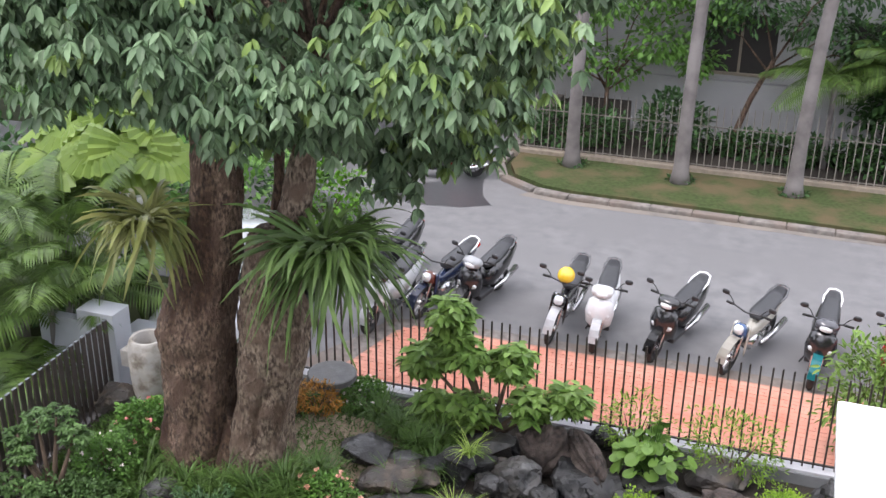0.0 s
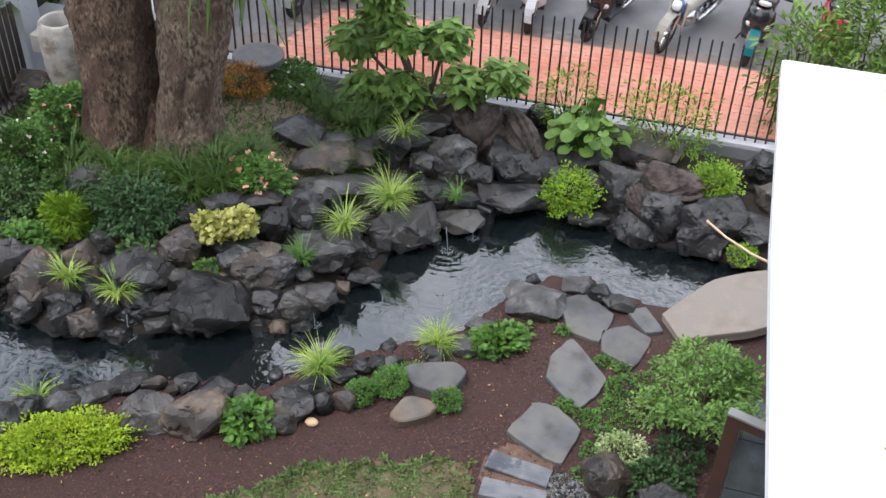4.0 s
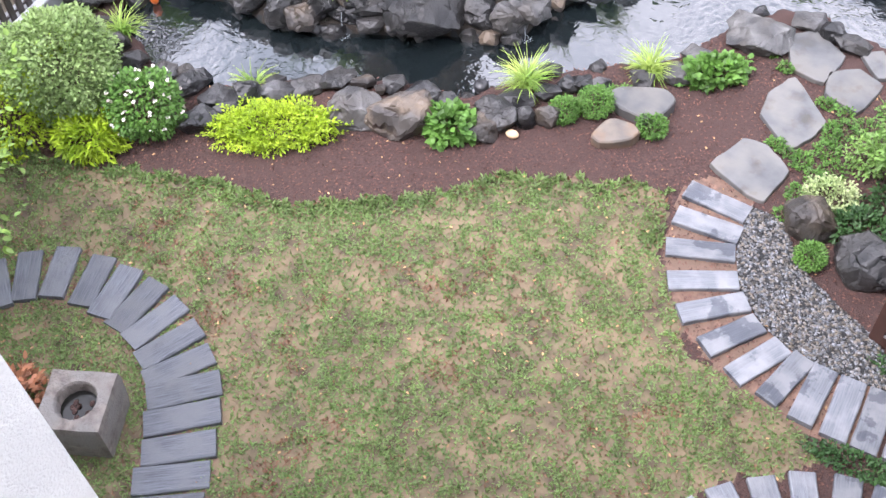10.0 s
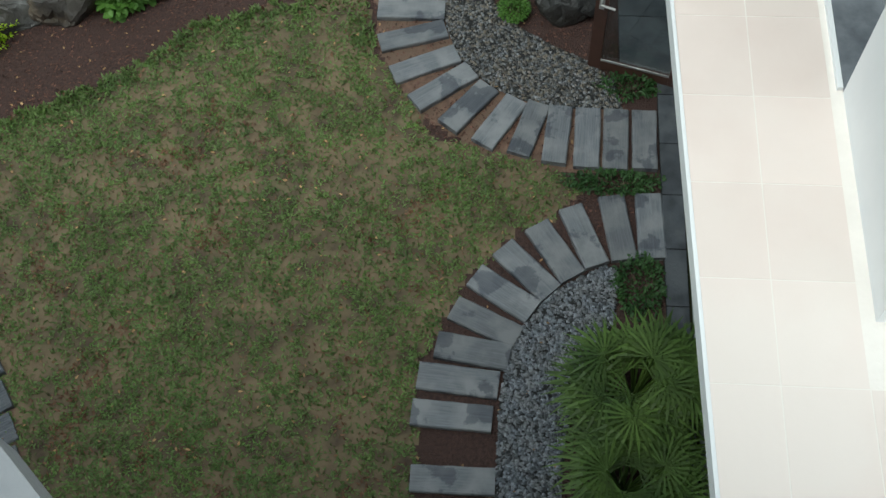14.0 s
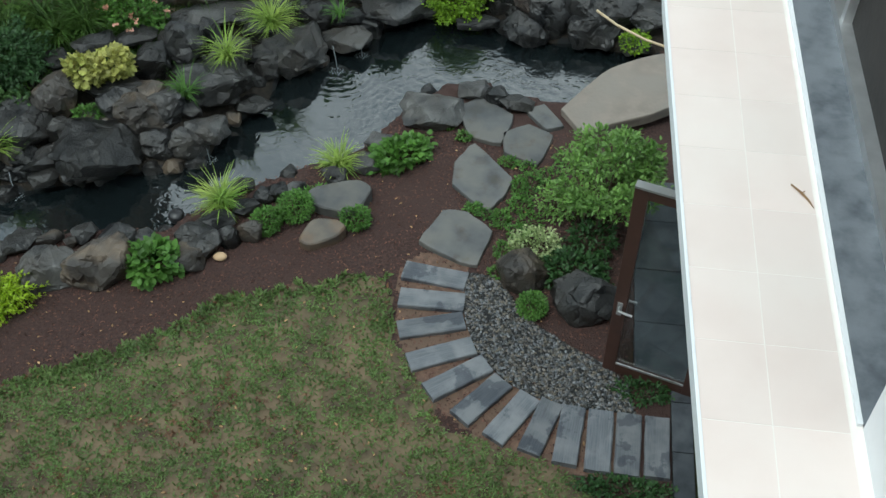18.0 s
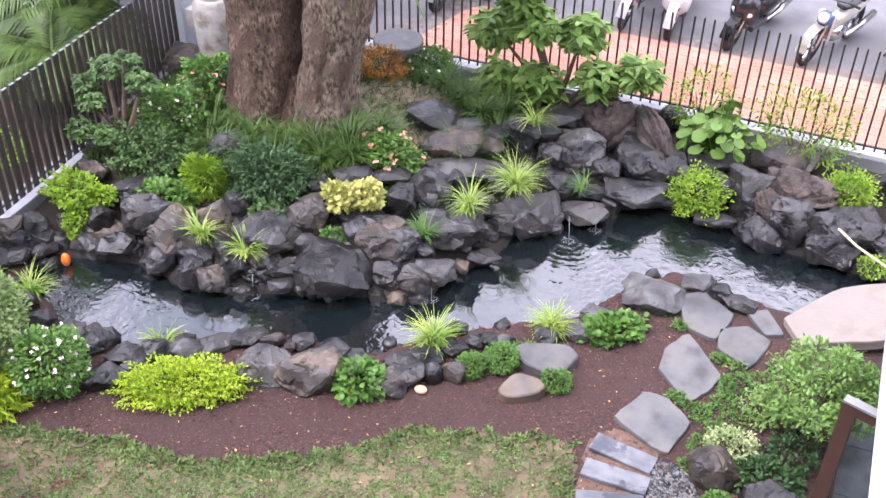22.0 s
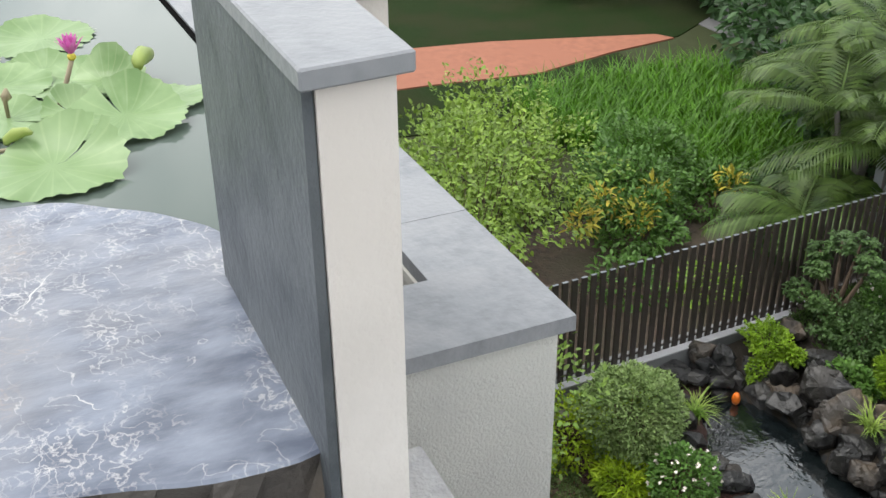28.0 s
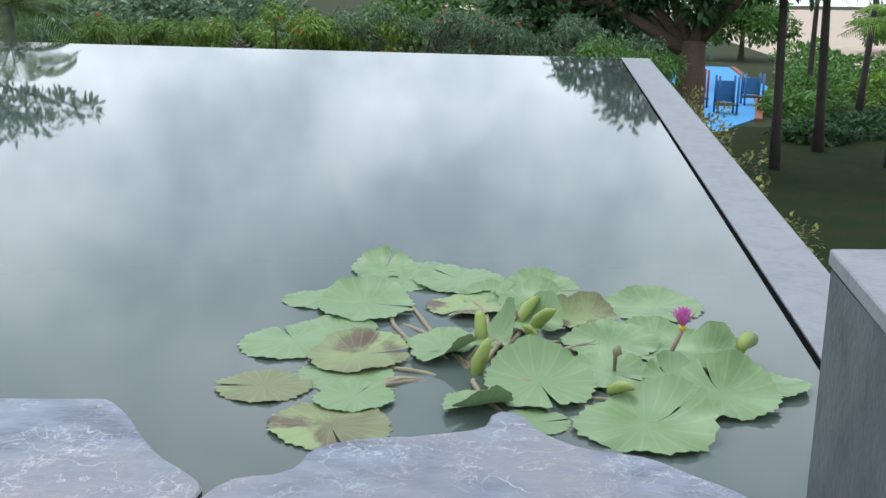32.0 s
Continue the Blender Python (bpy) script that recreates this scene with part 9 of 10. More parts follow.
def street_palm(x, y, seed, lean):
    rng = np.random.default_rng(seed)
    base = empty("street_palm", pose(x, y, 0.1), "tall grey-trunked palm on the grass verge", "palm", "street palms")
    bm = bmesh.new()
    pts, rad = [], []
    for i in range(26):
        t = i / 25
        pts.append((lean * t * t, 0.1 * math.sin(t * 3 + seed), 7.5 * t - 0.05))
        rad.append(0.09 * math.exp(-t * 30) + 0.145 - 0.035 * t + (0.004 if i % 2 else 0))
    tube(bm, pts, rad, 16)
    part("trunk", bm, M_barkpalm, base, "grey ringed trunk", smooth=True)
    top = pts[-1]
    for k in range(11):
        b, el = 2 * math.pi * k / 11 + rng.uniform(-0.2, 0.2), rng.uniform(0.1, 1.0)
        v, f = [], []
        frond(v, f, top, (math.cos(b) * math.cos(el), math.sin(b) * math.cos(el), math.sin(el)), 2.2, rng, sag=0.5)
        raw("frond", v, f, L_palm, base)
    shrub("mulch_ring", x, y, (0.3, 0.3, 0.1), 160, 0.09, L_dark, "dark mulch and leaf litter round a palm", "mulch", z=0.1, stems=2, lift=0.3)


for i, (x, y, ln) in enumerate(((-4.84, 22.7, 0.3), (-2.41, 22.45, 0.3), (-0.08, 22.4, 0.7))):
    street_palm(x, y, i + 4, ln)
for x, y, z, r, n, s, m, lab in (
        (-5.2, 24.3, 0.1, (1.3, 0.7, 0.5), 1300, 0.15, L_dark, "dark hedge behind the far fence"), (-2.9, 24.5, 0.1, (0.75, 0.6, 0.75), 1100, 0.15, L_dark, "dark round shrub behind the far fence"),
        (-0.6, 24.6, 0.1, (1.6, 0.6, 0.35), 1300, 0.14, L_dark, "low dark hedge behind the far fence"), (2.4, 24.4, 0.1, (1.7, 0.7, 0.55), 1500, 0.15, L_dark, "dark hedge behind the far fence"), (5.4, 24.4, 0.1, (1.6, 0.7, 0.7), 1300, 0.16, L_dark, "dark hedge behind the far fence"),
        (2.2, 25.0, 1.0, (1.4, 0.8, 1.0), 1300, 0.2, L_dark, "dark shrub against the far house")):
    shrub("far_shrub", x, y, r, n, s, m, lab, z=z, group="shrubs across the street", lump=0.3)


def clump_tree(name, x, y, h, clumps, size, material, label, r0=0.14, per=420, bark=None, aspect=0.42, droop=0.3, seed=1, flowers=None, fmat=None, zb=0.0, group="", lean=(0, 0)):
    """A tree: tapered trunk, a limb to each clump, and a crown of leafy clumps (dx, dy, z, radius)."""
    rng = np.random.default_rng(seed)
    base = empty(name, pose(x, y, zb), label, "tree", group)
    bm = bmesh.new()
    f = Vector((lean[0], lean[1], h))
    tube(bm, [(0, 0, -0.1), (f.x * 0.2, f.y * 0.1, h * 0.25), (f.x * 0.5, f.y * 0.5, h * 0.6), tuple(f)], [r0 * 1.35, r0 * 1.05, r0 * 0.9, r0 * 0.75], 12)
    part("trunk", bm, bark or M_bark, base, smooth=True)
    pos, out = [], []
    for cx, cy, cz, cr in clumps:
        bm = bmesh.new()
        e = Vector((cx, cy, cz))
        s = f * rng.uniform(0.75, 1.0)
        tube(bm, [s, s.lerp(e, 0.5) + Vector((0, 0, 0.15 * (e - s).length)), e], [r0 * 0.45, r0 * 0.25, r0 * 0.1], 6)
        part("limb", bm, bark or M_bark, base, smooth=True)
        n = int(per * cr * cr)
        p, d = blob_points(n, (cr, cr, cr * 0.7), rng, 0.35, shell=0.3, k=5.0)
        pos.append(p + np.array((cx, cy, cz)))
        d[:, 2] -= droop
        out.append(d)
    pos, out = np.concatenate(pos), np.concatenate(out)
    leaves("crown", pos, out, size, material, base, rng, aspect=aspect, spread=0.5)
    if flowers:
        idx = rng.choice(len(pos), flowers)
        leaves("blossom", np.repeat(pos[idx] + out[idx] * 0.1 + [0, 0, 0.1], 9, 0), np.repeat(np.array([[0, 0, 1.0]]), len(idx) * 9, 0), 0.1, fmat, base, rng, spread=0.8, aspect=0.5)
    return base


def ring_clumps(n, rx, ry, z0, z1, r, seed):
    rnd = random.Random(seed)
    out = []
    for i in range(n):
        a, q = 2.4 * i, math.sqrt((i + 0.5) / n)
        out.append((rx * q * math.cos(a), ry * q * math.sin(a), z0 + (z1 - z0) * rnd.random() * (1.1 - 0.5 * q), r * rnd.uniform(0.75, 1.2)))
    return out


clump_tree("street_tree", -4.6, 25.0, 1.6, [(-0.8, -0.2, 2.2, 0.75), (0.3, 0, 1.9, 0.6), (1.2, -0.2, 2.6, 0.8), (2.0, 0, 2.2, 0.6), (-0.2, 0, 3.4, 0.9), (1.0, 0.2, 3.8, 1.0), (2.4, 0.2, 3.6, 0.9), (-1.8, 0, 2.9, 0.9), (-2.4, 0.3, 1.7, 0.6)], 0.15, L_mid, "leafy green tree before the pale house", r0=0.06, per=720, seed=3, aspect=0.55)
clump_tree("street_tree", -1.7, 24.9, 2.3, [(0.3, 0.1, 3.6, 0.9), (1.5, 0.2, 3.2, 0.8), (-0.6, 0.2, 3.0, 0.55), (2.6, 0, 2.9, 0.8), (3.4, 0.2, 2.3, 0.7), (2.2, 0.1, 4.2, 1.0)], 0.15, L_dark, "dark leafy tree with a leaning trunk", r0=0.07, per=720, seed=4, lean=(0.8, 0))
clump_tree("street_tree", 3.6, 24.8, 2.2, ring_clumps(9, 2.2, 0.6, 1.6, 4.2, 0.85, 5), 0.15, L_mid, "leafy green tree behind the far fence", r0=0.1, per=720, seed=5)
palm(0.45, 24.4, 0.1, 2.1, 13, 1.7, "dark feathery palm before the pale house", 31, trunk_r=0.06, name="garden_palm", lw=0.35)
palm(1.9, 24.2, 0.1, 2.4, 12, 1.8, "dark feathery palm before the pale house", 33, trunk_r=0.06, name="garden_palm", lw=0.35)
for x, y, h, s in ((-10.5, 24.0, 3.0, 11), (-14.0, 20.5, 3.2, 12), (-16.5, 24.5, 3.5, 13), (-20.5, 20.5, 3.2, 14), (-26.0, 19.0, 3.4, 15), (-8.6, 31.0, 3.0, 16), (9.0, 25.5, 3.0, 17)):
    clump_tree("garden_tree", x, y, h, ring_clumps(13, 2.6, 2.2, h - 1.2, h + 2.6, 1.25, s), 0.26, L_dark if s % 2 else L_mid, "broad dark green tree beyond the street corner", r0=0.16, per=260, seed=s, group="trees round the garden")


def car():
    """A small silver car behind the gate."""
    base = empty("car", pose(-8.0, 13.4, 0, 0, 0, 8), "silver grey car parked behind the tree", "car")
    P = paint("silver_car_paint", (0.42, 0.43, 0.45))
    bm = bmesh.new()
    shell(bm, [(-1.95, 0.6, 0.6, 0.2), (-1.8, 0.62, 0.78, 0.3), (-0.9, 0.64, 0.84, 0.36), (0.9, 0.66, 0.84, 0.38), (1.75, 0.68, 0.78, 0.34), (1.95, 0.65, 0.62, 0.24)], 16)
    part("body", bm, P, base, smooth=True)
    bm = bmesh.new()
    shell(bm, [(-0.95, 1.0, 0.66, 0.06), (-0.35, 1.2, 0.66, 0.28), (0.3, 1.24, 0.68, 0.3), (1.2, 1.2, 0.64, 0.26), (1.7, 1.0, 0.6, 0.08)], 16)
    part("windows", bm, plain("car_glass", (0.02, 0.025, 0.03), 0.08, coat=1.0), base, "dark car windows", smooth=True)
    bm = bmesh.new()
    shell(bm, [(-0.3, 1.47, 0.52, 0.03), (0.3, 1.53, 0.58, 0.035), (1.15, 1.45, 0.52, 0.03)], 14)
    part("roof", bm, P, base, smooth=True)
    for y in (-1.2, 1.25):
        for s in (1, -1):
            bm = bmesh.new()
            lathe(bm, [(0.12, -0.1), (0.27, -0.1), (0.31, -0.06), (0.31, 0.06), (0.27, 0.1), (0.12, 0.1)], 20)
            w = part("wheel", bm, M_tyre, base, smooth=True, m=pose(s * 0.75, y, 0.31, 0, 90, 0))
            bm = bmesh.new()
            lathe(bm, [(0.05, 0.0), (0.19, 0.02), (0.2, 0.0)], 16)
            part("rim", bm, M_chrome, w, m=pose(0, 0, 0.09 * s))
    for s in (1, -1):
        bm = bmesh.new()
        shell(bm, [(-0.03, 0, 0.12, 0.06), (0.03, 0, 0.14, 0.08)], 10)
        part("headlight", bm, M_lens, base, m=pose(s * 0.52, -1.84, 0.7), smooth=True)


car()
clump_tree("airy_tree", -6.75, 2.75, 0.9, [(1.2, 0.0, 1.4, 0.42), (0.8, 0.5, 1.3, 0.42), (0.15, 1.15, 1.4, 0.5), (-0.6, 1.0, 1.6, 0.55), (0.3, 0.2, 1.7, 0.5), (-0.3, 0.3, 1.9, 0.5), (0.9, -0.3, 0.85, 0.3), (0.35, 0.75, 0.85, 0.32)],
           0.062, L_airy, "airy light green little tree beside the house", r0=0.05, per=1150, seed=71, aspect=0.55, droop=0.0)
# the airy shrub at the end of the canopy and creepers on the fence
for x, y, z, r, n in ((1.2, 12.7, 0.5, (0.55, 0.45, 0.75), 1500), (1.9, 12.9, 0.6, (0.65, 0.5, 0.95), 2200), (2.7, 12.7, 0.6, (0.7, 0.5, 1.0), 2200), (2.3, 12.4, 0.2, (0.6, 0.4, 0.6), 1200)):
    shrub("forecourt_shrub", x, y, r, n, 0.12, L_forec, "leafy mid-green shrub by the forecourt", z=0.03, aspect=0.28, lump=0.45, k=6.0, group="forecourt shrubs", lift=1.25, stems=9)

# ---- beyond the pool ----
M_sandy = mat("sandy_ground", (0.5, 0.4, 0.3), (0.42, 0.33, 0.25), rough=0.95, scale=0.4, bump=0.2, stain=0.05)
M_pink = mat("pink_brick_path", (0.42, 0.27, 0.24), (0.36, 0.23, 0.2), rough=0.9, scale=2, bump=0.2)
# Palm bark with the park's shade painted in as a darker brown.
M_shadebark = mat("shade_dark_palm_bark", (0.055, 0.045, 0.038), (0.03, 0.025, 0.021), rough=0.95, scale=5, bump=0.6)
slab("sandy_ground", [(-110, 21), (-160, 20), (-400, -60), (-500, 160), (-200, 110), (-112, 44)], -0.04, 0.012, M_sandy, "pale sandy open ground", "ground")
slab("brick_path", [(-104, 30), (-122, 28.5), (-150, 36), (-170, 60), (-118, 45)], -0.03, 0.03, M_pink, "pink brick path at the open ground", "path")
slab("turf", [(-17, 0.45), (-52, 8.0), (-64, 16.4), (-60, 30), (-19, 14)], -0.04, 0.002, M_turfshade, "lawn below the pool, coloured dark for palm shade", "lawn")
slab("play_mat", [(-57, 6.6), (-63.5, 9.4), (-86, 13.6), (-107, 13.2), (-107, 7), (-70, 2)], -0.04, 0.05, M_blue, "blue rubber play mat", "play mat")
mat_edge = empty("brick_edging", label="red brick edging along the blue mat", category="edging", kind="structure")
for i in range(32):
    t = i / 32
    box_part("brick", (-0.65, 0.65, -0.22, 0.22, -0.04, 0.16), M_path, mat_edge, bevel=0.02, m=pose(-63.5 - 43.5 * t, 9.6 + 7.0 * t - 3.2 * t * t, 0, 0, 0, 171))


def play_frame(x, y, col, h):
    base = empty("climbing_frame", pose(x, y, 0.05), "blue painted posts of a play frame", "play equipment", "play frames")
    m = plain("play_paint_%d" % int(h * 100), col, 0.4)
    for dx, dy in ((0, 0), (1.0, 0.1), (0.1, 1.1), (1.1, 1.2)):
        bm = bmesh.new()
        tube(bm, [(dx, dy, 0), (dx, dy, h), (dx, dy, h + 0.05)], [0.07, 0.07, 0.03], 10)
        part("post", bm, m, base, smooth=True)
    box_part("deck", (-0.1, 1.2, -0.1, 1.3, 0.5, 0.58), M_blackp, base, "dark deck", bevel=0.01)
    box_part("panel", (-0.05, 0.0, 0.0, 1.1, 0.62, h - 0.3), m, base, bevel=0.01)


play_frame(-66.5, 7.4, (0.05, 0.18, 0.4), 2.2)
play_frame(-72.0, 9.7, (0.06, 0.2, 0.42), 2.0)
play_frame(-70.0, 6.0, (0.3, 0.08, 0.07), 2.3)
for x, y, r, n, s, m in ((-55.5, 11.0, (2.4, 1.8, 0.45), 1500, 0.3, L_dark), (-58.5, 13.4, (2.6, 2.0, 0.5), 1500, 0.3, L_dark), (-61.5, 16.4, (2.8, 2.2, 0.55), 1500, 0.3, L_dark), (-64.5, 19.2, (2.8, 2.2, 0.8), 1300, 0.3, L_dark),
                         (-66, 11.8, (3.4, 1.6, 0.9), 1300, 0.32, L_mid), (-72, 14.0, (4.0, 2.4, 1.1), 1500, 0.34, L_mid), (-79, 17.0, (4.5, 3, 1.3), 1500, 0.36, L_mid), (-88, 18.5, (5, 3.5, 1.5), 1500, 0.4, L_mid), (-98, 19, (6, 3, 1.6), 1500, 0.45, L_mid),
                         (-75, 20.0, (4, 3, 1.2), 1300, 0.36, L_lime2), (-86, 24.0, (5, 3, 1.3), 1300, 0.4, L_mid), (-96, 27.0, (6, 3, 1.4), 1300, 0.45, L_mid)):
    shrub("park_shrub", x, y, r, n, s, m, "clipped green hedge shrub in the park", z=0.0, group="park hedges", lump=0.25)
for x, y, h, ln, s in ((-45.4, 7.6, 8.5, -0.3, 1), (-51.2, 10.5, 7.6, -0.3, 2), (-64.0, 15.2, 8.6, 0.4, 3), (-74.0, 14.3, 7.5, 0.0, 4), (-39.5, 10.9, 8.0, -0.2, 5), (-58, 18.5, 7.6, 0.2, 6)):
    palm(x, y, 0, h, 14, 3.4, "slender palm on the lawn, trunk coloured dark for shade", 40 + s, lean=(0, ln), trunk_r=0.17 if s != 2 else 0.2, name="park_palm", mat_trunk=M_shadebark, lw=0.3)
palm(-47.0, 12.6, 0, 6.0, 13, 3.2, "palm with drooping yellow-green fronds", 61, trunk_r=0.16, name="park_palm", mat_trunk=M_shadebark, lw=0.3, material=L_lime2)
palm(-22.5, -13.2, 0, 6.6, 12, 2.4, "palm with fine fronds beyond the pool", 62, trunk_r=0.16, name="park_palm", lw=0.35)
# the great dark tree and the flowering trees at the pool's far edge
clump_tree("park_tree", -45.5, 3.9, 5.2, [(-1, -3.5, 6.6, 1.6), (0, -1.8, 7.8, 1.7), (0.5, 0.5, 8.8, 2.0), (-0.5, 2.6, 8.2, 1.7), (0, -5.6, 6.2, 1.5), (1, 4.4, 8.4, 1.6), (-1, -2.2, 9.6, 1.6), (0, 2.0, 10.2, 1.7), (-0.5, -4.4, 8.2, 1.4), (1, 0.2, 6.6, 0.9), (0, -7.2, 6.6, 1.3)],
           0.42, L_dark, "big dark spreading tree beside the playground", r0=0.7, per=330, seed=8, bark=M_twig)
def loosen(clumps, seed):
    """Breaks each clump of a crown into smaller ones with gaps between."""
    rnd = random.Random(seed)
    out = []
    for a, b, c, r in clumps:
        for _ in range(5):
            out.append((a + rnd.uniform(-0.75, 0.75) * r, b + rnd.uniform(-0.75, 0.75) * r, c + rnd.uniform(-0.55, 0.45) * r, r * rnd.uniform(0.28, 0.5)))
    return out


L_climb = leaf_mat("climber_leaf", (0.2, 0.24, 0.07), (0.13, 0.14, 0.05))
FLAME = leaf_mat("flame_petal", (0.8, 0.17, 0.03), (0.65, 0.12, 0.03))
for x, y, h, cl, m, s, fl in (
        (-21.0, -13.5, 4.0, [(0, 0, 5.4, 1.0), (0.6, 1.4, 5.3, 0.9), (0.3, -1.2, 5.7, 1.0), (0.8, 2.2, 5.7, 0.7), (0.4, 0.6, 6.0, 0.6)], L_tree, 21, 0),
        (-21.5, -9.6, 4.0, [(0, 0, 5.2, 1.1), (0.6, 1.3, 5.3, 0.9), (0.2, -1.2, 5.4, 1.0), (0.6, 0.6, 5.9, 0.6)], L_airy, 22, 6),
        (-21.0, -6.4, 4.2, [(0, 0, 5.6, 1.0), (0.5, 1.2, 5.8, 0.9), (0.3, -1.2, 5.6, 1.0), (0.6, 0.4, 6.0, 0.8), (0.4, 2.0, 5.7, 0.8)], L_hedge, 23, 26),
        (-21.2, -3.4, 4.2, [(0, 0, 5.7, 1.0), (0.4, 1.3, 5.7, 0.9), (0.3, -1.0, 5.9, 0.9), (0.6, 0.6, 6.1, 0.7)], L_tree, 24, 26),
        (-22.5, -0.8, 4.2, [(0, 0, 5.7, 1.0), (0.4, 1.1, 5.6, 0.8), (0.3, -0.9, 5.9, 0.8), (0, 1.8, 5.3, 0.6)], L_tree, 25, 14),
        (-18.0, 0.9, 3.6, [(0, 0, 5.0, 1.0), (0.3, -0.9, 5.3, 0.9)], L_mid, 26, 0)):
    clump_tree("flowering_tree", -40 + (x + 21) * 1.5, y * 1.9, h * 0.8, loosen([(1.9 * a, 1.9 * b, 5.1 + (c - 5.6) * 1.2, 1.75 * d) for a, b, c, d in cl], s), 0.17, m, "green tree with hanging leaves beyond the pool" if not fl else "green tree with orange-red blossom beyond the pool", r0=0.2, per=1250, seed=s, flowers=fl, fmat=FLAME, group="trees beyond the pool", droop=0.9, aspect=0.27, bark=M_twig)
clump_tree("park_tree", -19.8, -14.6, 6.5, [(1.0, 3.6, 7.5, 0.5), (1.2, 4.5, 7.4, 0.35), (0.8, 2.7, 7.6, 0.6), (0.4, 1.4, 7.6, 0.8), (1.0, 4.0, 7.8, 0.35), (1.0, 3.2, 7.9, 0.4), (0, -1, 8.2, 1.2), (1.0, 4.9, 7.5, 0.28)], 0.16, L_tree, "tree whose leafy bough hangs out beyond the pool", r0=0.14, per=900, seed=31, bark=M_twig, aspect=0.4)
for x, y, h, s in ((-62, -42, 4.9, 51), (-60, -34, 5.0, 52), (-64, -26, 5.0, 53), (-62, -50, 5.0, 54), (-60, -18, 4.9, 55), (-64, -9, 4.9, 56), (-58, -3, 4.6, 63), (-52, -38, 4.4, 64), (-54, -28, 4.4, 65), (-85, 2, 5.0, 57), (-120, 16, 5.5, 58), (-130, 60, 5.5, 59), (-105, 45, 5.0, 60), (-150, -10, 6.0, 61), (-140, 38, 5.0, 62)):
    clump_tree("park_tree", x, y, h, ring_clumps(12, 4.6, 4.6, h - 2.4, h + 1.2, 2.0, s), 0.5, L_tree if s % 2 else L_mid, "broad dark green park tree", r0=0.25, per=150, seed=s, group="park trees", bark=M_twig)
# the flowering spray beside the pool ledge
for x, y, z, r, n in ((-9.6, 0.95, 5.2, (0.8, 0.35, 0.55), 420), (-8.3, 1.0, 5.1, (0.7, 0.4, 0.45), 380), (-7.2, 1.15, 4.9, (0.6, 0.4, 0.35), 220), (-11.2, 0.9, 5.4, (0.9, 0.35, 0.5), 380), (-13.2, 0.9, 5.4, (1.0, 0.4, 0.5), 380)):
    shrub("wall_climber", x, y, r, int(n * 2.6), 0.055, L_climb, "pale green flowering climber beside the pool wall", "climber", z=z - r[2], aspect=0.45, lump=0.45, group="wall climbers", lift=1.1, flowers=40, fmat=L_var, fsize=0.035, stems=0)


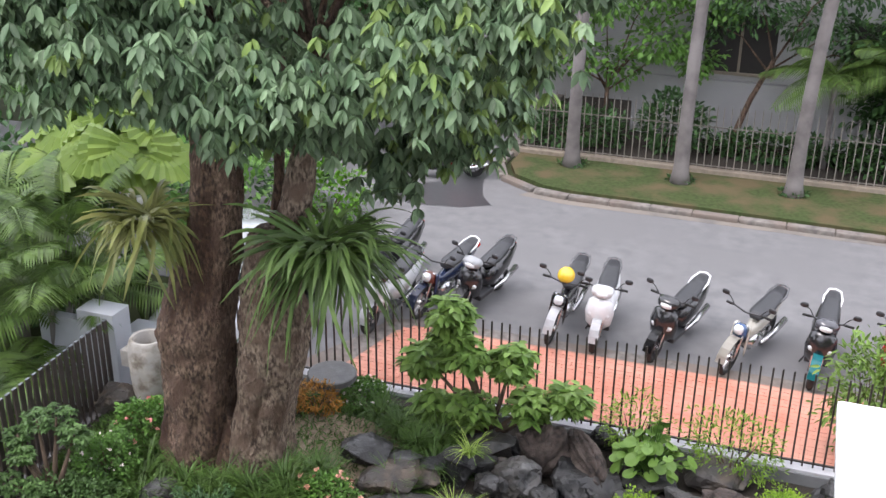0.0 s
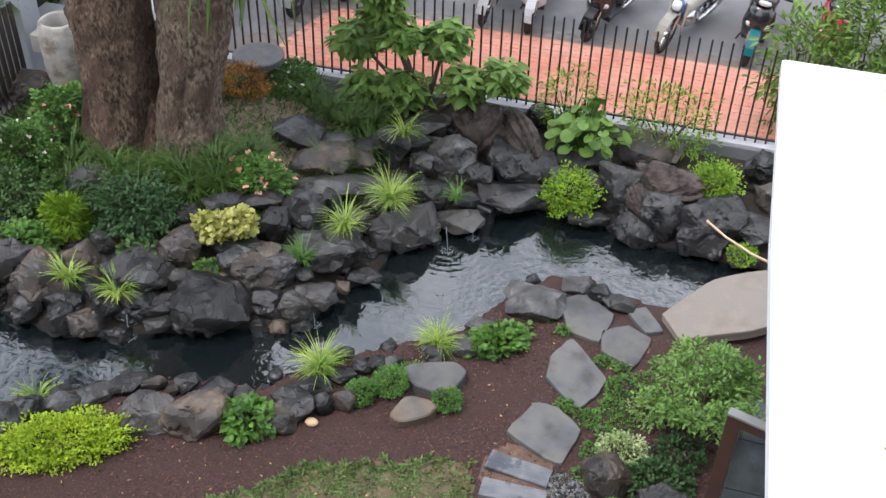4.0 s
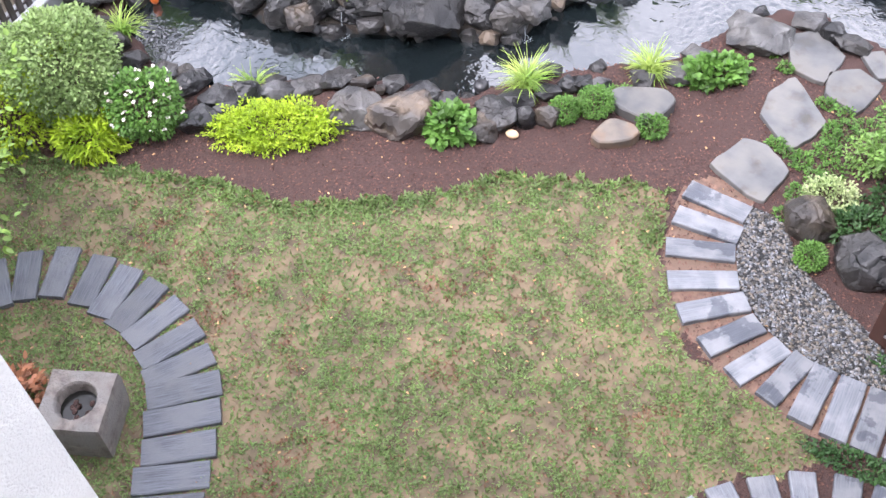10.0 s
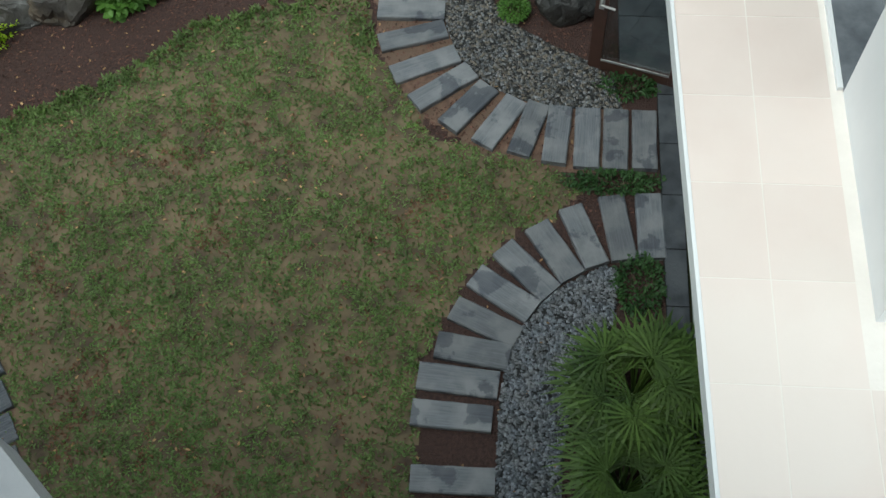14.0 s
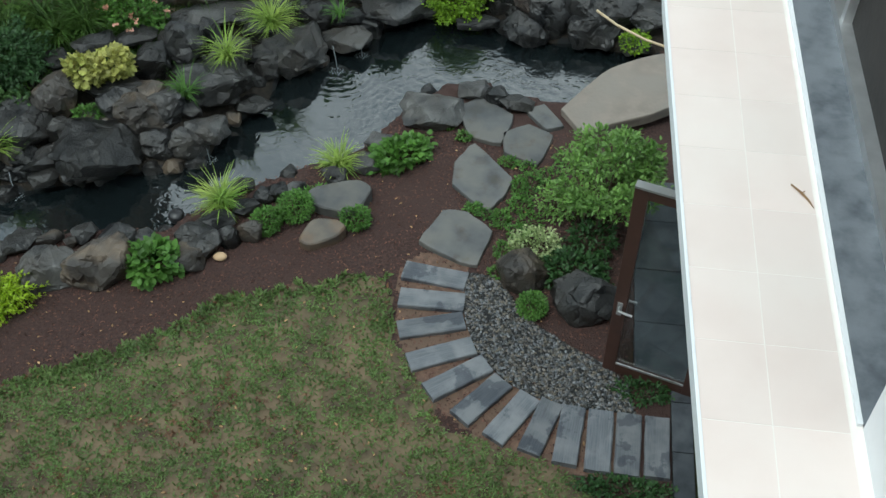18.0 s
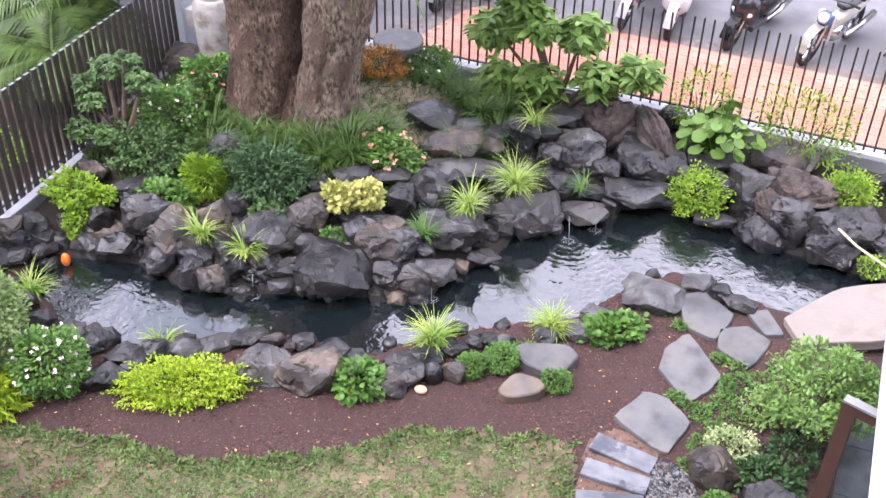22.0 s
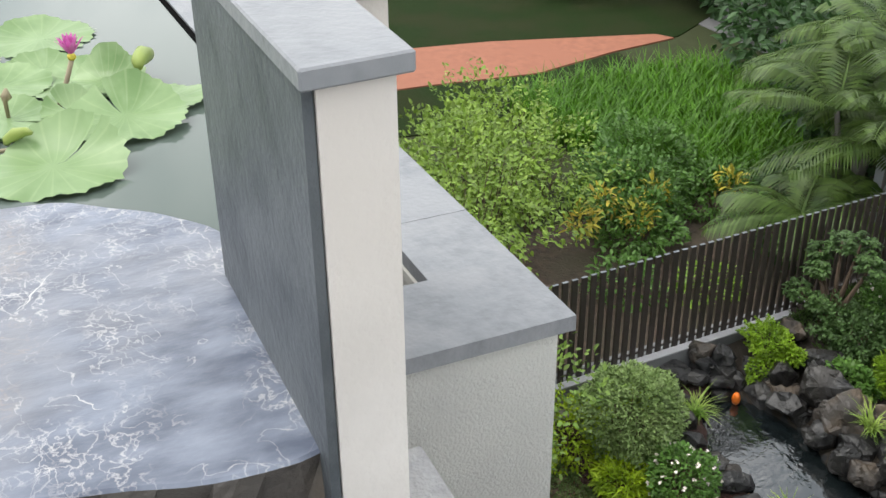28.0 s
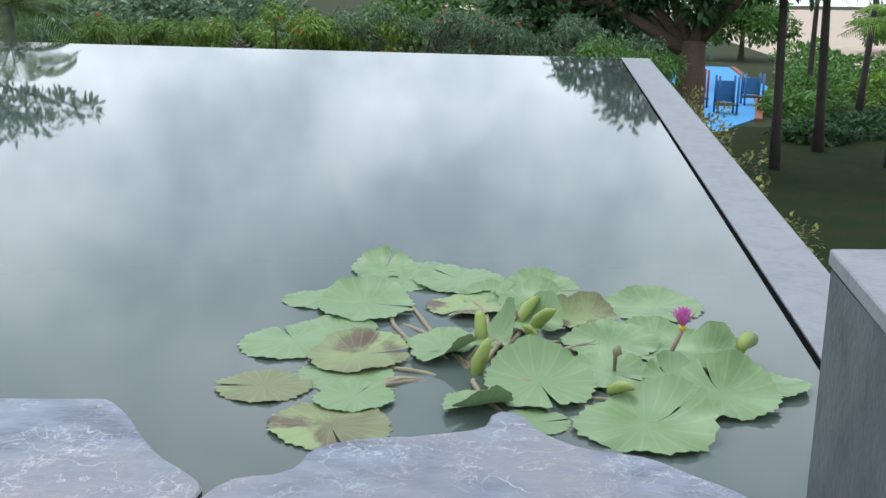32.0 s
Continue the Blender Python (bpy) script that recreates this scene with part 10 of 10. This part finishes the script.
# ---- the terracotta pavers of the forecourt, laid end to end ----
def pavers():
    bm = bmesh.new()
    box(bm, 0.0015, 0.1985, 0.0015, 0.0985, -0.005, 0.012, bevel=0.002)
    me = bpy.data.meshes.new("paver")
    bm.to_mesh(me)
    bm.free()
    rnd = random.Random(4)
    n, rest = 0, []
    for row in range(22):
        y = 11.98 + row * 0.1
        x = -5.85 + max(0, y - 12.9) * 0.28 + (0.1 if row % 2 else 0)
        while x < 6.0:
            near = -4.4 < x < 0.4 and 12.35 < y < 13.55
            if near and n < 290:
                link("paver", me, M_paver, bed, m=pose(x, y, 0.03, rnd.uniform(-0.5, 0.5), rnd.uniform(-0.4, 0.4), rnd.uniform(-0.6, 0.6)))
                n += 1
            else:
                rest.append((x, y, rnd.uniform(0.009, 0.014)))
            x += 0.2
    v, f = [], []
    for x, y, h in rest:
        o = len(v)
        v += [(x + 0.0015, y + 0.0015, 0.026), (x + 0.1985, y + 0.0015, 0.026), (x + 0.1985, y + 0.0985, 0.026), (x + 0.0015, y + 0.0985, 0.026)]
        v += [(x + 0.0035, y + 0.0035, 0.03 + h), (x + 0.1965, y + 0.0035, 0.03 + h), (x + 0.1965, y + 0.0965, 0.03 + h), (x + 0.0035, y + 0.0965, 0.03 + h)]
        f += [(o + 4, o + 5, o + 6, o + 7), (o, o + 1, o + 5, o + 4), (o + 1, o + 2, o + 6, o + 5), (o + 2, o + 3, o + 7, o + 6), (o + 3, o, o + 4, o + 7)]
    ob = raw("paver_field", v, f, M_paver2, bed)
    ob["kind"] = "stuff"


M_paver2 = mat("terracotta_paver_field", (0.5, 0.2, 0.135), (0.44, 0.17, 0.11), rough=0.8, scale=9, bump=0.3, isl=0.08, c3=(0.52, 0.25, 0.18))
pavers()


# ---- litter ----
def litter():
    rng = np.random.default_rng(21)
    n = 700
    x, y = rng.uniform(-7.4, 0.4, n * 3), rng.uniform(0.8, 8.2, n * 3)
    ok = (inside(x, y, LAWN) | (y < 5.0 + 0.62 * (x + 6) + 0.9)) & ~inside(x, y, POND)
    x, y = x[ok][:n], y[ok][:n]
    pos = np.stack([x, y, ground_z(x, y) + 0.018], 1)
    out = np.stack([rng.normal(0, 1, len(x)), rng.normal(0, 1, len(x)), rng.uniform(0.1, 0.5, len(x))], 1)
    ob = leaves("leaf_litter", pos, out, 0.03, M_litter, None, rng, aspect=0.5, spread=0.15)
    tagged(ob, "small tan fallen leaves scattered on lawn and mulch", "fallen leaves", kind="stuff")
    bm = bmesh.new()
    tube(bm, [(1.04, 4.13, 3.469), (1.08, 4.07, 3.476), (1.11, 4.03, 3.47), (1.13, 3.98, 3.469)], [0.004, 0.006, 0.005, 0.002], n=6)
    tube(bm, [(1.08, 4.07, 3.474), (1.1, 4.09, 3.469)], [0.004, 0.002], n=6)
    tagged(part("twig", bm, M_litter, None), "short dry brown twig on the canopy tiles", "twig")


M_litter = mat("dry_leaf", (0.42, 0.27, 0.13), (0.24, 0.13, 0.06), rough=0.8, scale=20, bump=0.2, isl=0.4)
litter()
